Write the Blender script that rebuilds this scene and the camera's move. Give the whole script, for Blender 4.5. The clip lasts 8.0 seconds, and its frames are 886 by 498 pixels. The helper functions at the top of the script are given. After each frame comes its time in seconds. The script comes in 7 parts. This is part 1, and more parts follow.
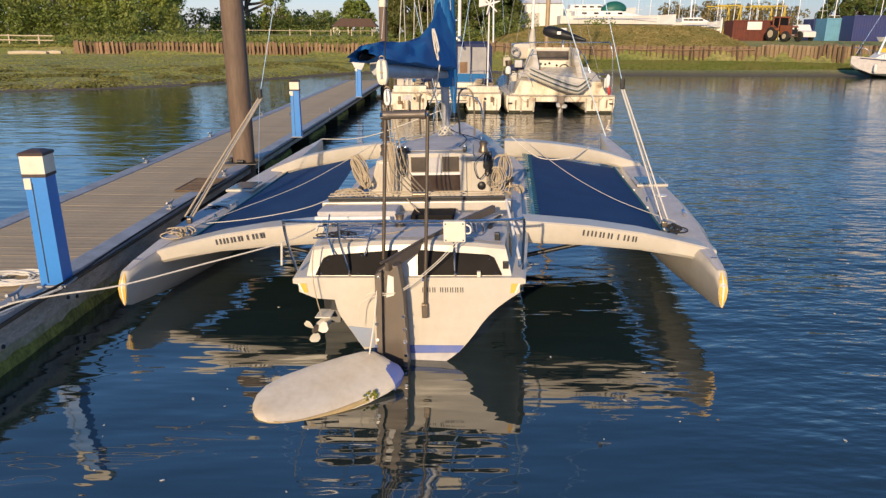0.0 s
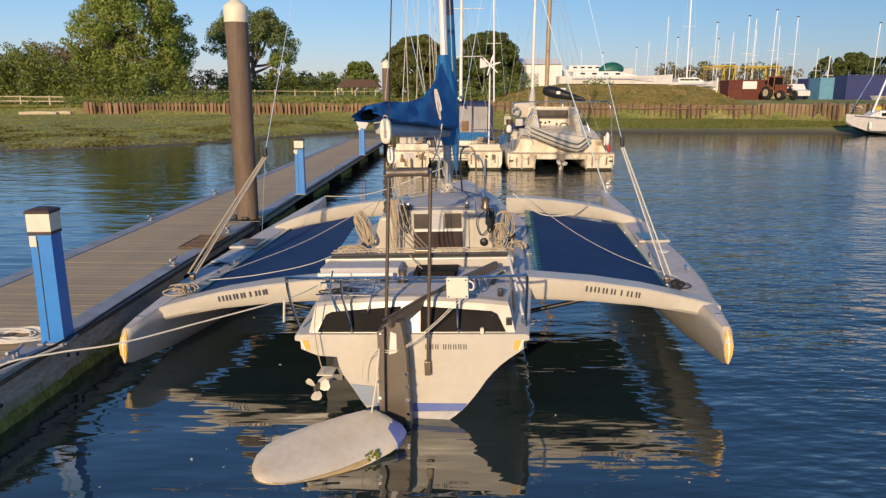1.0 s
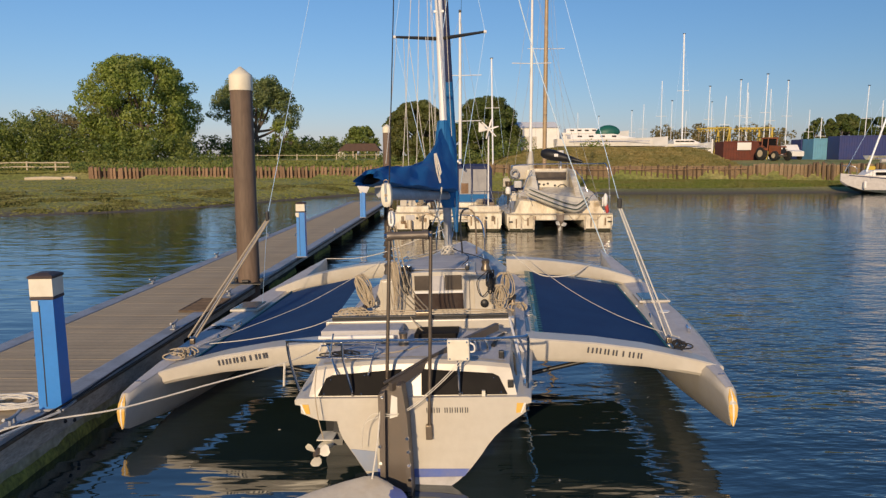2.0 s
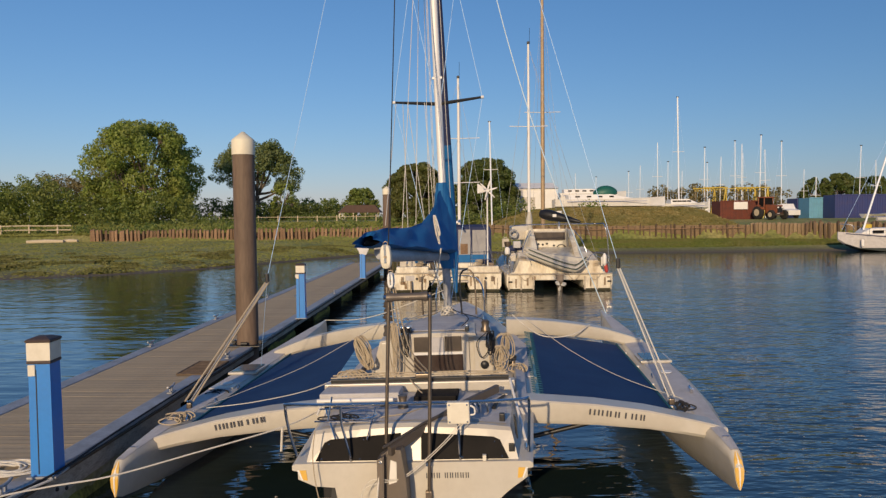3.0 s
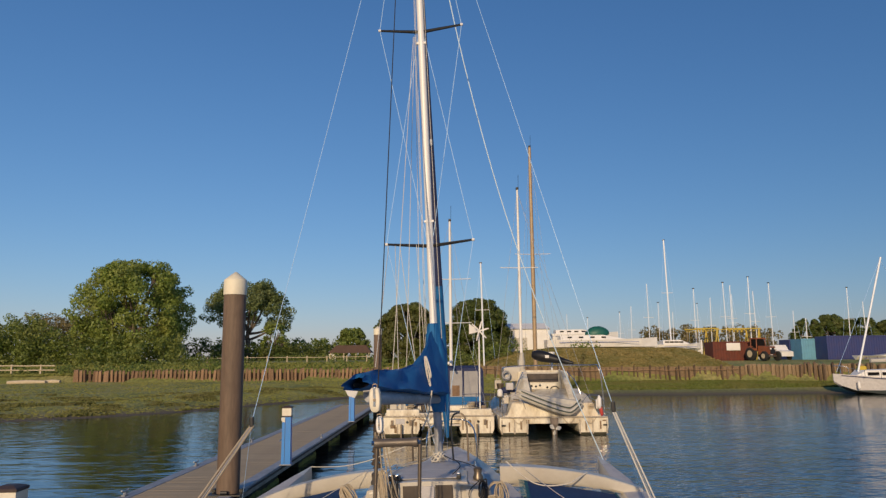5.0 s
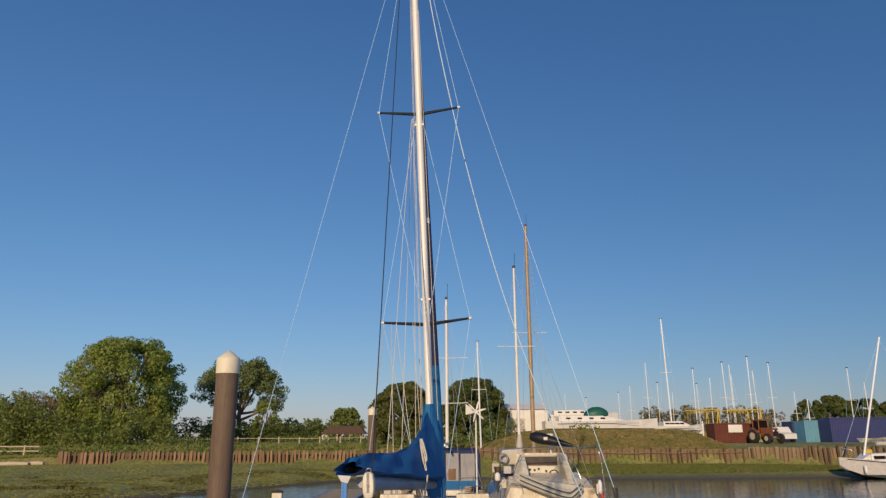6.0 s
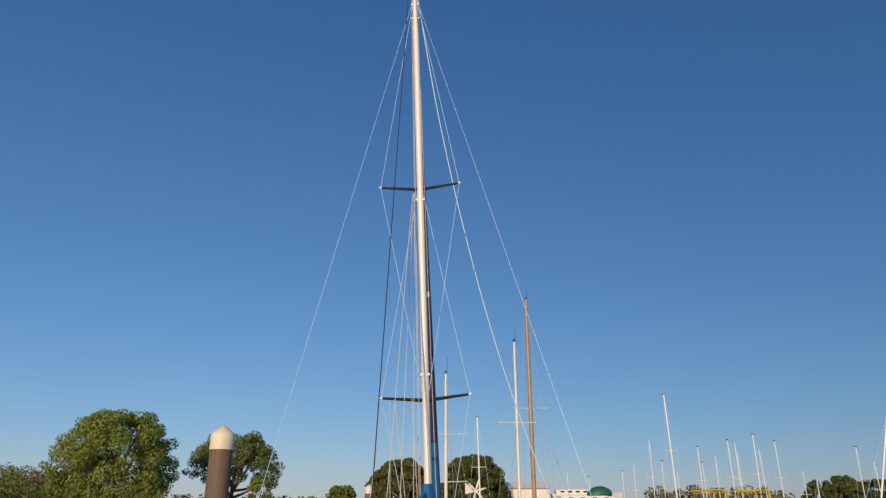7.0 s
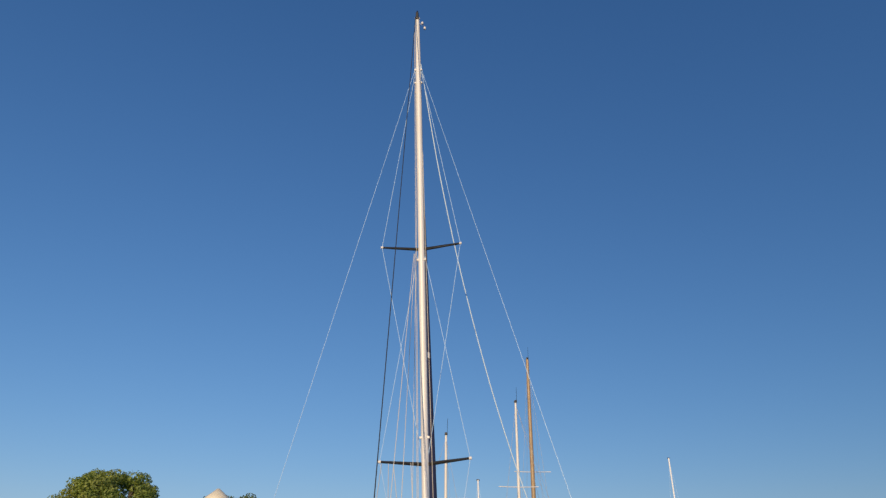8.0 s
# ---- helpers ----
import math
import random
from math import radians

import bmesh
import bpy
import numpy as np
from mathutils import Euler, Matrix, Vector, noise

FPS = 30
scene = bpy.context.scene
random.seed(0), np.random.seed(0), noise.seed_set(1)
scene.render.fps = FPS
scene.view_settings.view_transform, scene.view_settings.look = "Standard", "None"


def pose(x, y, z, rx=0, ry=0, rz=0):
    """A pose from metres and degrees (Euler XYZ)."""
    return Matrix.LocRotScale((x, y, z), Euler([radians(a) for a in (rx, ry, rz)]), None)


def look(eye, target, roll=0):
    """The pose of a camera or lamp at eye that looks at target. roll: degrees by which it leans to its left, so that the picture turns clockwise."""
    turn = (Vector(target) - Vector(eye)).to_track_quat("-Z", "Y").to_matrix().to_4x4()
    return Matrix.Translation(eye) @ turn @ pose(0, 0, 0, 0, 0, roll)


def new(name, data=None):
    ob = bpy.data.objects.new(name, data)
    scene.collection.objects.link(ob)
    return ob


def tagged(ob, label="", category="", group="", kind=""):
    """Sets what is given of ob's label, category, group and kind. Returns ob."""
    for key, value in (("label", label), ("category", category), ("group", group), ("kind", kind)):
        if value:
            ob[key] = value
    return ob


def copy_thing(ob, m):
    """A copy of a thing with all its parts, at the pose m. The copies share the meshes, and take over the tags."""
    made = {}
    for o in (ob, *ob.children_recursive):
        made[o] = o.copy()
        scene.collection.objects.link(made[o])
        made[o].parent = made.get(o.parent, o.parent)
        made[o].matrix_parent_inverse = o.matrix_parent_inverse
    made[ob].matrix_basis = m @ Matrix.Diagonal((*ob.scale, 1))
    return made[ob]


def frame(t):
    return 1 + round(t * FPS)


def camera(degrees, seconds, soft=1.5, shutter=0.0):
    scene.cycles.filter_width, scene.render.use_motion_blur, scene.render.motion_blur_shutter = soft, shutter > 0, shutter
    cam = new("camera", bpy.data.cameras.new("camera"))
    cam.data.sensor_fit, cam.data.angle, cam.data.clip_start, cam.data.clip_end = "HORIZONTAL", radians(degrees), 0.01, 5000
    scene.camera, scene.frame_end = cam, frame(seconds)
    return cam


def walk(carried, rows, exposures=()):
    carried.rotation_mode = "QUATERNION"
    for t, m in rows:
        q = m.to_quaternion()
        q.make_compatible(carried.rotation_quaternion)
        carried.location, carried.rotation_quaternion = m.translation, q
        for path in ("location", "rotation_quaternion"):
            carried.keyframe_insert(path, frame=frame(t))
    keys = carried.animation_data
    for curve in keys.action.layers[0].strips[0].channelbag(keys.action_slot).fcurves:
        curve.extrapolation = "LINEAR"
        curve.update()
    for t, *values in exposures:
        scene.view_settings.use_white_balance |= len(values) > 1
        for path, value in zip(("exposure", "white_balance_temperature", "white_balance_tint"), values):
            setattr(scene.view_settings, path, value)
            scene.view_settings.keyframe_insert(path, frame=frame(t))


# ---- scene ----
cam = camera(65.1, 8.0, soft=1.35)
# seconds, x, y, z, then the turns about x, y, z in degrees
PATH = [
    (0.0, 0.008, 0.015, 2.884, 72.732, -0.308, 0.145),
    (0.5, 0.000, 0.026, 2.885, 74.886, -0.288, 0.241),
    (1.0, 0.001, 0.014, 2.887, 77.353, -0.135, 0.277),
    (1.5, 0.002, -0.004, 2.896, 79.893, 0.046, 0.270),
    (3.0, 0.010, -0.043, 2.913, 87.357, 0.628, 0.211),
    (3.5, 0.021, -0.046, 2.920, 89.977, 0.629, 0.173),
    (4.0, 0.018, -0.047, 2.924, 92.793, 0.605, -0.032),
    (4.5, 0.018, -0.044, 2.921, 95.755, 0.560, -0.269),
    (6.0, 0.010, 0.022, 2.938, 105.288, 0.334, -0.813),
    (6.5, 0.012, 0.008, 2.952, 108.371, 0.121, -0.867),
    (7.0, 0.011, 0.012, 2.963, 111.248, -0.032, -0.913),
    (7.5, 0.019, -0.015, 2.967, 113.833, -0.228, -0.938),
    (8.0, 0.017, -0.009, 2.988, 116.039, -0.416, -0.960),
]
EXPO = [(0.0, 0.52), (0.8, 0.36), (1.5, 0.22), (3.0, -0.02), (4.5, -0.10), (6.0, -0.15), (8.0, -0.08)]
walk(cam, [(t, pose(x, y, z, rx, ry, rz)) for t, x, y, z, rx, ry, rz in PATH], EXPO)

# ---- light ----
SUN_EL, SUN_AZ = 17.0, 16.0      # height of the sun; degrees its light heads to the right of +y
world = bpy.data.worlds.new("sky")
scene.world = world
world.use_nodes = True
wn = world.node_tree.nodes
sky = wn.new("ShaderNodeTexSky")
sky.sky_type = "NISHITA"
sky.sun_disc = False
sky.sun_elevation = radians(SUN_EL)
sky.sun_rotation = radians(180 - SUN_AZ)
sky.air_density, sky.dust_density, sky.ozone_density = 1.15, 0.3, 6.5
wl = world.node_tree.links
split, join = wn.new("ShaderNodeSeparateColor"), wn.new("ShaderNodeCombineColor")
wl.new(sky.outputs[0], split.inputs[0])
for k, (power, gain) in enumerate(((1.04, 0.96), (0.86, 1.10), (0.75, 1.48))):      # sky light regraded by hand, one power and gain per colour channel
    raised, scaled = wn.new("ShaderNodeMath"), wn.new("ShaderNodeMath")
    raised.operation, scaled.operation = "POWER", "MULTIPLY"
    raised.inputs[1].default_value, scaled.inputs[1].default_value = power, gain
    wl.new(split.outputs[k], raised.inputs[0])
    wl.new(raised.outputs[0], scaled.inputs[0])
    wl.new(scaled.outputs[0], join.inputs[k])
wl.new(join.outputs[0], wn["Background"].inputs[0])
wn["Background"].inputs[1].default_value = 0.107
sun = new("sun", bpy.data.lights.new("sun", "SUN"))
sun.data.energy, sun.data.angle, sun.data.color = 3.7, radians(0.8), (1.0, 0.75, 0.47)
sun.matrix_world = look((0, 0, 0), (math.sin(radians(SUN_AZ)), math.cos(radians(SUN_AZ)), -math.tan(radians(SUN_EL))))


# ---- materials ----
def mat(name, color, rough=0.6, metal=0.0, dirt=None, scale=3.0, amount=0.5, grain=0.0, gscale=60.0, bump=0.0, spec=0.5, vary=0.0, stretch=(1, 1, 1), coat=0.0, trans=0.0):
    """A principled surface: base colour, stains of a second colour, fine grain, bump, and a little change from object to object."""
    m = bpy.data.materials.new(name)
    m.use_nodes = True
    n, l = m.node_tree.nodes, m.node_tree.links
    b = n["Principled BSDF"]
    b.inputs["Base Color"].default_value = (*color, 1)
    b.inputs["Roughness"].default_value = rough
    b.inputs["Metallic"].default_value = metal
    b.inputs["Specular IOR Level"].default_value = spec
    b.inputs["Coat Weight"].default_value = coat
    b.inputs["Transmission Weight"].default_value = trans
    co = n.new("ShaderNodeTexCoord")
    mp = n.new("ShaderNodeMapping")
    mp.inputs["Scale"].default_value = stretch
    l.new(co.outputs["Object"], mp.inputs[0])
    last = None
    if dirt:
        a = n.new("ShaderNodeTexNoise")
        a.inputs["Scale"].default_value, a.inputs["Detail"].default_value, a.inputs["Roughness"].default_value = scale, 8, 0.65
        l.new(mp.outputs[0], a.inputs[0])
        r = n.new("ShaderNodeValToRGB")
        r.color_ramp.elements[0].position, r.color_ramp.elements[1].position = 0.42, 0.72
        r.color_ramp.elements[0].color, r.color_ramp.elements[1].color = (0, 0, 0, 1), (amount, amount, amount, 1)
        l.new(a.outputs[0], r.inputs[0])
        x = n.new("ShaderNodeMixRGB")
        x.inputs[1].default_value, x.inputs[2].default_value = (*color, 1), (*dirt, 1)
        l.new(r.outputs[0], x.inputs[0])
        last = x.outputs[0]
    if grain:
        g = n.new("ShaderNodeTexNoise")
        g.inputs["Scale"].default_value, g.inputs["Detail"].default_value = gscale, 4
        l.new(mp.outputs[0], g.inputs[0])
        h = n.new("ShaderNodeHueSaturation")
        if last:
            l.new(last, h.inputs["Color"])
        else:
            h.inputs["Color"].default_value = (*color, 1)
        k = n.new("ShaderNodeMapRange")
        k.inputs[1].default_value, k.inputs[2].default_value = 0.3, 0.7
        k.inputs[3].default_value, k.inputs[4].default_value = 1 - grain, 1 + grain
        l.new(g.outputs[0], k.inputs[0])
        l.new(k.outputs[0], h.inputs["Value"])
        last = h.outputs[0]
        if bump:
            u = n.new("ShaderNodeBump")
            u.inputs["Strength"].default_value, u.inputs["Distance"].default_value = bump, 0.01
            l.new(g.outputs[0], u.inputs["Height"])
            l.new(u.outputs[0], b.inputs["Normal"])
    if vary:
        oi = n.new("ShaderNodeObjectInfo")
        h = n.new("ShaderNodeHueSaturation")
        if last:
            l.new(last, h.inputs["Color"])
        else:
            h.inputs["Color"].default_value = (*color, 1)
        k = n.new("ShaderNodeMapRange")
        k.inputs[3].default_value, k.inputs[4].default_value = 1 - vary, 1 + vary
        l.new(oi.outputs["Random"], k.inputs[0])
        l.new(k.outputs[0], h.inputs["Value"])
        last = h.outputs[0]
    if last:
        l.new(last, b.inputs["Base Color"])
    return m


def leaf_mat(name, dark, light, patch=0.25, other=None):
    m = mat(name, dark, 0.55)
    n, l = m.node_tree.nodes, m.node_tree.links
    b = n["Principled BSDF"]
    g = n.new("ShaderNodeNewGeometry")
    r = n.new("ShaderNodeValToRGB")
    r.color_ramp.elements[0].color, r.color_ramp.elements[1].color = (*dark, 1), (*light, 1)
    l.new(g.outputs["Random Per Island"], r.inputs[0])
    co, t = n.new("ShaderNodeTexCoord"), n.new("ShaderNodeTexNoise")      # paler and browner patches
    t.inputs["Scale"].default_value, t.inputs["Detail"].default_value = patch, 4
    l.new(co.outputs["Object"], t.inputs[0])
    k = n.new("ShaderNodeMapRange")
    k.inputs[1].default_value, k.inputs[2].default_value = 0.42, 0.62
    l.new(t.outputs[0], k.inputs[0])
    mx = n.new("ShaderNodeMixRGB")
    mx.inputs[2].default_value = (*(other or [0.5 * (p + q) for p, q in zip(dark, light)]), 1)
    fac = n.new("ShaderNodeMath")
    fac.operation = "MULTIPLY"
    fac.inputs[1].default_value = 0.6
    l.new(k.outputs[0], fac.inputs[0])
    l.new(fac.outputs[0], mx.inputs[0])
    l.new(r.outputs[0], mx.inputs[1])
    r = mx
    l.new(r.outputs[0], b.inputs["Base Color"])
    b.inputs["Subsurface Weight"].default_value = 0.0
    t = n.new("ShaderNodeBsdfTranslucent")
    l.new(r.outputs[0], t.inputs[0])
    x = n.new("ShaderNodeMixShader")
    x.inputs[0].default_value = 0.45
    l.new(b.outputs[0], x.inputs[1])
    l.new(t.outputs[0], x.inputs[2])
    l.new(x.outputs[0], n["Material Output"].inputs[0])
    return m


def water_mat():
    m = mat("harbour_water", (0.015, 0.027, 0.024), 0.03, spec=0.8)
    n, l = m.node_tree.nodes, m.node_tree.links
    b = n["Principled BSDF"]
    b.inputs["IOR"].default_value = 1.9
    co = n.new("ShaderNodeTexCoord")
    mask = n.new("ShaderNodeTexNoise")          # calm and breezy patches
    mask.inputs["Scale"].default_value, mask.inputs["Detail"].default_value = 0.12, 3
    l.new(co.outputs["Object"], mask.inputs[0])
    sx = n.new("ShaderNodeSeparateXYZ")
    l.new(co.outputs["Object"], sx.inputs[0])
    gx = n.new("ShaderNodeMapRange")            # open water to the east is more ruffled than the lee of pontoon and boats
    gx.inputs[1].default_value, gx.inputs[2].default_value = 1.2, 4.5
    gx.inputs[3].default_value, gx.inputs[4].default_value = 0.0, 1.0
    l.new(sx.outputs[0], gx.inputs[0])
    def math_node(op, x, y):
        k = n.new("ShaderNodeMath")
        k.operation = op
        for i, v in enumerate((x, y)):
            if isinstance(v, (int, float)):
                k.inputs[i].default_value = v
            else:
                l.new(v, k.inputs[i])
        return k.outputs[0]

    def waves(sc, det, st, turn):
        mp = n.new("ShaderNodeMapping")
        mp.inputs["Scale"].default_value = st
        mp.inputs["Rotation"].default_value = (0, 0, radians(turn))
        l.new(co.outputs["Object"], mp.inputs[0])
        t = n.new("ShaderNodeTexNoise")
        t.inputs["Scale"].default_value, t.inputs["Detail"].default_value, t.inputs["Roughness"].default_value = sc, det, 0.45
        l.new(mp.outputs[0], t.inputs[0])
        return t.outputs[0]

    gy = n.new("ShaderNodeMapRange")            # the breeze dies out under the bank
    gy.inputs[1].default_value, gy.inputs[2].default_value = 6.0, 40.0
    gy.inputs[3].default_value, gy.inputs[4].default_value = 1.2, 0.10
    l.new(sx.outputs[1], gy.inputs[0])
    breeze = math_node("MULTIPLY", math_node("MULTIPLY", gx.outputs[0], gy.outputs[0]), math_node("MULTIPLY", mask.outputs[0], 2.0))
    west = n.new("ShaderNodeMapRange")          # still water behind the pontoon
    west.inputs[1].default_value, west.inputs[2].default_value = -7.0, -3.0
    west.inputs[3].default_value, west.inputs[4].default_value = 0.20, 0.34
    l.new(sx.outputs[0], west.inputs[0])
    swell = math_node("MULTIPLY", waves(0.55, 1, (0.7, 1.3, 1), -14), math_node("MULTIPLY", gy.outputs[0], west.outputs[0]))
    lee = math_node("MULTIPLY", waves(1.7, 2, (0.6, 1.3, 1), -10), 0.10)
    chop = math_node("MULTIPLY", waves(2.1, 2, (0.65, 1.5, 1), -16), math_node("MULTIPLY", breeze, 0.24))
    fine = math_node("MULTIPLY", waves(6.5, 2, (0.6, 1.5, 1), -20), math_node("MULTIPLY", breeze, 0.12))
    ripple = math_node("MULTIPLY", waves(3.4, 2, (0.32, 1.5, 1), -5), 0.045)
    u = n.new("ShaderNodeBump")
    u.inputs["Distance"].default_value, u.inputs["Strength"].default_value = 0.20, 1.0
    l.new(math_node("ADD", math_node("ADD", math_node("ADD", swell, ripple), lee), math_node("ADD", chop, fine)), u.inputs["Height"])
    l.new(u.outputs[0], b.inputs["Normal"])
    return m


M = {
    "gel": mat("worn_white_gelcoat", (0.53, 0.492, 0.422), 0.32, dirt=(0.42, 0.36, 0.275), scale=2.2, amount=0.45, grain=0.03, gscale=14),
    "gelgrey": mat("grey_nonskid_deck", (0.53, 0.51, 0.50), 0.75, dirt=(0.30, 0.28, 0.27), scale=5, amount=0.5, grain=0.10, gscale=220, bump=0.3),
    "dirtywhite": mat("stained_white_hull", (0.76, 0.70, 0.56), 0.45, dirt=(0.30, 0.20, 0.09), scale=1.5, amount=0.7, stretch=(1.6, 1.6, 0.7), grain=0.10, gscale=9),
    "yellow": mat("yellow_stripe", (0.72, 0.42, 0.06), 0.45, dirt=(0.6, 0.5, 0.3), scale=9),
    "boot": mat("blue_boot_stripe", (0.10, 0.15, 0.42), 0.45, dirt=(0.22, 0.22, 0.3), scale=6),
    "bootfaded": mat("grey_blue_boot_stripe", (0.27, 0.32, 0.42), 0.6, dirt=(0.36, 0.36, 0.38), scale=5, amount=0.6),
    "antifoul": mat("dark_antifouling", (0.03, 0.04, 0.045), 0.8, dirt=(0.05, 0.06, 0.02), scale=8),
    "net": mat("blue_net", (0.010, 0.042, 0.125), 0.85, spec=0.25, grain=0.3, gscale=300, dirt=(0.022, 0.075, 0.18), scale=1.6),
    "canvas": mat("royal_blue_canvas", (0.008, 0.125, 0.33), 0.75, dirt=(0.012, 0.155, 0.38), scale=4, grain=0.1, gscale=90, bump=0.15),
    "navy": mat("navy_canvas", (0.02, 0.03, 0.09), 0.8, grain=0.1, gscale=60),
    "alu": mat("anodised_mast_alloy", (0.80, 0.79, 0.76), 0.5, metal=0.1, dirt=(0.6, 0.55, 0.48), scale=2, amount=0.3, stretch=(3, 3, 0.3)),
    "steel": mat("polished_stainless_steel", (0.72, 0.71, 0.70), 0.16, metal=1.0, dirt=(0.4, 0.36, 0.3), scale=14, amount=0.35),
    "darksteel": mat("tarnished_tube", (0.20, 0.16, 0.12), 0.4, metal=0.7, dirt=(0.10, 0.07, 0.05), scale=9),
    "black": mat("black_plastic_and_shade", (0.012, 0.012, 0.013), 0.45, grain=0.1),
    "window": mat("smoked_acrylic", (0.010, 0.009, 0.009), 0.6, spec=0.08, dirt=(0.024, 0.021, 0.019), scale=3),
    "rudderbox": mat("bronzed_rudder_case", (0.125, 0.105, 0.088), 0.45, metal=0.3, dirt=(0.16, 0.12, 0.09), scale=5, amount=0.5),
    "rope": mat("weathered_cream_rope", (0.46, 0.38, 0.27), 0.9, dirt=(0.35, 0.28, 0.18), scale=30, grain=0.25, gscale=160, bump=0.6),
    "ropewhite": mat("white_rope", (0.68, 0.64, 0.56), 0.9, dirt=(0.5, 0.45, 0.35), scale=30, grain=0.2, gscale=160, bump=0.5),
    "ropeblack": mat("black_rope", (0.02, 0.02, 0.022), 0.9, grain=0.2, gscale=160),
    # blue in both wire colours paints the sky they would reflect
    "wire": mat("sky_tinted_wire", (0.46, 0.66, 0.92), 0.35, metal=0.1),
    "whitewire": mat("pale_sky_tinted_wire", (0.66, 0.82, 0.95), 0.4),
    "pedblue": mat("blue_enamel", (0.03, 0.22, 0.62), 0.4, dirt=(0.03, 0.16, 0.46), scale=3, amount=0.4, grain=0.03, gscale=25),
    "pedtop": mat("cream_lamp_head", (0.72, 0.67, 0.55), 0.5, dirt=(0.5, 0.44, 0.33), scale=9, amount=0.4),
    "pedcap": mat("brown_cap", (0.06, 0.04, 0.035), 0.6, grain=0.15),
    "plank": mat("weathered_grey_decking", (0.47, 0.36, 0.215), 0.85, dirt=(0.25, 0.195, 0.13), scale=0.9, amount=0.8, grain=0.14, gscale=26, bump=0.25, vary=0.07, stretch=(0.6, 7, 7)),
    "kerb": mat("galvanised_edge_rail", (0.38, 0.39, 0.41), 0.6, metal=0.3, dirt=(0.20, 0.19, 0.175), scale=3, amount=0.75, grain=0.1, gscale=30),
    "fascia": mat("weathered_timber_fascia", (0.47, 0.41, 0.33), 0.85, dirt=(0.19, 0.155, 0.11), scale=3.5, amount=0.8, grain=0.25, gscale=22, bump=0.6, stretch=(3, 0.8, 3)),
    "rustsmear": mat("rusty_run_marks", (0.16, 0.09, 0.04), 0.8, dirt=(0.45, 0.36, 0.24), scale=9, amount=0.9, stretch=(3, 3, 0.8)),
    # dark weed on hulls; also paints the shade on the far floats
    "weedline": mat("dark_weed_and_deck_shade", (0.045, 0.04, 0.022), 0.9, dirt=(0.02, 0.025, 0.01), scale=6, amount=0.8, grain=0.3, gscale=25),
    "pontoonweed": mat("green_brown_weed", (0.24, 0.24, 0.045), 0.95, dirt=(0.07, 0.065, 0.02), scale=4, amount=0.9, grain=0.4, gscale=30, bump=1.0, stretch=(1, 1, 0.6)),
    "float": mat("weedy_concrete_float", (0.42, 0.38, 0.27), 0.95, dirt=(0.15, 0.17, 0.03), scale=2.2, amount=0.95, grain=0.25, gscale=14, bump=0.8),
    "pilesteel": mat("rust_brown_steel_pile", (0.135, 0.092, 0.062), 0.7, dirt=(0.22, 0.155, 0.11), scale=1.4, amount=0.6, grain=0.15, gscale=12, bump=0.3, stretch=(2, 2, 0.35)),
    "pilecap": mat("cream_pile_cap", (0.74, 0.68, 0.52), 0.55, dirt=(0.5, 0.42, 0.28), scale=3, amount=0.4),
    "sheath": mat("brown_sheathing_board", (0.25, 0.18, 0.105), 0.9, dirt=(0.13, 0.09, 0.05), scale=1.5, amount=0.7, grain=0.2, gscale=8, vary=0.18),
    "stake": mat("dark_stake_oak", (0.14, 0.095, 0.058), 0.9, dirt=(0.08, 0.055, 0.032), scale=4, amount=0.7, grain=0.25, gscale=12, vary=0.35),
    "mastwhite": mat("white_painted_spar", (0.80, 0.84, 0.90), 0.4, dirt=(0.7, 0.68, 0.64), scale=2, amount=0.3),
    "post": mat("rough_fence_oak", (0.25, 0.155, 0.09), 0.9, dirt=(0.12, 0.075, 0.045), scale=4, amount=0.7, grain=0.25, gscale=12, vary=0.35),
    "board": mat("brown_revetment_board", (0.22, 0.155, 0.09), 0.9, dirt=(0.15, 0.10, 0.055), scale=1.5, amount=0.7, grain=0.2, gscale=8),
    "palerail": mat("pale_timber", (0.55, 0.46, 0.32), 0.85, dirt=(0.36, 0.3, 0.2), scale=4),
    "bark": mat("tree_bark", (0.14, 0.115, 0.085), 0.95, dirt=(0.10, 0.08, 0.06), scale=4, grain=0.3, gscale=9, bump=0.8),
    "rust": mat("rusted_container_steel", (0.14, 0.035, 0.02), 0.8, dirt=(0.06, 0.025, 0.02), scale=2, amount=0.8),
    "contnavy": mat("navy_container_paint", (0.028, 0.042, 0.155), 0.55, dirt=(0.07, 0.05, 0.10), scale=1.5, amount=0.4),
    "contlight": mat("light_blue_container_paint", (0.13, 0.33, 0.47), 0.6, dirt=(0.1, 0.22, 0.3), scale=1.5, amount=0.5),
    "contmid": mat("mid_blue_door_paint", (0.04, 0.13, 0.30), 0.6, dirt=(0.05, 0.08, 0.15), scale=1.5, amount=0.5),
    "craneyellow": mat("yellow_machine_paint", (0.52, 0.38, 0.04), 0.5, dirt=(0.4, 0.25, 0.05), scale=3),
    "orange": mat("faded_orange_paint", (0.28, 0.085, 0.035), 0.6, dirt=(0.12, 0.06, 0.035), scale=3, amount=0.8),
    "rubber": mat("tyre_rubber", (0.02, 0.02, 0.02), 0.9, grain=0.2),
    "white": mat("white_paint", (0.78, 0.76, 0.72), 0.45, dirt=(0.6, 0.56, 0.48), scale=1.2, amount=0.4),
    "woodmast": mat("varnished_spruce", (0.40, 0.28, 0.15), 0.4, dirt=(0.22, 0.14, 0.08), scale=3),
    "green": mat("green_tarpaulin", (0.01, 0.11, 0.08), 0.5, dirt=(0.02, 0.06, 0.05), scale=2),
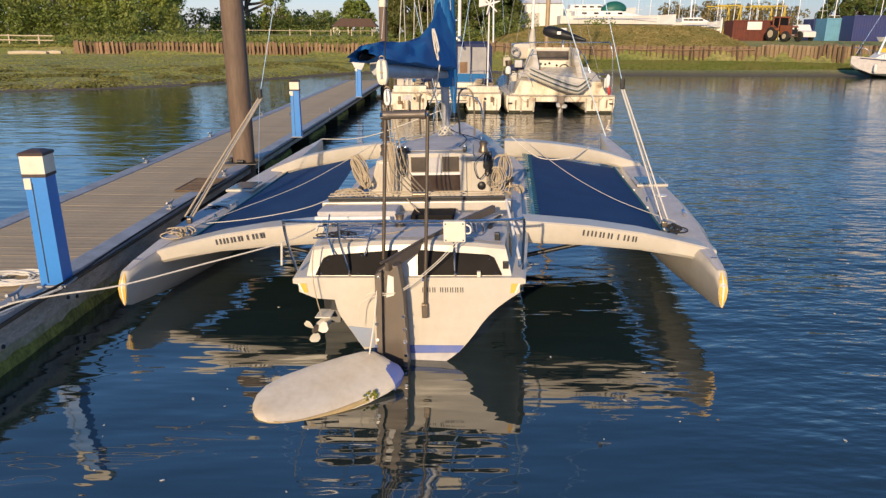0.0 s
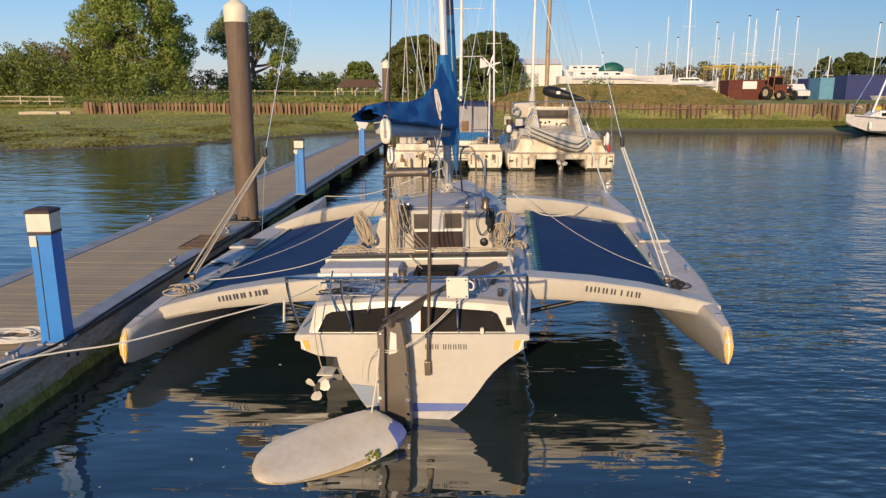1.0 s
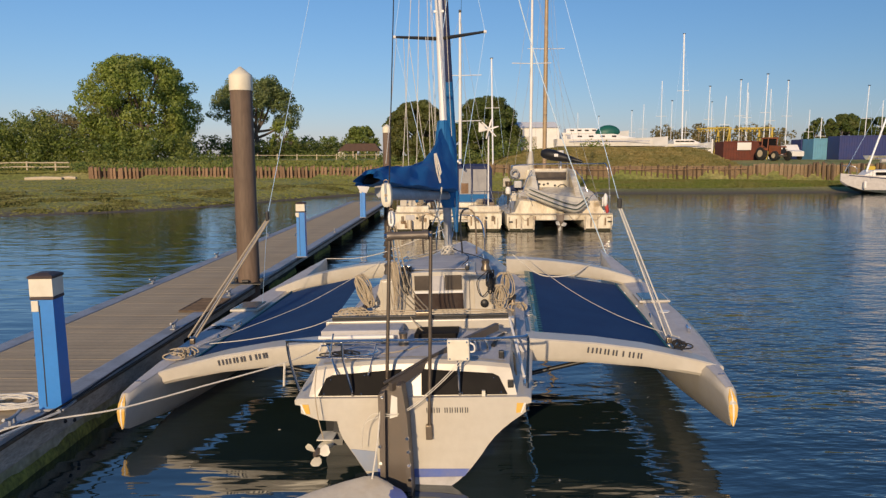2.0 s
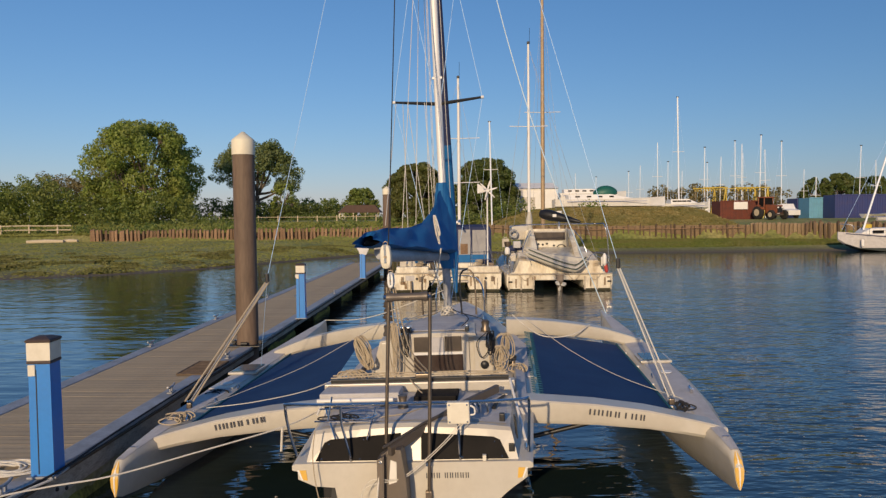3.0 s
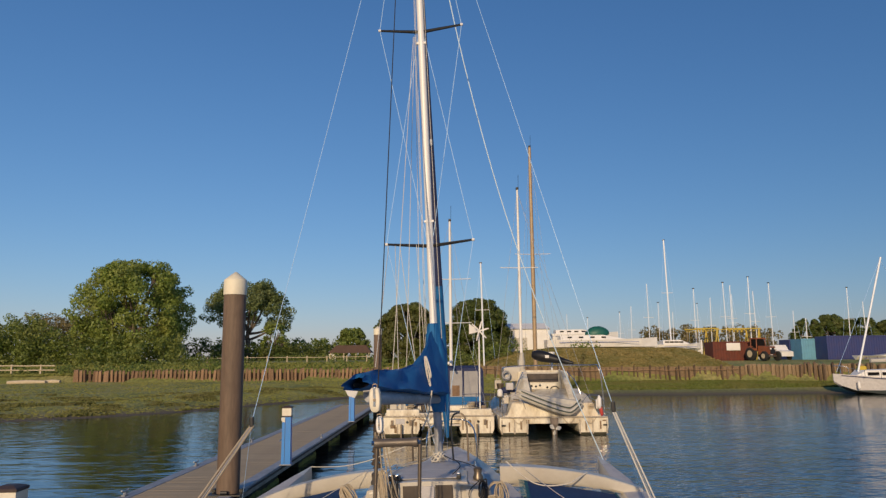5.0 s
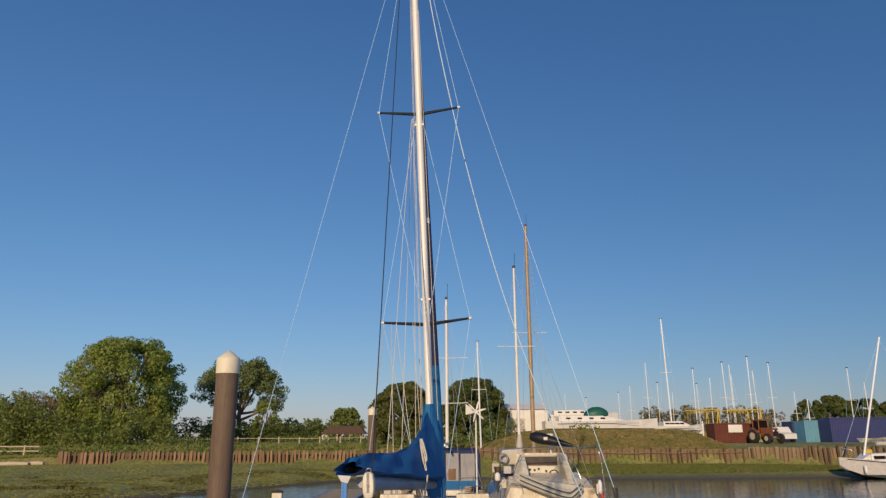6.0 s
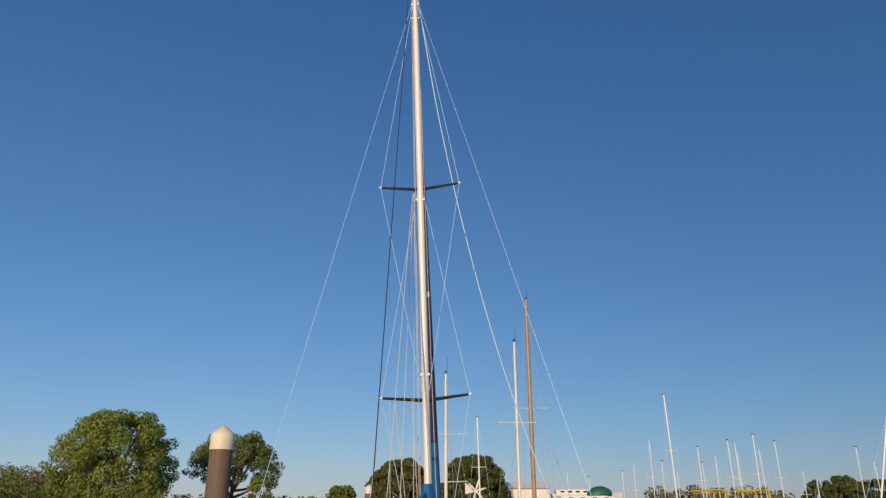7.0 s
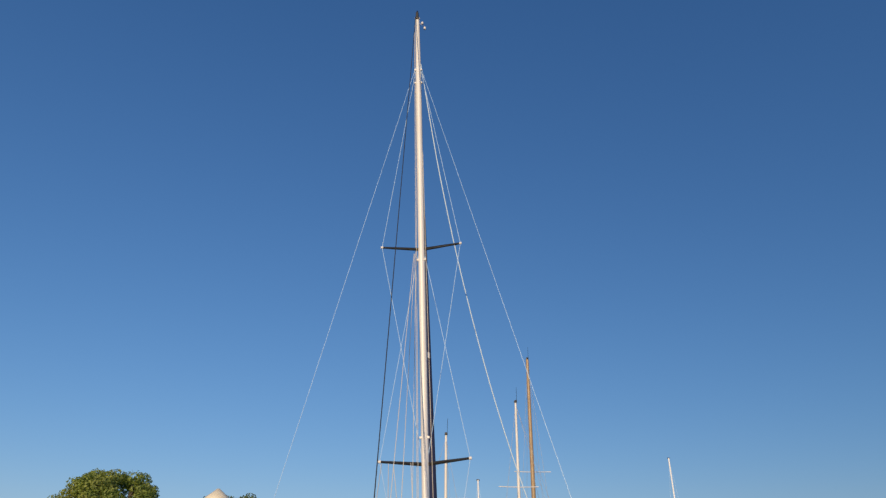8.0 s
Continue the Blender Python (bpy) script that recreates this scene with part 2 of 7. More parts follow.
    "dinghy": mat("grey_inflatable_fabric", (0.52, 0.49, 0.42), 0.6, dirt=(0.3, 0.28, 0.25), scale=4),
    "strake": mat("dark_strake_rubber", (0.07, 0.09, 0.08), 0.7, dirt=(0.12, 0.12, 0.10), scale=6),
    "clear": mat("clear_vinyl", (0.36, 0.35, 0.34), 0.2, dirt=(0.20, 0.20, 0.21), scale=2),
    "thatch": mat("brown_roof", (0.13, 0.075, 0.045), 0.9, dirt=(0.07, 0.045, 0.03), scale=2),
    "red": mat("red_plastic", (0.45, 0.05, 0.04), 0.5),
    "letters": mat("black_lettering", (0.05, 0.05, 0.06), 0.5),
    "hatchgrey": mat("smoked_hatch", (0.05, 0.10, 0.13), 0.2, dirt=(0.1, 0.13, 0.15), scale=2),
    "teal": mat("teal_lacing", (0.015, 0.11, 0.15), 0.8, grain=0.3, gscale=120),
    "stain": mat("tan_waterline_stain", (0.46, 0.33, 0.16), 0.6, dirt=(0.30, 0.25, 0.08), scale=7, amount=0.7),
    "pane": mat("brown_tinted_acrylic", (0.11, 0.09, 0.072), 0.12, dirt=(0.05, 0.045, 0.04), scale=4, amount=0.7),
    "washboard": mat("dark_varnished_board", (0.05, 0.034, 0.028), 0.2, dirt=(0.11, 0.09, 0.075), scale=4, amount=0.6),
    "weed": mat("algae", (0.16, 0.17, 0.02), 0.9, grain=0.3, gscale=30),
    "rudder": mat("stained_rudder_gelcoat", (0.68, 0.61, 0.49), 0.42, dirt=(0.50, 0.38, 0.22), scale=2.4, amount=0.7, grain=0.05, gscale=18),
    "water": water_mat(),
}


# ---- building helpers ----
def thing(name, label, category, m=None, group="", kind=""):
    ob = new(name)
    ob.empty_display_size = 0.1
    if m is not None:
        ob.matrix_world = m
    return tagged(ob, label, category, group, kind)


def finish(name, bm, material, smooth=False, bevel=0.0):
    if bevel:
        edges = [e for e in bm.edges if len(e.link_faces) == 2 and e.calc_face_angle(0) > 0.6]
        bmesh.ops.bevel(bm, geom=edges, offset=bevel, segments=2, profile=0.6, affect="EDGES", clamp_overlap=True)
    bmesh.ops.recalc_face_normals(bm, faces=bm.faces[:])
    me = bpy.data.meshes.new(name)
    bm.to_mesh(me)
    bm.free()
    for a in (material if isinstance(material, (list, tuple)) else [material]):
        me.materials.append(M[a] if isinstance(a, str) else a)
    if smooth:
        me.shade_smooth()
        me.set_sharp_from_angle(angle=radians(40))
    return me


def part(name, bm, material, parent, label="", smooth=False, bevel=0.0, m=None):
    ob = new(name, finish(name, bm, material, smooth, bevel))
    ob.parent = parent
    if m is not None:
        ob.matrix_basis = m
    return tagged(ob, label)


def solo(name, bm, material, label, category, m=None, group="", kind="", smooth=False, bevel=0.0):
    ob = new(name, finish(name, bm, material, smooth, bevel))
    if m is not None:
        ob.matrix_world = m
    return tagged(ob, label, category, group, kind)


def box(c, s, bm=None, m=None):
    bm = bm or bmesh.new()
    k = Matrix.Translation(c) @ Matrix.Diagonal((*s, 1))
    bmesh.ops.create_cube(bm, size=1, matrix=(m @ k) if m else k)
    return bm


def smooth_path(pts, steps=6):
    pts = [Vector(p) for p in pts]
    if len(pts) < 3:
        return pts
    out = []
    for i in range(len(pts) - 1):
        a, b, c, d = pts[max(i - 1, 0)], pts[i], pts[i + 1], pts[min(i + 2, len(pts) - 1)]
        for k in range(steps):
            u = k / steps
            out.append(0.5 * (2 * b + (c - a) * u + (2 * a - 5 * b + 4 * c - d) * u * u + (3 * b - a - 3 * c + d) * u ** 3))
    return out + [pts[-1]]


def tube(pts, r, seg=8, bm=None, flat=1.0):
    """A round bar along a line of points; r is one radius or one for each point."""
    bm = bm or bmesh.new()
    pts = [Vector(p) for p in pts]
    rs = r if isinstance(r, (list, tuple)) else [r] * len(pts)
    side, rings = None, []
    for i, p in enumerate(pts):
        d = (pts[min(i + 1, len(pts) - 1)] - pts[max(i - 1, 0)]).normalized()
        if side is None:
            side = d.orthogonal().normalized()
        else:
            side = (side - d * side.dot(d))
            side = side.normalized() if side.length > 1e-6 else d.orthogonal().normalized()
        up = d.cross(side)
        rings.append([bm.verts.new(p + rs[i] * (side * math.cos(2 * math.pi * k / seg) + up * flat * math.sin(2 * math.pi * k / seg))) for k in range(seg)])
    for a, b in zip(rings, rings[1:]):
        for k in range(seg):
            bm.faces.new((a[k], a[(k + 1) % seg], b[(k + 1) % seg], b[k]))
    bm.faces.new(rings[0][::-1])
    bm.faces.new(rings[-1])
    return bm


def loft(sections, bm=None, closed=True, caps=True):
    """Skin through cross-sections with the same number of points."""
    bm = bm or bmesh.new()
    rings = [[bm.verts.new(p) for p in s] for s in sections]
    n = len(rings[0])
    for a, b in zip(rings, rings[1:]):
        for k in range(n if closed else n - 1):
            bm.faces.new((a[k], a[(k + 1) % n], b[(k + 1) % n], b[k]))
    if caps and closed:
        bm.faces.new(rings[0][::-1])
        bm.faces.new(rings[-1])
    return bm


def prism(outline, depth, bm=None, m=None):
    """An outline in the xz plane made depth thick along +y."""
    bm = bm or bmesh.new()
    m = m or Matrix.Identity(4)
    return loft([[m @ Vector((x, 0, z)) for x, z in outline], [m @ Vector((x, depth, z)) for x, z in outline]], bm)


def lerp(a, b, u):
    return a + (b - a) * u


def table(rows, x):
    """Linear look-up in rows of (x, value)."""
    if x <= rows[0][0]:
        return rows[0][1]
    for (a, va), (b, vb) in zip(rows, rows[1:]):
        if x <= b:
            return lerp(va, vb, (x - a) / (b - a))
    return rows[-1][1]


# ---- ground and water ----
SHORE = [(-200, 24), (-60, 29), (-30, 32.5), (-21.5, 34.5), (-17.5, 37), (-14.5, 40), (-8, 51), (-5, 54.5), (4, 55), (13, 53), (22, 52.8), (30, 53.5), (36, 51), (60, 46), (200, 40)]
FENCE = [(-200, 66), (-60, 68), (-35, 68.5), (-22, 68), (-10, 67.5), (0, 66.5), (13, 65), (25, 64), (33, 60), (60, 57), (200, 54)]


def land(x, y):
    """Height of the ground."""
    s, f = table(SHORE, x), table(FENCE, x)
    wob = 0.5 * noise.noise(Vector((x * 0.12, y * 0.12, 0.3))) + 0.25 * noise.noise(Vector((x * 0.5, y * 0.5, 2.3)))
    far = max(0.0, max(-y - 130, abs(x) - 190) / 30)
    if y < s:
        z = max(-1.6, -0.09 * (s - y) + 0.03 * wob)
    elif y < f:
        u = (y - s) / (f - s)
        q = min(1, max(0, (x - 2) / 10))
        z = 0.40 * (1 - math.exp(-7 * u)) + lerp(0.45, 0.22, q * q * (3 - 2 * q)) * u + 0.34 * wob * min(1, 6 * u) * (1 - 0.7 * u) * (1 - 0.65 * q)
    else:
        d = y - f
        left = 1.45 + 1.15 * min(1, d / 26) + 0.15 * wob
        mound = 1.5 + 2.1 * min(1, d / 9) ** 0.8 + 0.12 * wob
        yard = 1.55 + 0.75 * min(1, d / 14)
        k = min(1, max(0, (x - 2) / 10))
        z = lerp(left, mound, k * k * (3 - 2 * k))
        k = min(1, max(0, (x - 25) / 5))
        z = lerp(z, yard, k * k * (3 - 2 * k))
        z = lerp(z, 2.7, min(1, max(0, (d - 60) / 40)))
    return lerp(z, 2.5, min(1, far)) if far > 0 else z


def axis(parts):
    out = []
    for a, b, step in parts:
        out += list(np.arange(a, b, step))
    return out + [parts[-1][1]]


def ground_mat():
    m = mat("salt_marsh_grass_and_mud", (0.10, 0.10, 0.03), 0.95)
    n, l = m.node_tree.nodes, m.node_tree.links
    b = n["Principled BSDF"]
    co = n.new("ShaderNodeTexCoord")
    sx = n.new("ShaderNodeSeparateXYZ")
    l.new(co.outputs["Object"], sx.inputs[0])
    t = n.new("ShaderNodeTexNoise")
    t.inputs["Scale"].default_value, t.inputs["Detail"].default_value = 0.22, 8
    l.new(co.outputs["Object"], t.inputs[0])
    r = n.new("ShaderNodeValToRGB")
    e = r.color_ramp.elements
    e[0].position, e[0].color = 0.32, (0.155, 0.18, 0.04, 1)
    e[1].position, e[1].color = 0.74, (0.35, 0.30, 0.11, 1)
    a = e.new(0.5)
    a.color = (0.24, 0.245, 0.064, 1)
    l.new(t.outputs[0], r.inputs[0])
    f = n.new("ShaderNodeTexNoise")
    f.inputs["Scale"].default_value, f.inputs["Detail"].default_value = 3.5, 6
    l.new(co.outputs["Object"], f.inputs[0])
    h = n.new("ShaderNodeHueSaturation")
    k = n.new("ShaderNodeMapRange")
    k.inputs[1].default_value, k.inputs[2].default_value, k.inputs[3].default_value, k.inputs[4].default_value = 0.3, 0.7, 0.65, 1.3
    l.new(f.outputs[0], k.inputs[0])
    l.new(k.outputs[0], h.inputs["Value"])
    l.new(r.outputs[0], h.inputs["Color"])
    z = n.new("ShaderNodeMapRange")
    z.inputs[1].default_value, z.inputs[2].default_value = 0.05, 0.32
    l.new(sx.outputs[2], z.inputs[0])
    x = n.new("ShaderNodeMixRGB")
    x.inputs[1].default_value = (0.11, 0.09, 0.062, 1)
    l.new(z.outputs[0], x.inputs[0])
    l.new(h.outputs[0], x.inputs[2])
    l.new(x.outputs[0], b.inputs["Base Color"])
    u = n.new("ShaderNodeBump")
    u.inputs["Strength"].default_value, u.inputs["Distance"].default_value = 0.8, 0.15
    l.new(f.outputs[0], u.inputs["Height"])
    l.new(u.outputs[0], b.inputs["Normal"])
    return m


def build_ground():
    xs = axis([(-3000, -400, 400), (-400, -80, 20), (-80, 80, 1.0), (80, 400, 20), (400, 3000, 400)])
    ys = axis([(-3000, -400, 400), (-400, 24, 12), (24, 34, 2), (34, 84, 0.7), (84, 160, 4), (160, 400, 24), (400, 3000, 400)])
    verts = [(x, y, land(x, y)) for y in ys for x in xs]
    w = len(xs)
    faces = [(j * w + i, j * w + i + 1, (j + 1) * w + i + 1, (j + 1) * w + i) for j in range(len(ys) - 1) for i in range(w - 1)]
    me = bpy.data.meshes.new("ground")
    me.from_pydata(verts, [], faces)
    me.materials.append(ground_mat())
    me.shade_smooth()
    tagged(new("ground", me), "mud bank and rough grass rising from the tidal water", "ground", kind="structure")
    bm = bmesh.new()
    bmesh.ops.create_grid(bm, x_segments=8, y_segments=8, size=230)
    solo("water", bm, "water", "dark blue-green harbour water with small ripples", "water", kind="structure")


build_ground()

# ---- pontoon ----
PONT = pose(-3.943, 0, 0, 0, 0, -1.26)
DECK = 0.50
PW = 2.05


def build_pontoon():
    p = thing("pontoon", "weathered timber-decked floating pontoon with grey edge rails", "pontoon", PONT, kind="structure")
    y0, y1 = -6.0, 37.5
    ln, mid = y1 - y0, (y0 + y1) / 2
    for side in (0, 1):
        x = -0.12 if side == 0 else -PW + 0.12
        part("edge_rail", box((x, mid, DECK - 0.03), (0.24, ln, 0.09)), "kerb", p, "dull grey edge rail", bevel=0.02)
        xo = 0.012 if side == 0 else -PW - 0.012
        part("rubbing_strip", box((xo, mid, DECK - 0.05), (0.035, ln, 0.035)), "stake", p, "dark rubbing strip", bevel=0.012)
        xf = -0.045 if side == 0 else -PW + 0.045
        part("fascia", box((xf, (y0 + 9.6) / 2, DECK - 0.18), (0.06, 9.6 - y0, 0.20)), "fascia", p, "weathered timber fascia board")
        part("fascia", box((xf, (9.6 + y1) / 2, DECK - 0.125), (0.06, y1 - 9.6, 0.09)), "fascia", p, "shallow weathered fascia board")
        bm = bmesh.new()
        k = y0 + 0.4
        while k < y1:
            bmesh.ops.create_uvsphere(bm, u_segments=8, v_segments=4, radius=0.022, matrix=pose(-0.012 if side == 0 else -PW + 0.012, k, DECK - 0.2))
            bmesh.ops.create_uvsphere(bm, u_segments=8, v_segments=4, radius=0.022, matrix=pose(-0.012 if side == 0 else -PW + 0.012, k + 0.16, DECK - 0.25))
            k += 1.22 if k < 6.4 else 99
        tagged(part("bolt_row", bm, "black", p), kind="stuff")
    # separate floats with dark gaps between, each with a ragged skirt of weed
    rnd = random.Random(8)
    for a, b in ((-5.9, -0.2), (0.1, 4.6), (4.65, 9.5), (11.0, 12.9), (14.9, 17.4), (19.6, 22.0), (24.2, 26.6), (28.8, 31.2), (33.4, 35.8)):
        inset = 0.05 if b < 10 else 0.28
        # far floats take a near-black colour for the shade under the deck
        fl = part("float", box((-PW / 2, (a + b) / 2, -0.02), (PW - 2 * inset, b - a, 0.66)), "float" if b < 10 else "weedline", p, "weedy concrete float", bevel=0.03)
        for x, out in ((-inset, 1), (-PW + inset, -1)):
            rows = []
            for y in np.arange(a + 0.05, b - 0.04, 0.1):
                h = 0.10 + 0.07 * noise.noise(Vector((y * 1.7, 0, x))) + rnd.uniform(-0.02, 0.02)
                t = 0.028 + 0.014 * noise.noise(Vector((y * 3, 2, x)))
                rows.append([(x, y, -0.2), (x + out * t, y, -0.2), (x + out * t, y, h - 0.05), (x + out * 0.006, y, h), (x, y, h)])
            part("weed_skirt", loft(rows), "pontoonweed", fl, "green-brown weed along the waterline", smooth=True)
    # dark colour here stands for the unlit space below the planks
    part("underside", box((-PW / 2, mid, DECK - 0.16), (PW - 0.2, ln, 0.12)), "stake", p, "underside box darkened like the shade below the deck")
    return p


pontoon = build_pontoon()


def plank_mesh(width, deep=0.145):
    bm = box((0, 0, 0), (width, deep - 0.002, 0.03))
    top = [e for e in bm.edges if all(v.co.z > 0 for v in e.verts)]
    bmesh.ops.bevel(bm, geom=top, offset=0.0015, segments=1, affect="EDGES")
    return finish("plank", bm, "plank")


def pedestal(m):
    p = thing("service_pedestal", "tall blue service pedestal with cream lamp head on the pontoon", "pedestal", m, "pedestals along the pontoon")
    def sq(a, z, dx=0.0):
        return [(-a + dx, -a, z), (a + dx, -a, z), (a + dx, a, z), (-a + dx, a, z)]
    part("foot_plate", box((0, 0, 0.01), (0.27, 0.27, 0.02)), "kerb", p, bevel=0.004)
    part("column", loft([sq(0.105, 0.02), sq(0.097, 1.09)]), "pedblue", p, bevel=0.012)
    part("seam", box((-0.03, -0.1035, 0.53), (0.010, 0.008, 0.98), m=pose(0, 0, 0, -0.45)), "black", p, "dark seam between the panels")
    part("collar", loft([sq(0.104, 1.075), sq(0.108, 1.082), sq(0.108, 1.098), sq(0.103, 1.104)]), "pedcap", p, "dark collar below the lamp", bevel=0.003)
    part("socket_cover", box((-0.066, -0.100, 1.015), (0.066, 0.022, 0.105)), "pedtop", p, "cream socket cover", bevel=0.006)
    part("side_socket", tube([(-0.09, 0.0, 1.02), (-0.125, 0.0, 1.02), (-0.135, 0.0, 1.02)], [0.045, 0.045, 0.03], 14), "white", p, "white round side socket", smooth=True)
    for z in (0.72, 0.62, 0.42):
        part("hinge", box((-0.106, 0.02, z), (0.018, 0.03, 0.05)), "white", p, bevel=0.004)
    part("tap", tube([(-0.10, 0.02, 0.55), (-0.15, 0.02, 0.55), (-0.16, 0.02, 0.50)], 0.014), "steel", p)
    part("lamp_head", loft([sq(0.100, 1.10), sq(0.106, 1.11), sq(0.106, 1.265), sq(0.100, 1.28)]), "pedtop", p, "cream lamp head", bevel=0.006)
    part("cap", loft([sq(0.112, 1.275), sq(0.115, 1.295), sq(0.105, 1.305), sq(0.05, 1.325)]), "pedcap", p, "dark brown cap", bevel=0.004)
    return p


ped = pedestal(PONT @ pose(0.015, 6.43, DECK + 0.015, 0, 0, 5))
copy_thing(ped, PONT @ pose(0.10, 16.57, DECK + 0.015, 0, 0, 3))
copy_thing(ped, PONT @ pose(0.05, 27.4, DECK + 0.015, 0, 0, 0))


def mooring_pile(m, h, r=0.205):
    p = thing("mooring_pile", "tall rust-brown steel mooring pile with cream pointed cap", "pile", m, "mooring piles")
    part("shaft", tube([(0, 0, -1.5), (0, 0, h - 0.42)], r, 32), "pilesteel", p, smooth=True)
    part("cap", tube([(0, 0, h - 0.44), (0, 0, h - 0.17), (0, 0, h - 0.15), (0, 0, h)], [r + 0.012, r + 0.012, r, 0.02], 32), "pilecap", p, "cream conical cap", smooth=True)
    return p


mooring_pile(pose(-3.82, 13.2, 0), 4.57)
mooring_pile(pose(-3.05, 36.2, 0), 4.55)

# ---- trimaran ----
BOAT = pose(-0.286, 5.85, 0, 0, -2.1, -4.9)
tri = thing("trimaran", "white folding trimaran with blue nets and sail cover beside the pontoon", "trimaran", BOAT)

SHEER = [(0, 0.765), (0.5, 0.80), (3, 0.92), (6, 1.05), (8.3, 1.15)]
BEAMH = [(0, 1.05), (1.5, 1.12), (2.2, 1.18), (4.0, 1.17), (5, 0.97), (6.5, 0.62), (7.6, 0.28), (8.25, 0.03)]


def hull_section(y, notched=0.0):
    """One half from the keel to the sheer; notched cuts the motor well out of the quarter."""
    b, s = table(BEAMH, y), table(SHEER, y)
    keel = -0.12 - 0.25 * math.sin(min(1, y / 6) * math.pi * 0.8)
    fl = min(1, b / 1.05)
    full = [(0.40, 0.04), (0.475, 0.11), (0.54, 0.19), (0.60, 0.27), (0.66, 0.36), (0.725, 0.44), (0.795, 0.51), (0.875, 0.575), (0.975, 0.645)]
    well = [(0.40, 0.04), (0.44, 0.11), (0.485, 0.18), (0.53, 0.26), (0.575, 0.33), (0.63, 0.42), (0.66, 0.50), (0.675, 0.588), (0.85, 0.60)]
    side = [(lerp(p, q, notched) * fl, lerp(zp, zq, notched)) for (p, zp), (q, zq) in zip(full, well)]
    return [(0.04, keel), (0.24 * fl, keel + 0.05), *side, (b - 0.05 * fl, s - 0.10), (b - 0.05 * fl, s - 0.03), (b, s - 0.02), (b, s + 0.02), (b - 0.03 * fl, s + 0.035)]


def build_hull():
    secs = []
    for y in (0, 0.02, 0.35, 0.7, 0.95, 1.3, 2, 3, 4, 5, 5.8, 6.5, 7.1, 7.6, 8.0, 8.25):
        port, starboard = hull_section(y, min(1, max(0, (1.0 - y) / 0.3))), hull_section(y)
        secs.append([(-x, y, z) for x, z in reversed(port)] + [(x, y, z) for x, z in starboard])
    part("main_hull", loft(secs), "gel", tri, "flared white main hull", smooth=True)


build_hull()


# aft cabin, cockpit and main cabin
def build_cabins():
    def ring(y, w, z, crown):
        n = 8
        return [(-w, y, 0.755), *[(lerp(-w + 0.05, w - 0.05, i / n), y, z + crown * (1 - (2 * i / n - 1) ** 2)) for i in range(n + 1)], (w, y, 0.755)]
    aft = part("aft_cabin", loft([ring(0.03, 0.985, 0.775, 0.0), ring(0.13, 0.93, 1.02, 0.05), ring(0.17, 0.92, 1.045, 0.055), ring(1.16, 0.95, 1.06, 0.055)]), "gel", tri, "white aft cabin with smoked windows")
    part("deck_pad", loft([[(x, y, z + 0.055 * (1 - (x / 0.87) ** 2) + 0.006) for x in (-0.84, -0.56, -0.28, 0, 0.28, 0.56, 0.84)] for y, z in ((0.23, 1.046), (0.6, 1.052), (1.15, 1.061))], closed=False), "gelgrey", aft, "grey non-skid deck panel")
    for s in (-1, 1):
        top = [(0.09, 1.026), (0.72, 0.98), (0.775, 0.955), (0.845, 0.815)]
        face = lambda x, z: 0.030 + 0.10 * (z - 0.775) / (0.245 + 0.05 * (1 - (x / 0.88) ** 2)) - 0.014
        cols = []
        for x in (0.09, 0.25, 0.41, 0.57, 0.72, 0.775, 0.845):
            z0, z1 = 0.812, table(top, x)
            cols.append([(s * x, face(x, z0), z0), (s * x, face(x, z1), z1), (s * x, face(x, z1) + 0.02, z1), (s * x, face(x, z0) + 0.02, z0)])
        part("aft_window", loft(cols), "window", aft, "smoked acrylic window")
        bm = bmesh.new()
        for x, z in ((0.16, 0.83), (0.45, 0.828), (0.79, 0.83), (0.73, 0.945), (0.42, 0.98)):
            bmesh.ops.create_uvsphere(bm, u_segments=8, v_segments=5, radius=0.007, matrix=pose(s * x, 0.030 + 0.10 * (z - 0.775) / (0.245 + 0.05 * (1 - (x / 0.88) ** 2)) - 0.016, z))
        tagged(part("screws", bm, "steel", aft), kind="stuff")
    part("vent_box", box((0.875, 0.055, 0.90), (0.05, 0.02, 0.07)), "black", aft, "small dark vent", bevel=0.005)
    # cockpit
    part("cockpit_floor", box((0, 1.85, 0.60), (1.1, 1.4, 0.04)), "gelgrey", tri)
    for s in (-1, 1):
        part("cockpit_seat", box((s * 0.72, 1.88, 0.78), (0.40, 1.25, 0.40)), "gel", tri, bevel=0.02)
        part("coaming", loft([[(s * 0.90, y, 0.85), (s * 1.08, y, 0.85), (s * 1.05, y, 0.98 + 0.04 * (y - 1.2)), (s * 0.95, y, 1.02 + 0.05 * (y - 1.2))] for y in (1.16, 1.8, 2.75)]), "gelgrey", tri, bevel=0.012)
    part("aft_bulkhead", box((0, 1.17, 0.88), (1.7, 0.03, 0.40)), "gel", tri)
    # no real opening: a black box stands in for its unlit inside
    part("aft_companionway", box((0.02, 1.20, 0.95), (0.50, 0.03, 0.22)), "black", tri, "black box painting the dark of the companionway opening")
    for s in (-1, 1):
        part("side_deck", loft([[(s * 0.55, y, table(SHEER, y) + 0.02), (s * (table(BEAMH, y) - 0.01), y, table(SHEER, y) + 0.02), (s * (table(BEAMH, y) - 0.02), y, table(SHEER, y) + 0.05), (s * 0.55, y, table(SHEER, y) + 0.06)] for y in (2.5, 3.2, 4.0, 4.8)]), "gelgrey", tri)

    def cab(y, wb, wt, zb, zt, cr):
        n = 8
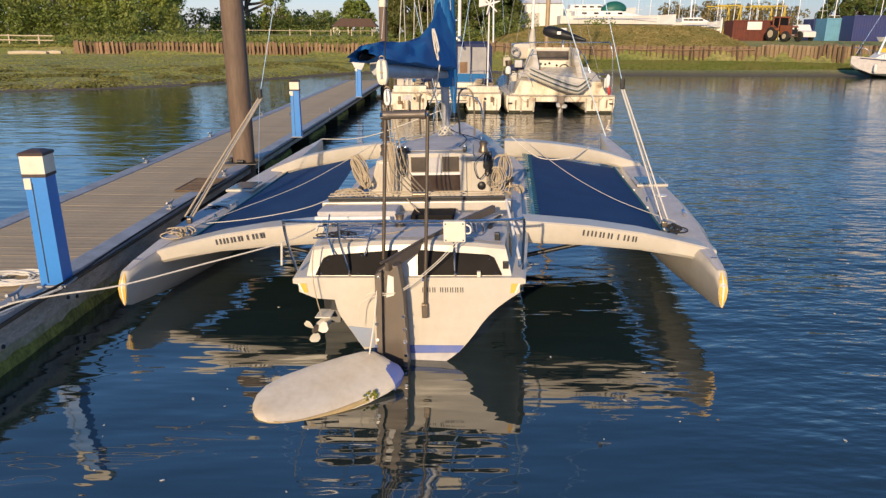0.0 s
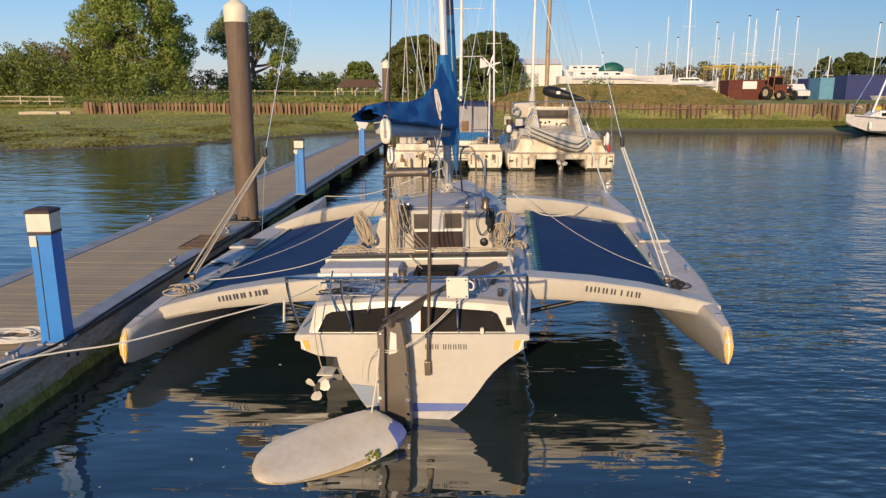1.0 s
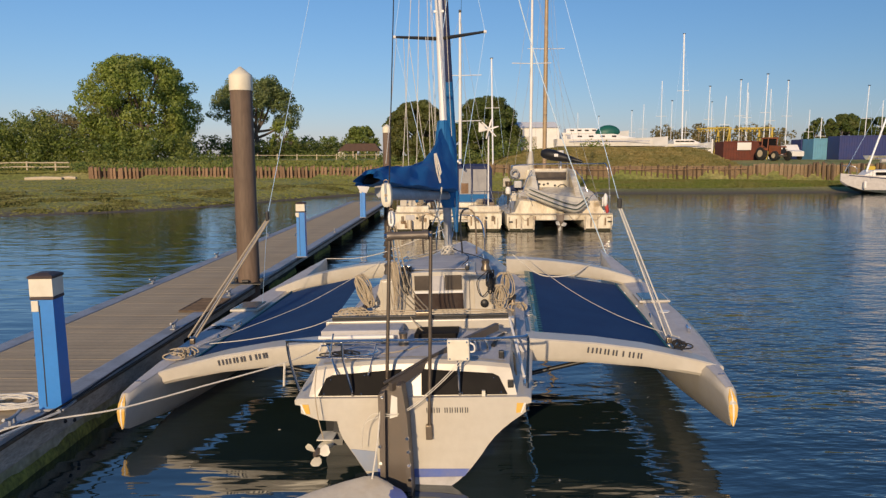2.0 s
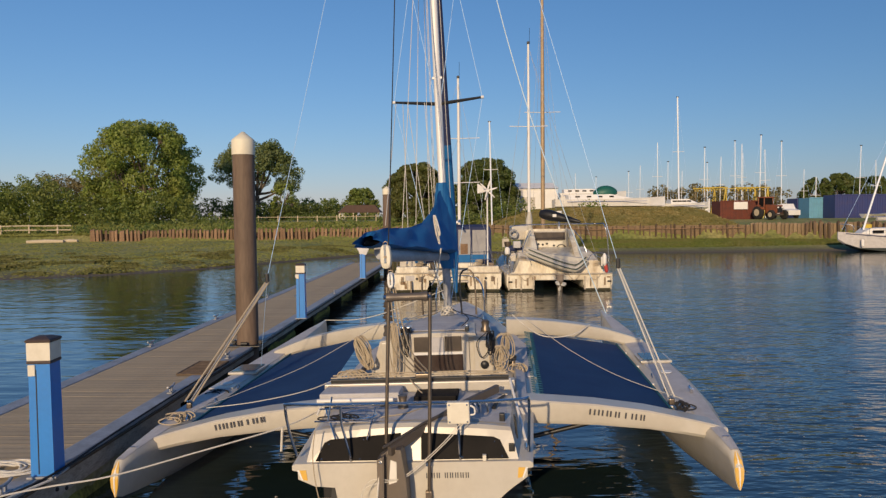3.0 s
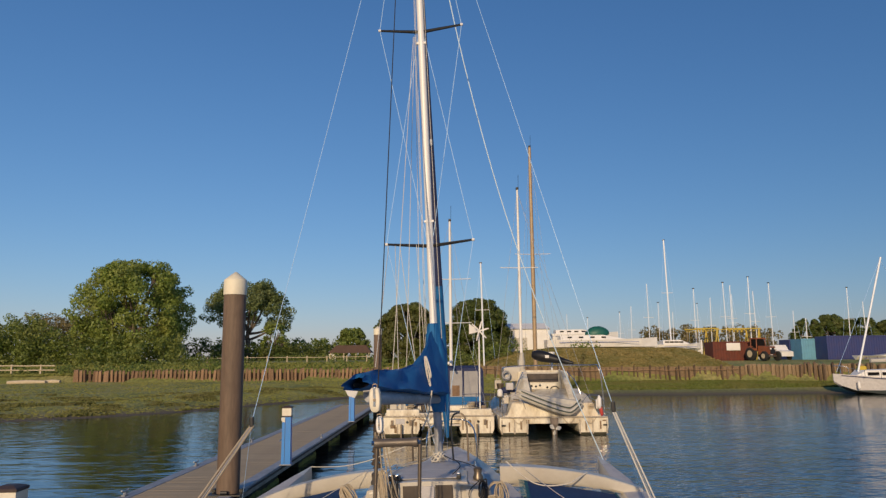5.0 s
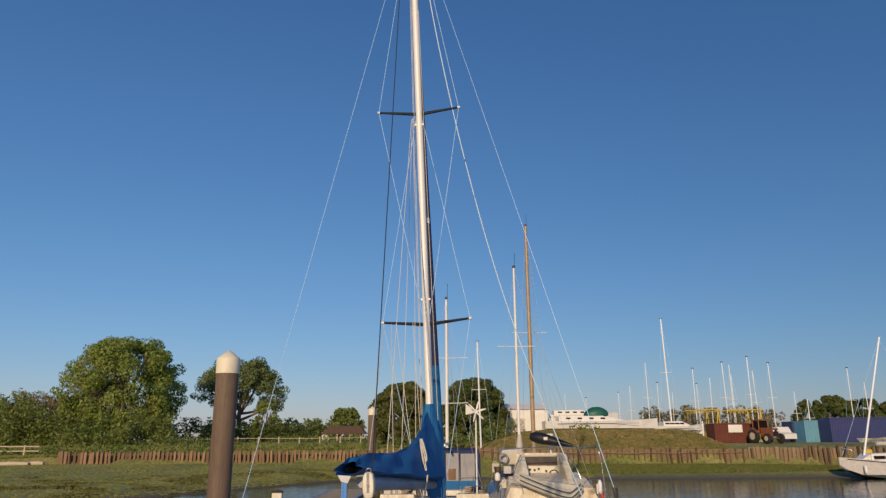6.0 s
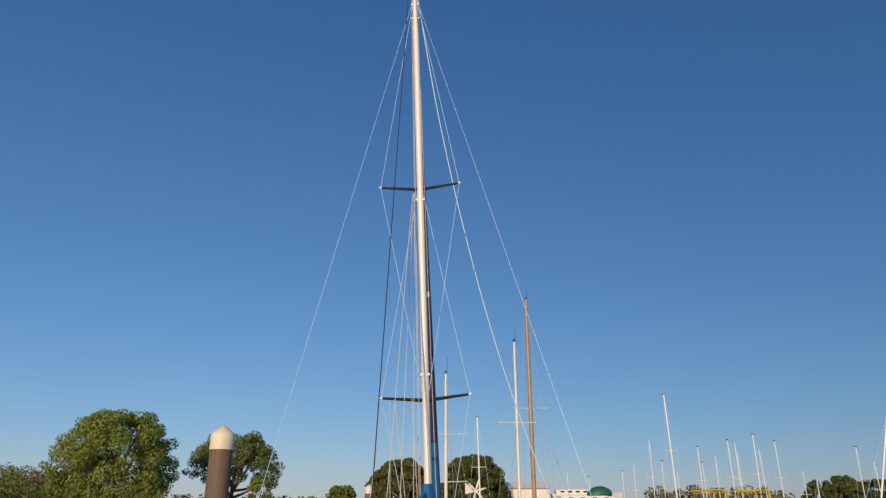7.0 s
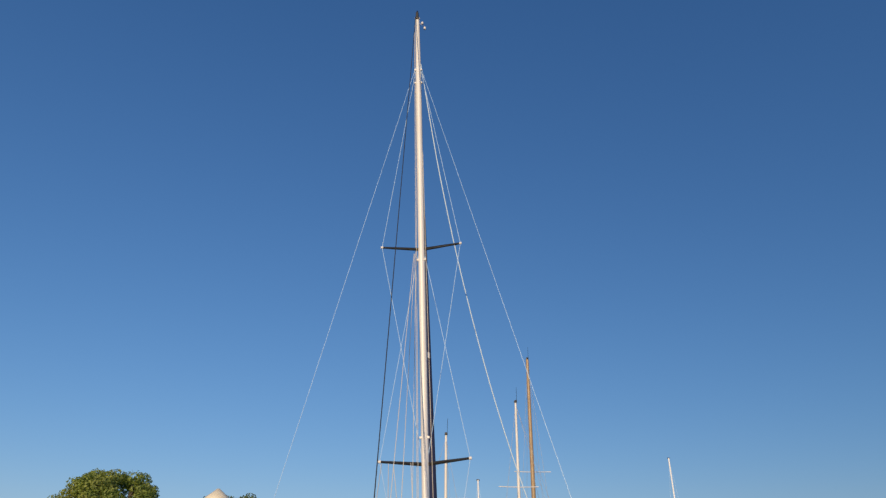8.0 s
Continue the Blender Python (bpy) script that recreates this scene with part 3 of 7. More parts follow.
        return [(-wb, y, zb), *[(lerp(-wt, wt, i / n), y, zt + cr * (1 - (2 * i / n - 1) ** 2)) for i in range(n + 1)], (wb, y, zb)]
    cabin = part("cabin", loft([cab(2.55, 0.92, 0.70, 0.70, 1.41, 0.06), cab(2.75, 0.92, 0.70, 0.70, 1.43, 0.06), cab(3.8, 0.86, 0.60, 0.8, 1.43, 0.06), cab(4.7, 0.70, 0.47, 0.9, 1.36, 0.06), cab(5.7, 0.42, 0.28, 1.0, 1.10, 0.03)]), "gel", tri, "white main cabin", smooth=True)
    part("roof_pad", loft([[(lerp(-w, w, i / 8), y, z + 0.008 + c * (1 - (lerp(-w, w, i / 8) / wt) ** 2)) for i in range(9)] for y, w, z, c, wt in ((2.62, 0.62, 1.415, 0.06, 0.70), (2.75, 0.62, 1.43, 0.06, 0.70), (3.8, 0.53, 1.43, 0.06, 0.60), (4.65, 0.40, 1.363, 0.06, 0.47))], closed=False), "gelgrey", cabin, "grey roof panel")
    part("hatch_runner", loft([cab(2.50, 0.50, 0.48, 1.44, 1.485, 0.02), cab(3.35, 0.46, 0.44, 1.44, 1.485, 0.02)]), "gel", cabin, "white sliding hatch", bevel=0.008)
    part("hatch_pad", box((0, 2.95, 1.512), (0.72, 0.6, 0.006)), "gelgrey", cabin)
    # companionway
    part("companionway_frame", box((0.02, 2.535, 1.22), (0.76, 0.05, 0.50)), "gel", cabin, bevel=0.01)
    part("companionway_post", box((0.02, 2.498, 1.36), (0.15, 0.025, 0.18)), "gelgrey", cabin, bevel=0.004)
    for x in (-0.17, 0.21):
        part("companionway_pane", box((x, 2.500, 1.37), (0.20, 0.022, 0.18)), "pane", cabin, "brown tinted pane")
    part("sill_strip", box((0.02, 2.494, 1.255), (0.62, 0.02, 0.03)), "white", cabin)
    part("washboard", box((0.02, 2.500, 1.13), (0.60, 0.022, 0.21)), "washboard", cabin, "dark lower washboard")
    for x in (-0.56, 0.58):
        part("cabin_locker", box((x, 2.53, 1.20), (0.24, 0.035, 0.40)), "gel", cabin, bevel=0.01)
    part("instrument", tube([(0.58, 2.53, 1.10), (0.58, 2.485, 1.10), (0.58, 2.47, 1.10)], [0.05, 0.05, 0.03], 16), "black", cabin, "round dark instrument", smooth=True)
    # after roof: spray-stained grab rails
    for s in (-1, 1):
        part("grab_rail", tube(smooth_path([(s * 0.55, 2.9, 1.47), (s * 0.56, 2.95, 1.52), (s * 0.55, 3.4, 1.53), (s * 0.53, 3.75, 1.52), (s * 0.52, 3.8, 1.47)]), 0.012), "steel", cabin, smooth=True)
    part("foredeck", loft([[(-(table(BEAMH, y) - 0.02), y, table(SHEER, y) + 0.03), (0, y, table(SHEER, y) + 0.06), (table(BEAMH, y) - 0.02, y, table(SHEER, y) + 0.03)] for y in (4.6, 5.5, 6.5, 7.4, 8.1)], closed=False), "gelgrey", tri)
    part("foredeck_hatch", box((0, 5.9, 1.17), (0.5, 0.5, 0.05)), "hatchgrey", tri, "smoked deck hatch", bevel=0.012)
    # pulpit on the bow
    part("pulpit", tube(smooth_path([(-0.45, 7.0, 1.12), (-0.42, 7.05, 1.6), (-0.2, 7.9, 1.72), (0.2, 7.9, 1.72), (0.42, 7.05, 1.6), (0.45, 7.0, 1.12)], 5), 0.013), "steel", tri, smooth=True)


build_cabins()


def cross_beam(name, prof, y_root, y_out, s, w, thick):
    """One arched beam from the hull to an outrigger; prof gives its top line."""
    secs = []
    x0, x1 = prof[0][0], prof[-1][0]
    for i in range(17):
        u = i / 16
        x = lerp(x0, x1, u)
        z = table(prof, x)
        y = lerp(y_root, y_out, u)
        h = lerp(thick, thick * 0.62, u ** 1.3)
        hw = lerp(w, w * 0.85, u) / 2
        secs.append([(s * x, y - hw + 0.03, z - h), (s * x, y - hw, z - h * 0.8), (s * x, y - hw, z - 0.015), (s * x, y - hw + 0.015, z), (s * x, y + hw - 0.015, z), (s * x, y + hw, z - 0.015), (s * x, y + hw - 0.03, z - h)])
    return part(name, loft(secs), "gel", tri, "white arched cross beam", smooth=True)


AFT_TOP = [(0.98, 0.985), (1.3, 0.965), (1.75, 0.925), (2.27, 0.85), (2.6, 0.775), (2.85, 0.715), (3.03, 0.66)]
FWD_TOP = [(0.85, 1.27), (1.2, 1.25), (1.57, 1.21), (2.0, 1.14), (2.4, 1.05), (2.7, 0.95), (2.95, 0.86)]


AMA_R = [(0.6, 2.93), (4.0, 2.88), (7.9, 2.70)]
AMA_L = [(0.6, 3.06), (4.0, 2.98), (7.9, 2.82)]


def ama_x(y, s=1):
    return table(AMA_R if s > 0 else AMA_L, y)


def build_outrigger(s):
    rows = [  # y, half width, deck, keel
        (0.60, 0.045, 0.50, 0.29), (0.70, 0.06, 0.62, 0.25), (0.95, 0.085, 0.65, 0.21), (1.4, 0.13, 0.68, 0.15), (2.1, 0.225, 0.715, 0.05), (3.2, 0.28, 0.75, -0.06), (4.8, 0.285, 0.80, -0.12), (6.2, 0.2, 0.86, -0.12), (7.2, 0.12, 0.91, 0.05), (7.9, 0.02, 0.95, 0.35)]
    secs = []
    for y, w, d, k in rows:
        half = [(0.01, k), (w * 0.45, lerp(k, d, 0.12)), (w * 0.8, lerp(k, d, 0.40)), (w, lerp(k, d, 0.78)), (w * 0.97, lerp(k, d, 0.90)), (w * 0.62, d), (w * 0.25, d + 0.006)]
        secs.append([(s * ama_x(y, s) - x, y, z) for x, z in reversed(half)] + [(s * ama_x(y, s) + x, y, z) for x, z in half])
    og = part("outrigger", loft(secs), "gel", tri, "slender white outrigger float", smooth=True)
    # non-skid deck, hatch, stern stripe, fittings
    part("float_deck", loft([[(s * ama_x(y, s) - w * 0.6, y, d + 0.006), (s * ama_x(y, s), y, d + 0.014), (s * ama_x(y, s) + w * 0.6, y, d + 0.006)] for y, w, d, k in rows[1:-1]], closed=False), "gelgrey", og, "grey non-skid float deck")
    yh = 4.05
    part("hatch_rim", box((s * ama_x(yh, s), yh, 0.797), (0.42, 0.54, 0.035)), "gel", og, bevel=0.012)
    part("hatch_lid", box((s * ama_x(yh, s), yh, 0.818), (0.34, 0.46, 0.02)), "hatchgrey", og, "smoked hatch lid", bevel=0.006)
    xt = s * ama_x(0.6, s)
    for name, wide, out, material, label in (("stern_stripe", 0.040, 0.0, "yellow", "pointed yellow stern stripe"), ("stripe_seam", 0.008, 0.004, "white", "pale seam in the stripe")):
        part(name, loft([[(xt - w * wide, y - out, z), (xt + w * wide, y - out, z), (xt + w * wide, y + 0.03, z), (xt - w * wide, y + 0.03, z)] for w, y, z in ((0.15, 0.592, 0.285), (0.85, 0.586, 0.38), (1.0, 0.590, 0.47), (0.85, 0.628, 0.55), (0.2, 0.690, 0.615))]), material, og, label)
    for y in (1.75, 2.5, 3.2):
        part("eye_plate", tube(smooth_path([(s * (ama_x(y, s) - 0.2), y - 0.04, 0.72), (s * (ama_x(y, s) - 0.2), y, 0.77), (s * (ama_x(y, s) - 0.2), y + 0.04, 0.72)], 4), 0.009, 6), "steel", og, smooth=True)
    part("inspection_port", tube([(s * ama_x(3.3, s), 3.3, 0.768), (s * ama_x(3.3, s), 3.3, 0.776)], 0.075, 20), "white", og, "white round inspection port", smooth=True)
    for y in (2.35, 4.75):
        cl = part("deck_cleat", tube(smooth_path([(s * (ama_x(y, s) + 0.06), y - 0.08, 0.80), (s * (ama_x(y, s) + 0.06), y - 0.03, 0.785), (s * (ama_x(y, s) + 0.06), y + 0.03, 0.785), (s * (ama_x(y, s) + 0.06), y + 0.08, 0.80)], 3), 0.010, 6), "steel", og, smooth=True)
        part("cleat_foot", box((s * (ama_x(y, s) + 0.06), y, 0.762), (0.03, 0.07, 0.05)), "steel", cl)
    part("tail_fitting", tube([(s * ama_x(0.95, s) - 0.03, 0.95, 0.672), (s * ama_x(0.95, s) + 0.03, 0.95, 0.672)], 0.008, 6), "steel", og)
    for y in (2.0, 2.9, 3.8, 4.6):
        part("lacing_hook", box((s * (ama_x(y, s) - 0.255), y, table([(r[0], r[2]) for r in rows], y) - 0.03), (0.03, 0.05, 0.025)), "white", og, bevel=0.005)
    if s < 0:
        part("deck_panel", box((s * ama_x(3.35, s), 3.4, 0.752), (0.34, 0.66, 0.022)), "gel", og, "pale raised deck panel", bevel=0.008)
        # fairing fin under the stern
        part("fin", loft([[(s * ama_x(1.6, s) - 0.02, 1.45, 0.05), (s * ama_x(1.6, s) + 0.02, 1.45, 0.05), (s * ama_x(1.6, s) + 0.02, 1.75, 0.05), (s * ama_x(1.6, s) - 0.02, 1.75, 0.05)], [(s * ama_x(1.6, s) - 0.01, 1.5, -0.35), (s * ama_x(1.6, s) + 0.01, 1.5, -0.35), (s * ama_x(1.6, s) + 0.01, 1.7, -0.35), (s * ama_x(1.6, s) - 0.01, 1.7, -0.35)]]), "gel", og)
    return og


outriggers = {s: build_outrigger(s) for s in (-1, 1)}
for s in (-1, 1):
    ab = cross_beam("aft_cross_beam", AFT_TOP, 1.42, 1.36, s, 0.32, 0.245)
    # name on the beam: seven plain letter-sized marks of upright bars
    for i, wide in enumerate((0.070, 0.060, 0.054, 0.052, 0.022, 0.062, 0.048)):
        x = s * (1.70 + 0.083 * i) if s > 0 else -(2.25 - 0.083 * i)
        z = table(AFT_TOP, abs(x)) - 0.075
        bm = bmesh.new()
        tilt = pose(x, 1.2265, z, 0, math.degrees(math.atan2(0.16 if s > 0 else -0.16, 1.0)))
        for dx in (-0.32, 0.32) if wide > 0.03 else (0,):
            box((dx * wide, 0, 0), (min(wide, 0.017), 0.004, 0.060), bm, tilt)
        part("name_bar", bm, "letters", ab, "dark plain name bar")
    cross_beam("forward_cross_beam", FWD_TOP, 5.15, 5.25, s, 0.30, 0.25)
    # folding struts below the beams
    part("folding_strut", tube([(s * 0.75, 1.42, 0.48), (s * 1.75, 1.42, 0.70)], 0.024, 10), "black", tri, smooth=True)
    part("folding_strut", tube([(s * 0.75, 5.15, 0.62), (s * 1.75, 5.15, 0.95)], 0.024, 10), "black", tri, smooth=True)
    net = bmesh.new()
    rows = []
    for j in range(11):
        y = lerp(1.60, 4.98, j / 10)
        zi, zo = lerp(0.90, 1.06, j / 10), lerp(0.70, 0.82, j / 10)
        xi, xo = (1.20 if s > 0 else lerp(1.25, 1.42, j / 10)), ama_x(y, s) - 0.31
        rows.append([(s * lerp(xi, xo, i / 10), y, lerp(zi, zo, i / 10) - 0.05 * math.sin(math.pi * i / 10) * math.sin(math.pi * j / 10)) for i in range(11)])
    loft(rows, net, closed=False)
    nt = part("net", net, "net", tri, "taut dark blue trampoline net", smooth=True)
    lace = bmesh.new()
    for j in range(34):
        y = lerp(1.75, 4.9, j / 33)
        zi = lerp(0.905, 1.065, (y - 1.6) / 3.38)
        xe = 1.20 if s > 0 else lerp(1.25, 1.42, (y - 1.6) / 3.38)
        tube([(s * (xe - 0.08), y, zi + 0.012), (s * (xe + 0.05), y + 0.05, zi - 0.004)], 0.003, 5, lace)
        tube([(s * (xe - 0.08), y + 0.095, zi + 0.012), (s * (xe + 0.05), y + 0.05, zi - 0.004)], 0.003, 5, lace)
    if s > 0:
        part("lacing", lace, "teal", nt, "teal lacing cord")
    edge = bmesh.new()
    tube([(s * (ama_x(1.6, s) - 0.31), 1.6, 0.712), (s * (ama_x(3.2, s) - 0.31), 3.2, 0.762), (s * (ama_x(4.98, s) - 0.31), 4.98, 0.832)], 0.014, 6, edge)
    part("bolt_rope", edge, "teal", nt, "pale blue edge rope")

# transom fittings
def build_transom():
    # boot stripe, dark bottom, yellow corners and registration marks
    part("boot_stripe", prism([(-0.565, 0.33), (-0.33, 0.305), (-0.33, 0.12), (-0.445, 0.125)], 0.006, m=pose(0, -0.007, 0)), "bootfaded", tri, "paler grey-blue boot stripe")
    part("boot_stripe", prism([(-0.33, 0.145), (0.495, 0.145), (0.445, 0.075), (-0.33, 0.06)], 0.006, m=pose(0, -0.007, 0)), "boot", tri, "faded blue boot stripe")
    part("bottom_paint", prism([(-0.33, 0.058), (0.43, 0.070), (0.385, 0.030), (0.24, -0.078), (-0.24, -0.078), (-0.36, 0.03)], 0.006, m=pose(0, -0.006, 0)), "gelgrey", tri, "scuffed grey bottom")
    # black panel paints the shade of the hull behind the motor notch
    part("well_shade_panel", box((-0.78, 0.98, 0.34), (0.55, 0.03, 0.52)), "black", tri, "black panel standing in for shade in the motor well")
    for s in (-1, 1):
        part("corner_mark", prism([(s * 0.925, 0.745), (s * 0.985, 0.745), (s * 0.955, 0.66), (s * 0.915, 0.655)], 0.005, m=pose(0, -0.005, 0)), "yellow", tri, "yellow corner mark")
        part("corner_mark", prism([(s * 0.985, 0.745), (s * 1.005, 0.745), (s * 0.965, 0.655), (s * 0.955, 0.66)], 0.005, m=pose(0, -0.005, 0)), "white", tri)
    for x in (0.115, 0.16, 0.205, 0.275, 0.32, 0.365, 0.41, 0.455):
        bm = box((x + 0.021, -0.003, 0.685), (0.008, 0.006, 0.046))
        part("registration_bar", box((x + 0.040, -0.003, 0.685), (0.008, 0.006, 0.046), bm), "letters", tri, "dark registration bar")
    # pushpit
    part("pushpit", tube(smooth_path([(-1.03, 0.10, 0.84), (-1.08, 0.06, 1.10), (-1.09, 0.03, 1.30), (-1.03, -0.02, 1.335), (-0.6, -0.03, 1.325), (0.6, -0.03, 1.325), (0.97, -0.02, 1.335), (1.035, 0.03, 1.32), (1.03, 0.07, 1.10), (1.02, 0.12, 0.84)], 5), 0.0135), "steel", tri, "stainless stern rail", smooth=True)
    for x0, x1 in ((-0.58, -0.53), (0.43, 0.43)):
        part("stanchion", tube(smooth_path([(x0, -0.03, 1.325), (x0, -0.02, 1.15), (x1, 0.0, 0.90), (x1, 0.03, 0.815)], 4), 0.012), "steel", tri, smooth=True)
    part("strut", tube([(0.88, 1.2, 1.22), (1.0, 0.35, 0.87)], 0.014), "white", tri, "white diagonal strut", smooth=True)
    part("strut", tube([(-0.98, 1.2, 1.20), (-1.06, 0.9, 0.98)], 0.014), "white", tri, "white diagonal strut", smooth=True)
    part("white_pole", tube([(-1.0, 0.72, 1.165), (-0.25, 0.72, 1.165)], 0.021, 10), "white", tri, "white stowed pole", smooth=True)
    for x in (-0.9, -0.35):
        part("pole_chock", box((x, 0.72, 1.125), (0.05, 0.06, 0.06)), "black", tri, bevel=0.008)
    part("locker_lid", box((-0.61, 0.98, 1.155), (0.80, 0.30, 0.10)), "gelgrey", tri, "beige locker lid", bevel=0.015)
    part("sliding_hatch", box((0.15, 0.98, 1.135), (0.43, 0.30, 0.05)), "window", tri, "dark brown sliding hatch", bevel=0.01)
    # junction box on the rail
    jb = part("junction_box", box((0.44, -0.055, 1.245), (0.19, 0.07, 0.185)), "pedtop", tri, "beige junction box on the rail", bevel=0.012)
    bm = bmesh.new()
    for dx in (-0.075, 0.075):
        for dz in (-0.072, 0.072):
            bmesh.ops.create_uvsphere(bm, u_segments=8, v_segments=4, radius=0.009, matrix=pose(0.44 + dx, -0.092, 1.245 + dz))
    tagged(part("screws", bm, "steel", jb), kind="stuff")
    part("clip", tube(smooth_path([(0.54, -0.05, 1.30), (0.575, -0.06, 1.28), (0.575, -0.06, 1.23), (0.54, -0.05, 1.22)], 4), 0.008, 6), "white", jb)
    # mast crutch: two tubes and a roller
    for x0, z0 in ((-0.195, 0.99), (0.155, 0.50)):
        part("crutch_tube", tube([(x0, -0.045, z0), (x0 + 0.09, -0.045, 2.30 if x0 < 0 else 2.27)], 0.0155, 10), "darksteel", tri, "tarnished upright tube", smooth=True)
    part("crutch_roller", tube([(-0.125, -0.045, 2.24), (-0.09, -0.045, 2.24), (-0.06, -0.045, 2.24), (0.17, -0.045, 2.24), (0.20, -0.045, 2.24), (0.225, -0.045, 2.24)], [0.04, 0.042, 0.034, 0.034, 0.042, 0.04], 14), "rudderbox", tri, "brown crutch roller", smooth=True)
    for x in (-0.14, 0.24):
        part("roller_nut", tube([(x - 0.012, -0.045, 2.24), (x + 0.012, -0.045, 2.24)], 0.022, 6), "steel", tri)
    part("tube_bracket", box((0.152, -0.035, 0.50), (0.055, 0.05, 0.13)), "darksteel", tri, bevel=0.005)
    part("tube_clip", box((0.165, -0.03, 0.80), (0.05, 0.05, 0.03)), "steel", tri)
    # cables from the box to the rudder head
    for i in range(2):
        part("cable", tube(smooth_path([(0.45 + 0.03 * i, -0.06, 1.15), (0.28, -0.10, 0.98 - 0.02 * i), (0.05, -0.16, 0.80 - 0.02 * i), (-0.10, -0.19, 0.72), (-0.30, -0.20, 0.69 + 0.04 * i), (-0.40, -0.17, 0.60), (-0.43, -0.14, 0.40)], 6), 0.0038, 6), "ropewhite", tri, smooth=True)
    # wire rack and small fittings on the aft deck
    rack = bmesh.new()
    for a, b in (((-0.86, 0.30, 1.20), (-0.30, 0.30, 1.21)), ((-0.84, 0.05, 1.16), (-0.34, 0.05, 1.15)), ((-0.80, 0.30, 1.20), (-0.66, 0.05, 1.0)), ((-0.34, 0.30, 1.21), (-0.38, 0.04, 0.99)), ((-0.74, 0.30, 1.31), (-0.72, 0.05, 1.15))):
        tube([a, b], 0.008, 6, rack)
    tube(smooth_path([(-0.50 + 0.17 * math.cos(a), 0.28 + 0.14 * math.sin(a), 1.145) for a in np.linspace(0, 6.28, 14)], 2), 0.008, 6, rack)
    tube(smooth_path([(-0.50 + 0.10 * math.cos(a), 0.28 + 0.08 * math.sin(a), 1.13) for a in np.linspace(0, 6.28, 12)], 2), 0.006, 6, rack)
    part("folded_ladder", rack, "steel", tri, "folded stainless boarding ladder", smooth=True)
    part("deck_winch", tube([(-0.14, 0.62, 1.10), (-0.14, 0.62, 1.14), (-0.14, 0.62, 1.17), (-0.14, 0.62, 1.23)], [0.05, 0.05, 0.035, 0.045], 16), "darksteel", tri, smooth=True)
    for x, y in ((0.50, 0.45), (0.60, 0.47)):
        part("fairlead", tube(smooth_path([(x, y, 1.08), (x, y - 0.01, 1.17), (x + 0.05, y, 1.18), (x + 0.07, y, 1.08)], 4), 0.013), "steel", tri, smooth=True)
    part("winch_handle", tube([(0.72, 0.62, 1.09), (0.76, 0.80, 1.115), (0.82, 1.02, 1.10)], [0.022, 0.016, 0.014]), "black", tri, "black winch handle", smooth=True)
    part("deck_cleat", box((0.80, 0.30, 1.085), (0.05, 0.05, 0.09)), "black", tri, bevel=0.01)
    for i in range(4):
        part("louvre", box((0.975 - 0.004 * i, 0.22 + 0.05 * i, 0.96), (0.012, 0.022, 0.17), m=pose(0, 0, 0, 0, -3)), "black", tri)
    part("mooring_cleat", tube([(1.0, 0.14, 0.86), (1.0, 0.26, 0.86)], 0.014), "steel", tri)
    part("socket_cap", box((0.64, -0.002, 0.835), (0.03, 0.03, 0.05)), "pedtop", tri)
    # traveller beam and track
    tb = part("traveller_beam", box((-0.06, 1.25, 1.165), (1.98, 0.13, 0.10)), "gel", tri, "cream traveller beam", bevel=0.012)
    part("track", box((-0.06, 1.25, 1.235), (1.86, 0.05, 0.035)), "black", tb, "black traveller track", bevel=0.004)
    part("car", box((-0.02, 1.25, 1.275), (0.15, 0.10, 0.045)), "darksteel", tb, bevel=0.01)
    for y, z in ((1.21, 1.285), (1.30, 1.29)):
        part("traveller_line", tube(smooth_path([(-0.98, y, z - 0.01), (-0.5, y, z + 0.006), (0.0, y + 0.02, z), (0.45, y, z + 0.004), (0.86, y, z - 0.01)], 4), 0.008, 6), "rope", tb, smooth=True)


build_transom()


def build_rudder():
    rc = part("rudder_case", prism([(-0.335, -0.03), (-0.075, -0.03), (-0.085, 0.70), (-0.13, 0.90), (-0.135, 0.985), (-0.215, 0.985), (-0.265, 0.94), (-0.30, 0.92), (-0.325, 0.6)], 0.05, m=pose(0, -0.15, 0)), "rudderbox", tri, "bronzed rudder case", bevel=0.006, m=pose(0.075, 0, 0))
    part("cheek", prism([(-0.345, -0.03), (-0.305, -0.03), (-0.265, 0.93), (-0.325, 0.90)], 0.20, m=pose(0, -0.22, 0)), "rudderbox", rc, bevel=0.008)
    part("cheek", prism([(-0.105, -0.03), (-0.070, -0.03), (-0.085, 0.70), (-0.12, 0.985), (-0.165, 0.985)], 0.20, m=pose(0, -0.22, 0)), "rudderbox", rc, bevel=0.008)
    part("lightening_slot", prism([(-0.245, 0.67), (-0.175, 0.69), (-0.17, 0.86), (-0.22, 0.88)], 0.006, m=pose(0, -0.157, 0)), "white", rc, "pale slot in the case")
    bm = bmesh.new()
    for x, z in ((-0.29, 0.89), (-0.33, 0.45), (-0.33, 0.30), (-0.09, 0.52), (-0.085, 0.40), (-0.085, 0.15), (-0.085, 0.28), (-0.33, 0.05), (-0.09, 0.03)):
        tube([(x, -0.235, z), (x, -0.212, z)], 0.016, 6, bm)
    tagged(part("bolts", bm, "steel", rc), kind="stuff")
    # tiller reaching forward over the deck
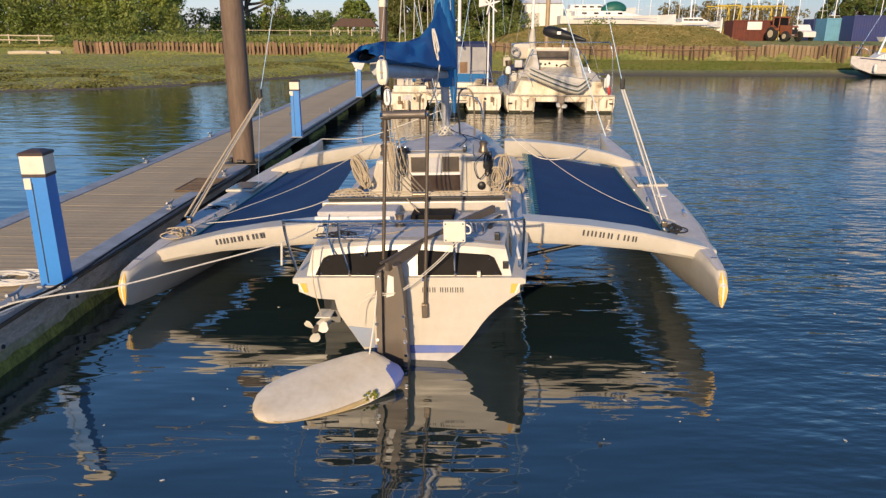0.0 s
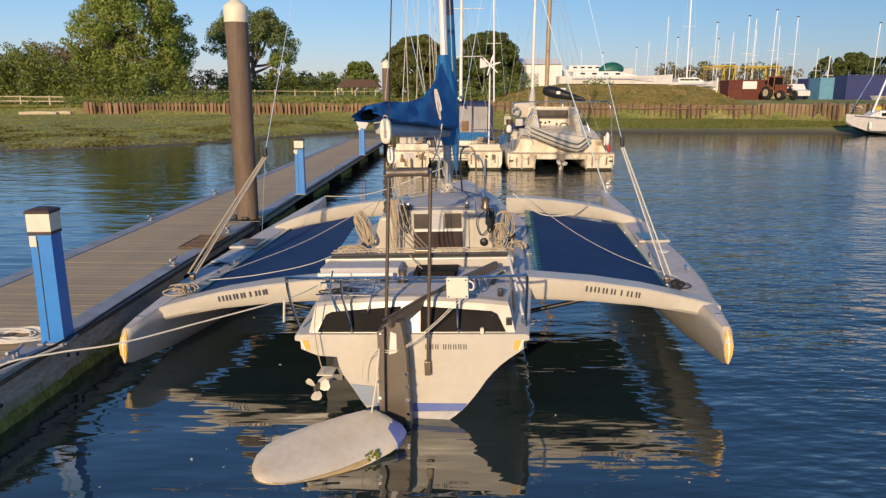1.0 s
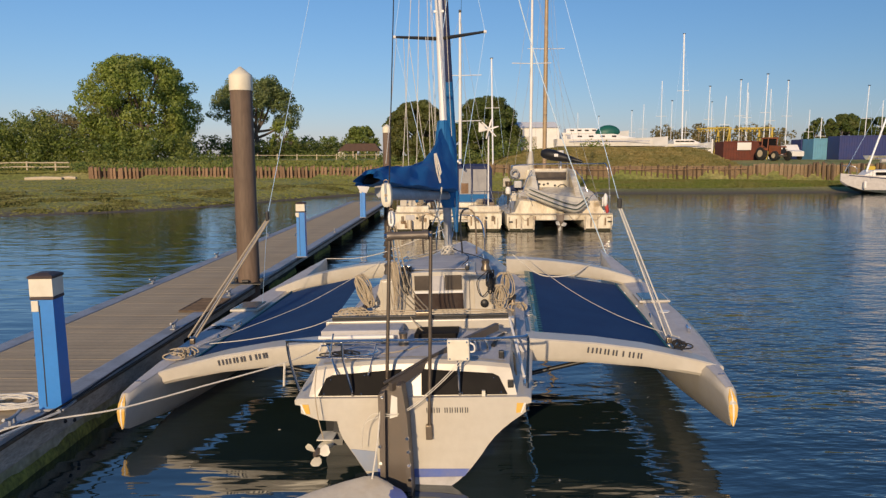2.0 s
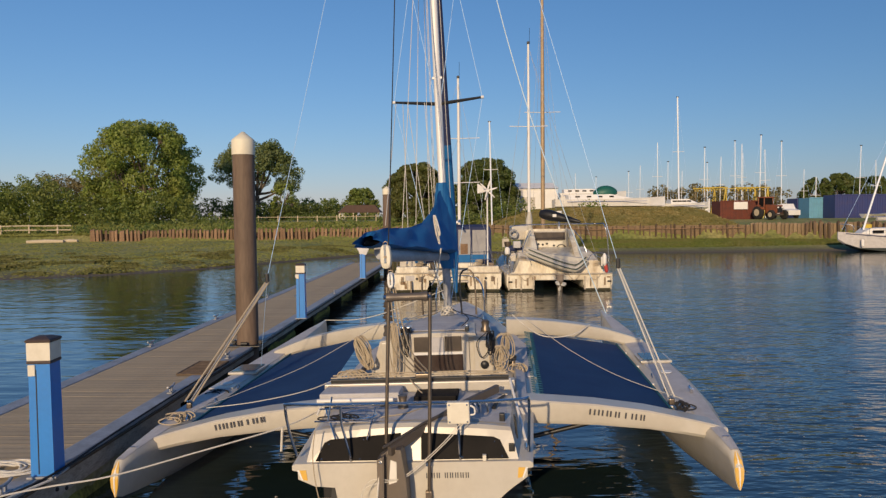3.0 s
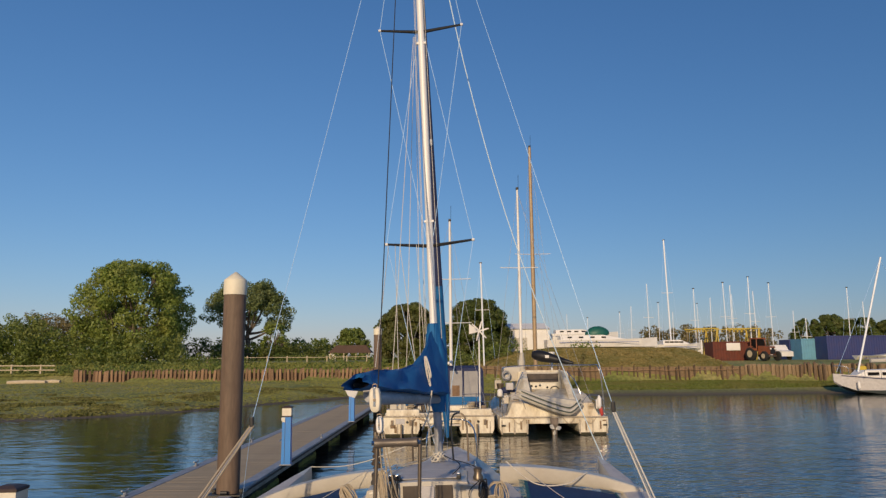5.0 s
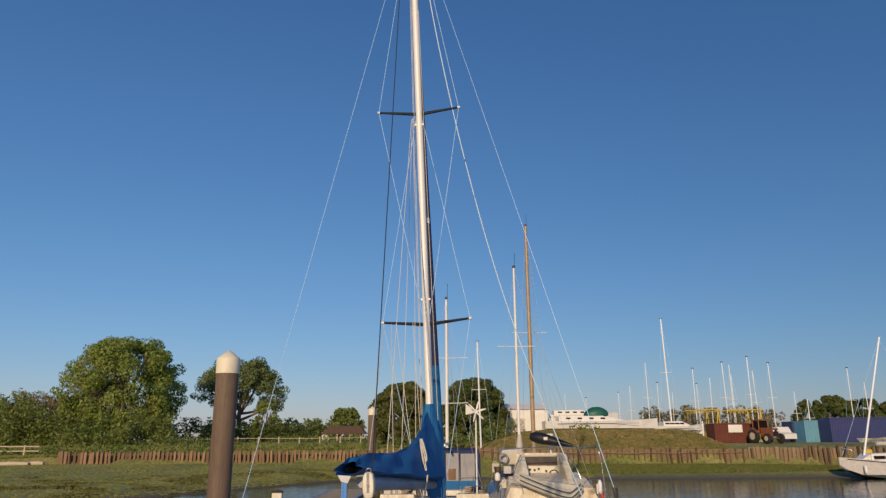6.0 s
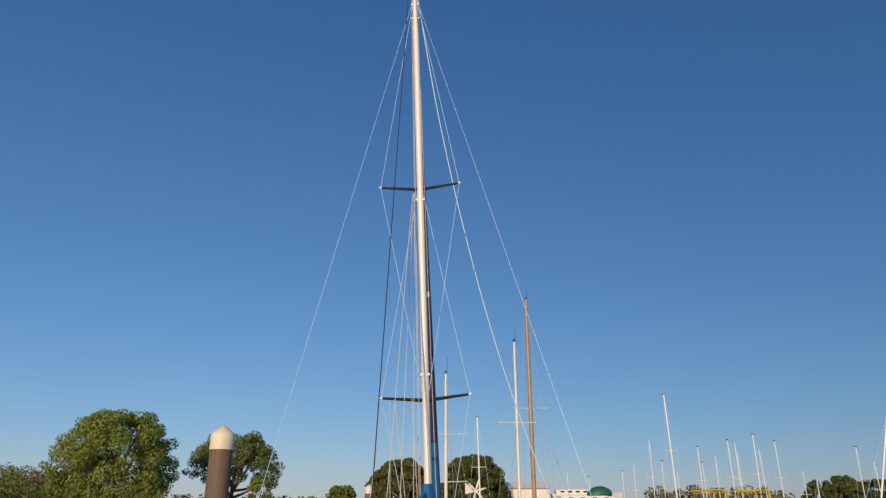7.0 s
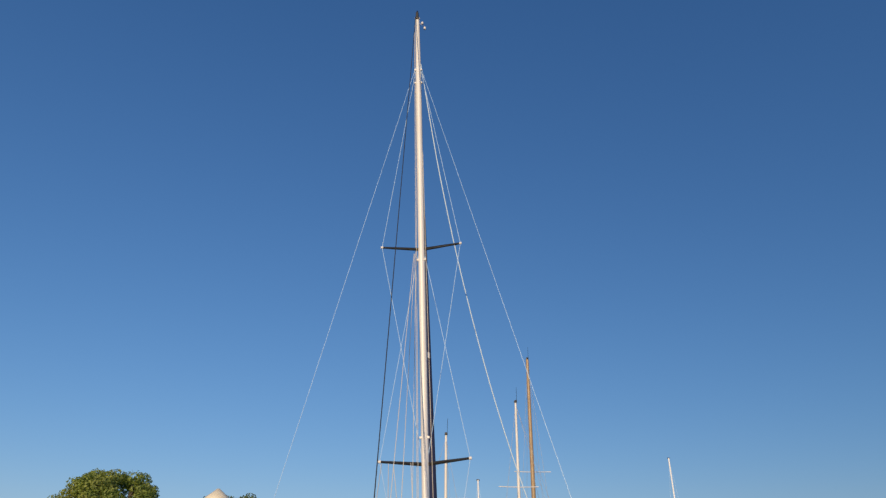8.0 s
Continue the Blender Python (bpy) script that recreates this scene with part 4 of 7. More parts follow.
    part("tiller", loft([[(x - 0.017, y + 0.013, z - 0.06), (x + 0.017, y - 0.013, z - 0.06), (x + 0.017, y - 0.013, z + 0.012), (x - 0.017, y + 0.013, z + 0.012)] for x, y, z in ((-0.22, -0.18, 0.985), (0.05, 0.16, 1.08), (0.36, 0.55, 1.165), (0.68, 0.95, 1.215))]), "rudderbox", rc, "bronzed tiller arm", bevel=0.006)
    part("tiller_rod", tube([(-0.27, -0.20, 1.0), (0.03, 0.13, 1.10), (0.42, 0.58, 1.18)], 0.011), "darksteel", rc, smooth=True)
    part("downhaul", tube(smooth_path([(-0.30, -0.20, 0.90), (-0.345, -0.24, 0.5), (-0.40, -0.30, 0.18)], 5), 0.008, 6), "ropewhite", rc, smooth=True)
    # the blade, kicked up and lying at the surface
    piv, tip = Vector((-0.05, -0.42, 0.11)), Vector((-1.14, -1.13, 0.06))
    u = (tip - piv).normalized()
    v = Vector((-0.22, 0.52, 0.17))
    v = (v - u * v.dot(u)).normalized()
    n = u.cross(v)
    prof = [(0.0, 0.07, 0.09), (0.05, 0.20, 0.15), (0.11, 0.30, 0.19), (0.20, 0.335, 0.222), (0.38, 0.345, 0.262), (0.66, 0.34, 0.285), (0.92, 0.315, 0.275), (1.08, 0.262, 0.24), (1.18, 0.185, 0.17), (1.235, 0.10, 0.095), (1.255, 0.04, 0.04)]

    def blade_ring(a, up, low, thick):
        ring = []
        for k in range(16):
            c, sn = math.cos(k * math.pi / 8), math.sin(k * math.pi / 8)
            ring.append(piv + u * a + v * ((up if c > 0 else low) * c) + n * (thick * math.copysign(abs(sn) ** 0.7, sn) * (1 - 0.45 * c)))
        return ring

    bl = part("rudder_blade", loft([blade_ring(a, up, low, 0.036 * min(1, low / 0.15)) for a, up, low in prof]), "rudder", tri, "stained cream rudder blade lifted to the surface", smooth=True)
    part("blade_root", loft([blade_ring(a, up * 1.04, low * 1.05, t + 0.006) for a, up, low, t in ((-0.012, 0.06, 0.085, 0.022), (0.04, 0.14, 0.15, 0.034), (0.085, 0.12, 0.175, 0.039), (0.12, 0.02, 0.20, 0.040))]), "boot", bl, "blue painted blade root", smooth=True)
    edge = []
    for a, up, low in prof[4:-2]:
        edge.append(piv + u * a - v * (low - 0.034))
    part("stained_edge", tube(smooth_path(edge, 4), 0.030, 10), "stain", bl, "tan stained lower edge", smooth=True)
    wd = bmesh.new()
    rnd = random.Random(3)
    for i in range(34):
        a = rnd.gauss(0.36, 0.025)
        p = piv + u * a + v * (-0.235 + rnd.uniform(-0.02, 0.05)) - n * rnd.uniform(-0.03, 0.05)
        bmesh.ops.create_icosphere(wd, subdivisions=1, radius=rnd.uniform(0.008, 0.022), matrix=Matrix.Translation(p))
    part("weed", wd, "weed", bl, "tuft of yellow-green weed")


build_rudder()


def build_outboard():
    ob = thing("outboard_motor", "tilted outboard motor leg with three-bladed propeller under the stern", "outboard", BOAT @ pose(-0.775, 0.02, 0.37) @ Matrix.Scale(0.85, 4))
    part("leg", loft([[(0.10 + dx * w, dy * w + y, z) for dx, dy in ((-1, -1), (1, -1), (1, 1), (-1, 1))] for y, z, w in ((0.25, 0.30, 0.06), (0.12, 0.10, 0.055), (0.06, -0.02, 0.05))]), "black", ob, bevel=0.01)
    part("gearcase", tube([(-0.06, -0.16, -0.02), (-0.05, -0.10, -0.015), (0.0, 0.02, 0.0), (0.06, 0.20, 0.02)], [0.03, 0.05, 0.055, 0.02], 14), "pedtop", ob, smooth=True)
    part("cavitation_plate", box((0.0, -0.02, 0.095), (0.17, 0.24, 0.012)), "pedtop", ob, bevel=0.004)
    part("hub", tube([(-0.085, -0.24, -0.025), (-0.075, -0.20, -0.025), (-0.06, -0.13, -0.02)], [0.018, 0.038, 0.04], 14), "darksteel", ob, smooth=True)
    for k in range(3):
        a = math.radians(20 + 120 * k)
        c, s_ = math.cos(a), math.sin(a)
        secs = []
        for r, w, tw in ((0.03, 0.025, 50), (0.07, 0.055, 38), (0.11, 0.06, 30), (0.14, 0.035, 25)):
            ring = []
            for q, th in ((-1, 0), (0, 0.006), (1, 0), (0, -0.006)):
                t2 = math.radians(tw)
                lx, ly = q * w * math.cos(t2), q * w * math.sin(t2) + th
                ring.append((-0.07 + r * c - lx * s_, -0.19 + ly, -0.025 + r * s_ + lx * c))
            secs.append(ring)
        part("propeller_blade", loft(secs), "pedtop", ob, "cream propeller blade", smooth=True)
    part("skeg", loft([[(0.005, -0.06, -0.05), (-0.005, -0.06, -0.05), (-0.005, 0.10, -0.04), (0.005, 0.10, -0.04)], [(-0.045, -0.02, -0.16), (-0.05, -0.02, -0.16), (-0.05, 0.05, -0.16), (-0.045, 0.05, -0.16)]]), "black", ob)
    part("tilt_lanyard", tube(smooth_path([(-0.02, -0.10, 0.10), (-0.05, -0.14, 0.35), (-0.07, -0.12, 0.62), (-0.05, -0.06, 0.86)], 5), 0.006, 6), "rope", ob, "thin lanyard holding the motor up", smooth=True)


build_outboard()

# rig
MAST_Y, MAST_Z, MAST_H = 4.40, 1.46, 13.08
mast = part("mast", tube([(0, MAST_Y, MAST_Z), (0, MAST_Y, 11.6), (0, MAST_Y, MAST_H)], [0.055, 0.054, 0.038], 20), "alu", tri, "tall pale alloy mast", smooth=True)
# added grey sleeve gives the lower mast the sail cover's shade as colour
part("mast_foot_shade", tube([(0, MAST_Y, MAST_Z), (0, MAST_Y, MAST_Z + 0.06), (0, MAST_Y, MAST_Z + 0.07), (0, MAST_Y, 2.25)], [0.09, 0.09, 0.060, 0.060], 20), "kerb", mast, "grey sleeve painting the cover's shade on the mast foot", smooth=True)
head = part("masthead", box((0, MAST_Y, MAST_H + 0.01), (0.055, 0.13, 0.16)), "black", mast, "black masthead crane", bevel=0.012)
part("masthead_fly", tube([(0, MAST_Y, MAST_H + 0.08), (0, MAST_Y, MAST_H + 0.17)], 0.016, 8), "black", head)
part("sheave_pin", tube([(-0.05, MAST_Y - 0.03, MAST_H - 0.05), (0.05, MAST_Y - 0.03, MAST_H - 0.05)], 0.012, 8), "steel", head)
arm = part("instrument_arm", tube(smooth_path([(0.03, MAST_Y - 0.05, MAST_H - 0.20), (0.09, MAST_Y - 0.06, MAST_H - 0.24), (0.13, MAST_Y - 0.06, MAST_H - 0.33)], 4), 0.010, 6), "steel", mast, "bent instrument arm", smooth=True)
for dx, dz in ((0.10, -0.21), (0.145, -0.34)):
    part("sensor", tube([(dx, MAST_Y - 0.06, MAST_H + dz - 0.03), (dx, MAST_Y - 0.06, MAST_H + dz + 0.02)], 0.022, 10), "white", arm, smooth=True)
for z in (11.44, 11.75, 7.8, 4.95):
    part("tang", box((0, MAST_Y - 0.02, z), (0.15, 0.035, 0.035)), "white", mast, "small white shroud tang", bevel=0.008)
lamp = part("steaming_light", tube([(0.0, MAST_Y + 0.06, 6.15), (0.06, MAST_Y + 0.10, 6.2)], 0.014, 6), "black", mast)
part("lamp_glass", tube([(0.06, MAST_Y + 0.10, 6.17), (0.06, MAST_Y + 0.10, 6.26)], 0.035, 10), "white", lamp, smooth=True)
SPR = {1: (4.60, 0.65), 2: (8.02, 0.645)}
for k, (z, w) in SPR.items():
    for s in (-1, 1):
        part("spreader", tube([(s * 0.05, MAST_Y, z - 0.02), (s * w, MAST_Y - 0.04, z + 0.03)], [0.028, 0.017], 8), "black", mast, "black spreader", smooth=True)
        part("spreader_boot", tube([(s * (w - 0.02), MAST_Y - 0.04, z + 0.03), (s * (w + 0.02), MAST_Y - 0.04, z + 0.03)], 0.022, 8), "white", mast)


def stay(a, b, r=0.0045, material="wire", name="stay", parent=None):
    return part(name, tube([a, b], r, 6), material, parent or tri, smooth=True)


for s in (-1, 1):
    t1, t2 = (s * 0.65, MAST_Y - 0.04, 4.63), (s * 0.645, MAST_Y - 0.04, 8.05)
    stay((s * 0.05, MAST_Y, 11.75), t2, name="diamond_stay")
    stay(t2, (s * 0.05, MAST_Y, 4.7), name="diamond_stay")
    stay((s * 0.05, MAST_Y, 7.9), t1, name="diamond_stay")
    stay(t1, (s * 0.06, MAST_Y, 1.7), name="diamond_stay")
# shrouds to the floats: wire, block and a rope purchase led aft
for s, blk, foot, chain in ((-1, (-2.33, 3.25, 2.20), (-2.90, 1.95, 0.80), (-2.84, 4.2, 0.82)), (1, (2.28, 2.95, 2.23), (2.60, 1.72, 0.78), (2.84, 4.4, 0.82))):
    stay((0.0, MAST_Y, 12.0), blk, 0.0042 if s < 0 else 0.0036, name="shroud")
    for off in (-0.022, 0.022) if s < 0 else (-0.014, 0.014):
        part("shroud_purchase", tube([(blk[0] + off, blk[1], blk[2] - 0.05), (foot[0] + off * 2.2, foot[1], foot[2] + 0.08)], 0.012 if s < 0 else 0.009, 8), "ropewhite" if s > 0 else "rope", tri, "rope shroud purchase", smooth=True)
    part("shroud_purchase", tube([(blk[0], blk[1], blk[2] - 0.05), (foot[0], foot[1] + 0.05, foot[2] + 0.08)], 0.009 if s < 0 else 0.006, 8), "kerb", tri, smooth=True)
    part("shroud_block", box((blk[0], blk[1], blk[2]), (0.05, 0.06, 0.13)), "black", tri, bevel=0.015)
    part("foot_block", box((foot[0], foot[1], foot[2] + 0.03), (0.06, 0.05, 0.07)), "darksteel", tri, bevel=0.015)
    stay(blk, chain, 0.0035, name="chain_wire")
part("forward_shroud", tube(smooth_path([(0.05, 4.4, 11.9), (0.32, 5.02, 9.71), (0.70, 5.64, 7.52), (1.21, 6.26, 5.33), (1.90, 6.88, 3.14), (2.73, 7.5, 0.95)], 6), 0.009, 6), "whitewire", tri, smooth=True)
# forestay with rolled jib, blue below and darker navy above
part("furled_jib", tube([(-0.11, 7.6, 1.45), (-0.10, 7.35, 2.1), (-0.08, 6.95, 3.1), (-0.06, 6.5, 4.2)], [0.03, 0.085, 0.08, 0.07], 12), "canvas", tri, "rolled jib with blue edge", smooth=True)
part("furled_jib", tube([(-0.06, 6.5, 4.2), (-0.04, 5.9, 5.9), (-0.01, 5.0, 8.6), (0.0, 4.75, 9.4)], [0.068, 0.06, 0.045, 0.03], 12), "navy", tri, "upper length of the rolled jib, darker navy", smooth=True)
stay((0.0, 4.75, 9.4), (0.0, 4.45, 10.4), name="forestay")

BOOM_END = Vector((-0.46, 0.75, 2.68))
GOOSE = Vector((0.0, MAST_Y - 0.08, 2.41))
part("boom", tube([GOOSE + Vector((0, 0, -0.06)), GOOSE.lerp(BOOM_END, 0.9) + Vector((0.05, 0, -0.10))], 0.06, 12, flat=1.5), "kerb", tri, "grey alloy boom", smooth=True)


def build_sail_cover():
    secs = []
    top = [(0, 0.90), (0.05, 0.82), (0.12, 0.67), (0.22, 0.49), (0.32, 0.36), (0.5, 0.26), (0.8, 0.18), (0.97, 0.13), (1.0, 0.08)]
    n = 24
    for i in range(61):
        u = i / 60
        p = GOOSE.lerp(BOOM_END, 0.02 + 0.98 * u)
        up = table(top, u)
        w = lerp(0.20, 0.12, min(1, u * 1.6)) * (1 if u < 0.95 else 0.85)
        ring = []
        for k in range(n):
            a = 2 * math.pi * k / n
            x, z = math.sin(a), -math.cos(a)
            zz = 0.03 * z if z < 0 else up * z
            taper = 1 - 0.72 * max(0, z) ** 1.3
            fold = 0.005 * math.sin(6 * u * 6.28 + 5 * a + 3 * math.sin(7 * u)) + 0.04 * noise.noise(Vector((u * 7, math.cos(a) * 1.6, math.sin(a) * 1.6))) + 0.020 * noise.noise(Vector((u * 9 + z * 2, math.cos(a) * 2.5, z * 6)))
            slant = max(0, (u - 0.86) / 0.14) * (0.16 * x + 0.05)
            ring.append(p + Vector((x * w * taper + fold, slant, zz + fold * 0.6)))
        secs.append(ring)
    sc = part("sail_cover", loft(secs, caps=False), "canvas", tri, "royal blue canvas sail cover", smooth=True)
    # collar up the mast and the loose tail before it
    ring = []
    for z, r, dx, dy in ((2.15, 0.10, 0.03, 0.02), (2.6, 0.16, 0.0, -0.05), (3.0, 0.15, 0.01, -0.05), (3.25, 0.11, 0.0, -0.02), (3.42, 0.075, 0.0, 0.0)):
        ring.append([(dx + (r + 0.012 * math.sin(5 * k + 7 * z)) * math.cos(k * math.pi / 7), MAST_Y + dy + (r + 0.012 * math.cos(3 * k + 5 * z)) * math.sin(k * math.pi / 7), z) for k in range(14)])
    part("mast_collar", loft(ring), "canvas", sc, smooth=True)
    patch = [(-0.055, -0.10, -0.030), (0.055, -0.05, -0.045), (0.025, -0.06, -0.105), (-0.030, -0.09, -0.085)]
    part("end_patch", loft([[BOOM_END + Vector((x, y + dy, z)) for x, y, z in patch] for dy in (0, 0.012)]), "white", sc, "white patch at the cover's end")
    # recessed black cap paints the shade inside the open end
    inner = [[GOOSE.lerp(BOOM_END, v) + (q - GOOSE.lerp(BOOM_END, 0.02 + 0.98 * 57 / 60)) * 0.93 for q in secs[57]] for v in (0.90, 0.915)]
    part("mouth_shade_cap", loft(inner), "black", sc, "black cap for the shade inside the cover's mouth")
    ropeb = bmesh.new()
    rnd = random.Random(12)
    for k in range(4):
        w, h = rnd.uniform(0.006, 0.026), rnd.uniform(0.24, 0.46)
        x0 = -0.05 + rnd.uniform(-0.02, 0.02)
        loop = [(x0 + w * math.sin(q) * (0.4 + 0.6 * (1 - math.cos(q)) / 2) + 0.07 * (1 - math.cos(q)) / 2, MAST_Y - 0.95 - 0.2 * (1 - math.cos(q)) / 2 + rnd.uniform(-0.02, 0.02), 2.94 - h * (1 - math.cos(q)) / 2) for q in np.linspace(0, 6.28, 10)]
        tube(smooth_path(loop, 3), 0.007, 6, ropeb)
    part("halyard_fall", tube(smooth_path([(0.04, MAST_Y - 1.1, 2.5), (-0.02, MAST_Y - 1.1, 2.2), (-0.12, MAST_Y - 1.0, 2.0)], 5), 0.010, 6), "ropewhite", sc, smooth=True)
    part("halyard_tail", ropeb, "ropewhite", sc, "coiled white halyard tail", smooth=True)
    return sc


cover = build_sail_cover()
# topping lift, lazy jacks and halyards
stay((-0.03, MAST_Y - 0.06, 13.05), (-0.235, 0.80, 2.62), 0.006, "ropeblack", "topping_lift")
for u, zt, dx in ((0.25, 7.9, -0.25), (0.45, 7.9, -0.30), (0.62, 7.9, -0.34), (0.3, 4.6, -0.45), (0.55, 4.6, -0.52), (0.8, 4.6, -0.62), (0.15, 4.6, -0.2)):
    p = GOOSE.lerp(BOOM_END, u) + Vector((0, 0, 0.22))
    stay((dx if zt < 5 else dx * 0.35, MAST_Y - 0.05, zt), p, 0.0042, "ropewhite", "lazy_jack")
for dx, dy, zt in ((-0.075, -0.03, 11.4), (-0.09, 0.03, 12.9), (0.08, -0.03, 9.9)):
    stay((dx * 0.7, MAST_Y + dy, zt), (dx * 1.6, MAST_Y + dy, 1.6), 0.004, "ropewhite", "halyard")
# mainsheet blocks and falls
def rope_block(c, w, h, cheek, label):
    """A pulley block: two rounded cheeks, a dark sheave between them, a strap and a shackle."""
    def oval(k, y):
        return [(c[0] + k * w / 2 * math.copysign(abs(math.cos(q)) ** 0.7, math.cos(q)), c[1] + y, c[2] + k * h / 2 * math.copysign(abs(math.sin(q)) ** 0.8, math.sin(q))) for q in np.linspace(0, 6.283, 21)[:-1]]
    bk = part("mainsheet_block", loft([oval(0.86, -0.045), oval(1.0, -0.035), oval(1.0, -0.014), oval(0.9, -0.012)]), cheek, tri, label, smooth=True)
    part("cheek", loft([oval(0.9, 0.012), oval(1.0, 0.014), oval(1.0, 0.035), oval(0.86, 0.045)]), cheek, bk, smooth=True)
    part("sheave", loft([oval(0.82, -0.011), oval(0.82, 0.011)]), "black", bk, "dark sheave")
    part("strap", box((c[0], c[1] - 0.048, c[2] + h * 0.12), (w * 0.22, 0.006, h * 0.78)), "steel", bk, bevel=0.002)
    part("pin", tube([(c[0], c[1] - 0.058, c[2]), (c[0], c[1] - 0.046, c[2])], w * 0.13, 10), "darksteel", bk)
    part("shackle", tube(smooth_path([(c[0] - 0.02, c[1], c[2] + h * 0.46), (c[0] - 0.02, c[1], c[2] + h * 0.58), (c[0], c[1], c[2] + h * 0.63), (c[0] + 0.02, c[1], c[2] + h * 0.58), (c[0] + 0.02, c[1], c[2] + h * 0.46)], 3), 0.005, 6), "darksteel", bk, smooth=True)


rope_block((-0.23, 0.62, 2.555), 0.105, 0.225, "pedtop", "cream double mainsheet block")
rope_block((-0.195, 0.62, 2.33), 0.06, 0.15, "white", "white single mainsheet block")
for dx0, dx1 in ((-0.03, -0.06), (0.0, 0.0), (0.03, 0.05), (0.05, 0.10)):
    part("mainsheet_fall", tube(smooth_path([(-0.21 + dx0, 0.62, 2.26), (-0.20 + dx1, 0.9, 1.65), (-0.05 + dx1, 1.25, 1.30)], 5), 0.007, 6), "rope", tri, smooth=True)
part("sheet_hanger", tube([(-0.23, 0.62, 2.64), (-0.40, 0.95, 2.62)], 0.008, 6), "ropewhite", tri)
part("vang", tube([(0.0, MAST_Y - 0.08, 1.6), (-0.12, MAST_Y - 0.85, 2.28)], 0.008, 6), "ropewhite", tri)
mb = bmesh.new()
rnd = random.Random(9)
for i in range(9):
    a0 = rnd.uniform(0, 6.28)
    tube(smooth_path([(0.10 * math.cos(a0 + k) * rnd.uniform(0.5, 1.4), MAST_Y - 0.05 + 0.12 * math.sin(a0 + k), 1.47 + rnd.uniform(0, 0.14)) for k in range(5)], 4), 0.007, 5, mb)
part("mast_foot_lines", mb, "ropewhite", tri, "tangle of white lines at the mast foot", smooth=True)
mp = bmesh.new()
for pts in ([(0.18, 4.75, 1.40), (0.18, 4.75, 2.02), (0.38, 4.75, 2.02), (0.40, 4.75, 1.40)], [(-0.42, 4.75, 1.40), (-0.40, 4.75, 2.0), (-0.22, 4.75, 2.0)]):
    tube(smooth_path(pts, 4), 0.014, 8, mp)
tagged(part("mast_step_guard", mp, "darksteel", tri, "dark bent tube guard", smooth=True), kind="stuff")
# winches by the companionway
for x, y, z in ((-0.90, 2.75, 1.03), (0.92, 2.72, 1.03), (-0.63, 2.75, 1.45), (0.60, 2.75, 1.47)):
    part("winch", tube([(x, y, z), (x, y, z + 0.03), (x, y, z + 0.06), (x, y, z + 0.12), (x, y, z + 0.14)], [0.06, 0.06, 0.042, 0.052, 0.03], 16), "darksteel", tri, "dark winch drum", smooth=True)


# ---- loose lines on the boat ----
def rope_coil(c, w, h, loops, material, label, seed, r=0.009, m=BOAT, lay=0.05, turn=0):
    """A hank of rope hung in long loops from its top."""
    rnd = random.Random(seed)
    pts = []
    for i in range(loops):
        ww, hh = w * rnd.uniform(0.05, 1.2), h * rnd.uniform(0.6, 1.08)
        oy = rnd.uniform(-lay, 0)
        ox = rnd.uniform(-0.25, 0.25) * w
        for k in range(8):
            a = 2 * math.pi * k / 8
            pts.append((ox + rnd.uniform(-0.012, 0.012) + 0.5 * ww * math.sin(a) * (0.6 + 0.4 * (1 - math.cos(a)) / 2), oy + rnd.uniform(-0.01, 0.01), -hh * (1 - math.cos(a)) / 2))
    bm = tube(smooth_path(pts, 3), r, 6)
    return solo("rope_coil", bm, material, label, "rope", m @ pose(*c, 0, turn), smooth=True)


rope_coil((-0.95, 2.45, 1.50), 0.13, 0.40, 26, "rope", "thick hank of weathered cream rope hung beside the cabin", 1, r=0.008, lay=0.10, turn=-22)
rope_coil((-0.50, 2.40, 1.66), 0.11, 0.64, 7, "rope", "long cream rope coil hung on the cabin front", 2, r=0.007)
rope_coil((-0.36, 2.44, 1.60), 0.09, 0.42, 3, "ropeblack", "thin dark rope coil hanging before the companionway", 3, r=0.007)
rope_coil((0.66, 2.45, 1.52), 0.15, 0.30, 4, "ropeblack", "black rope coil hung on the cabin corner", 4, r=0.009)
rope_coil((0.83, 2.60, 1.47), 0.20, 0.30, 9, "rope", "tangled cream rope on the cabin side", 5, r=0.007, lay=0.12)
rope_coil((0.76, 2.46, 1.34), 0.18, 0.32, 8, "rope", "faded rope hank against the cabin front", 15, r=0.007)
rope_coil((-1.00, 2.35, 1.12), 0.34, 0.16, 10, "rope", "cream rope heap on the cockpit coaming", 6, r=0.008, lay=0.25)
rope_coil((0.99, 2.55, 1.10), 0.22, 0.15, 8, "rope", "loose rope round the winch base", 7, r=0.008, lay=0.2)
rope_coil((-0.95, 1.20, 1.20), 0.22, 0.26, 8, "rope", "cream line hanked on the traveller end", 8, r=0.008)
rope_coil((-0.62, 0.42, 1.16), 0.42, 0.05, 6, "ropeblack", "dark line flaked on the aft deck", 16, r=0.007, lay=0.25)


def line(name, pts, r, material, label, m=BOAT, category="rope"):
    return solo(name, tube(smooth_path(pts, 8), r, 6), material, label, category, m, smooth=True)


line("net_line", [(0.95, 5.05, 1.33), (1.35, 4.7, 1.06), (1.8, 4.75, 1.03), (2.15, 5.08, 1.13)], 0.009, "ropewhite", "slack white line looped above the blue net")
line("net_line", [(1.1, 5.2, 1.29), (1.7, 3.9, 0.99), (2.2, 2.7, 0.87), (2.72, 1.75, 0.83)], 0.005, "ropewhite", "white line stretched across the blue net")
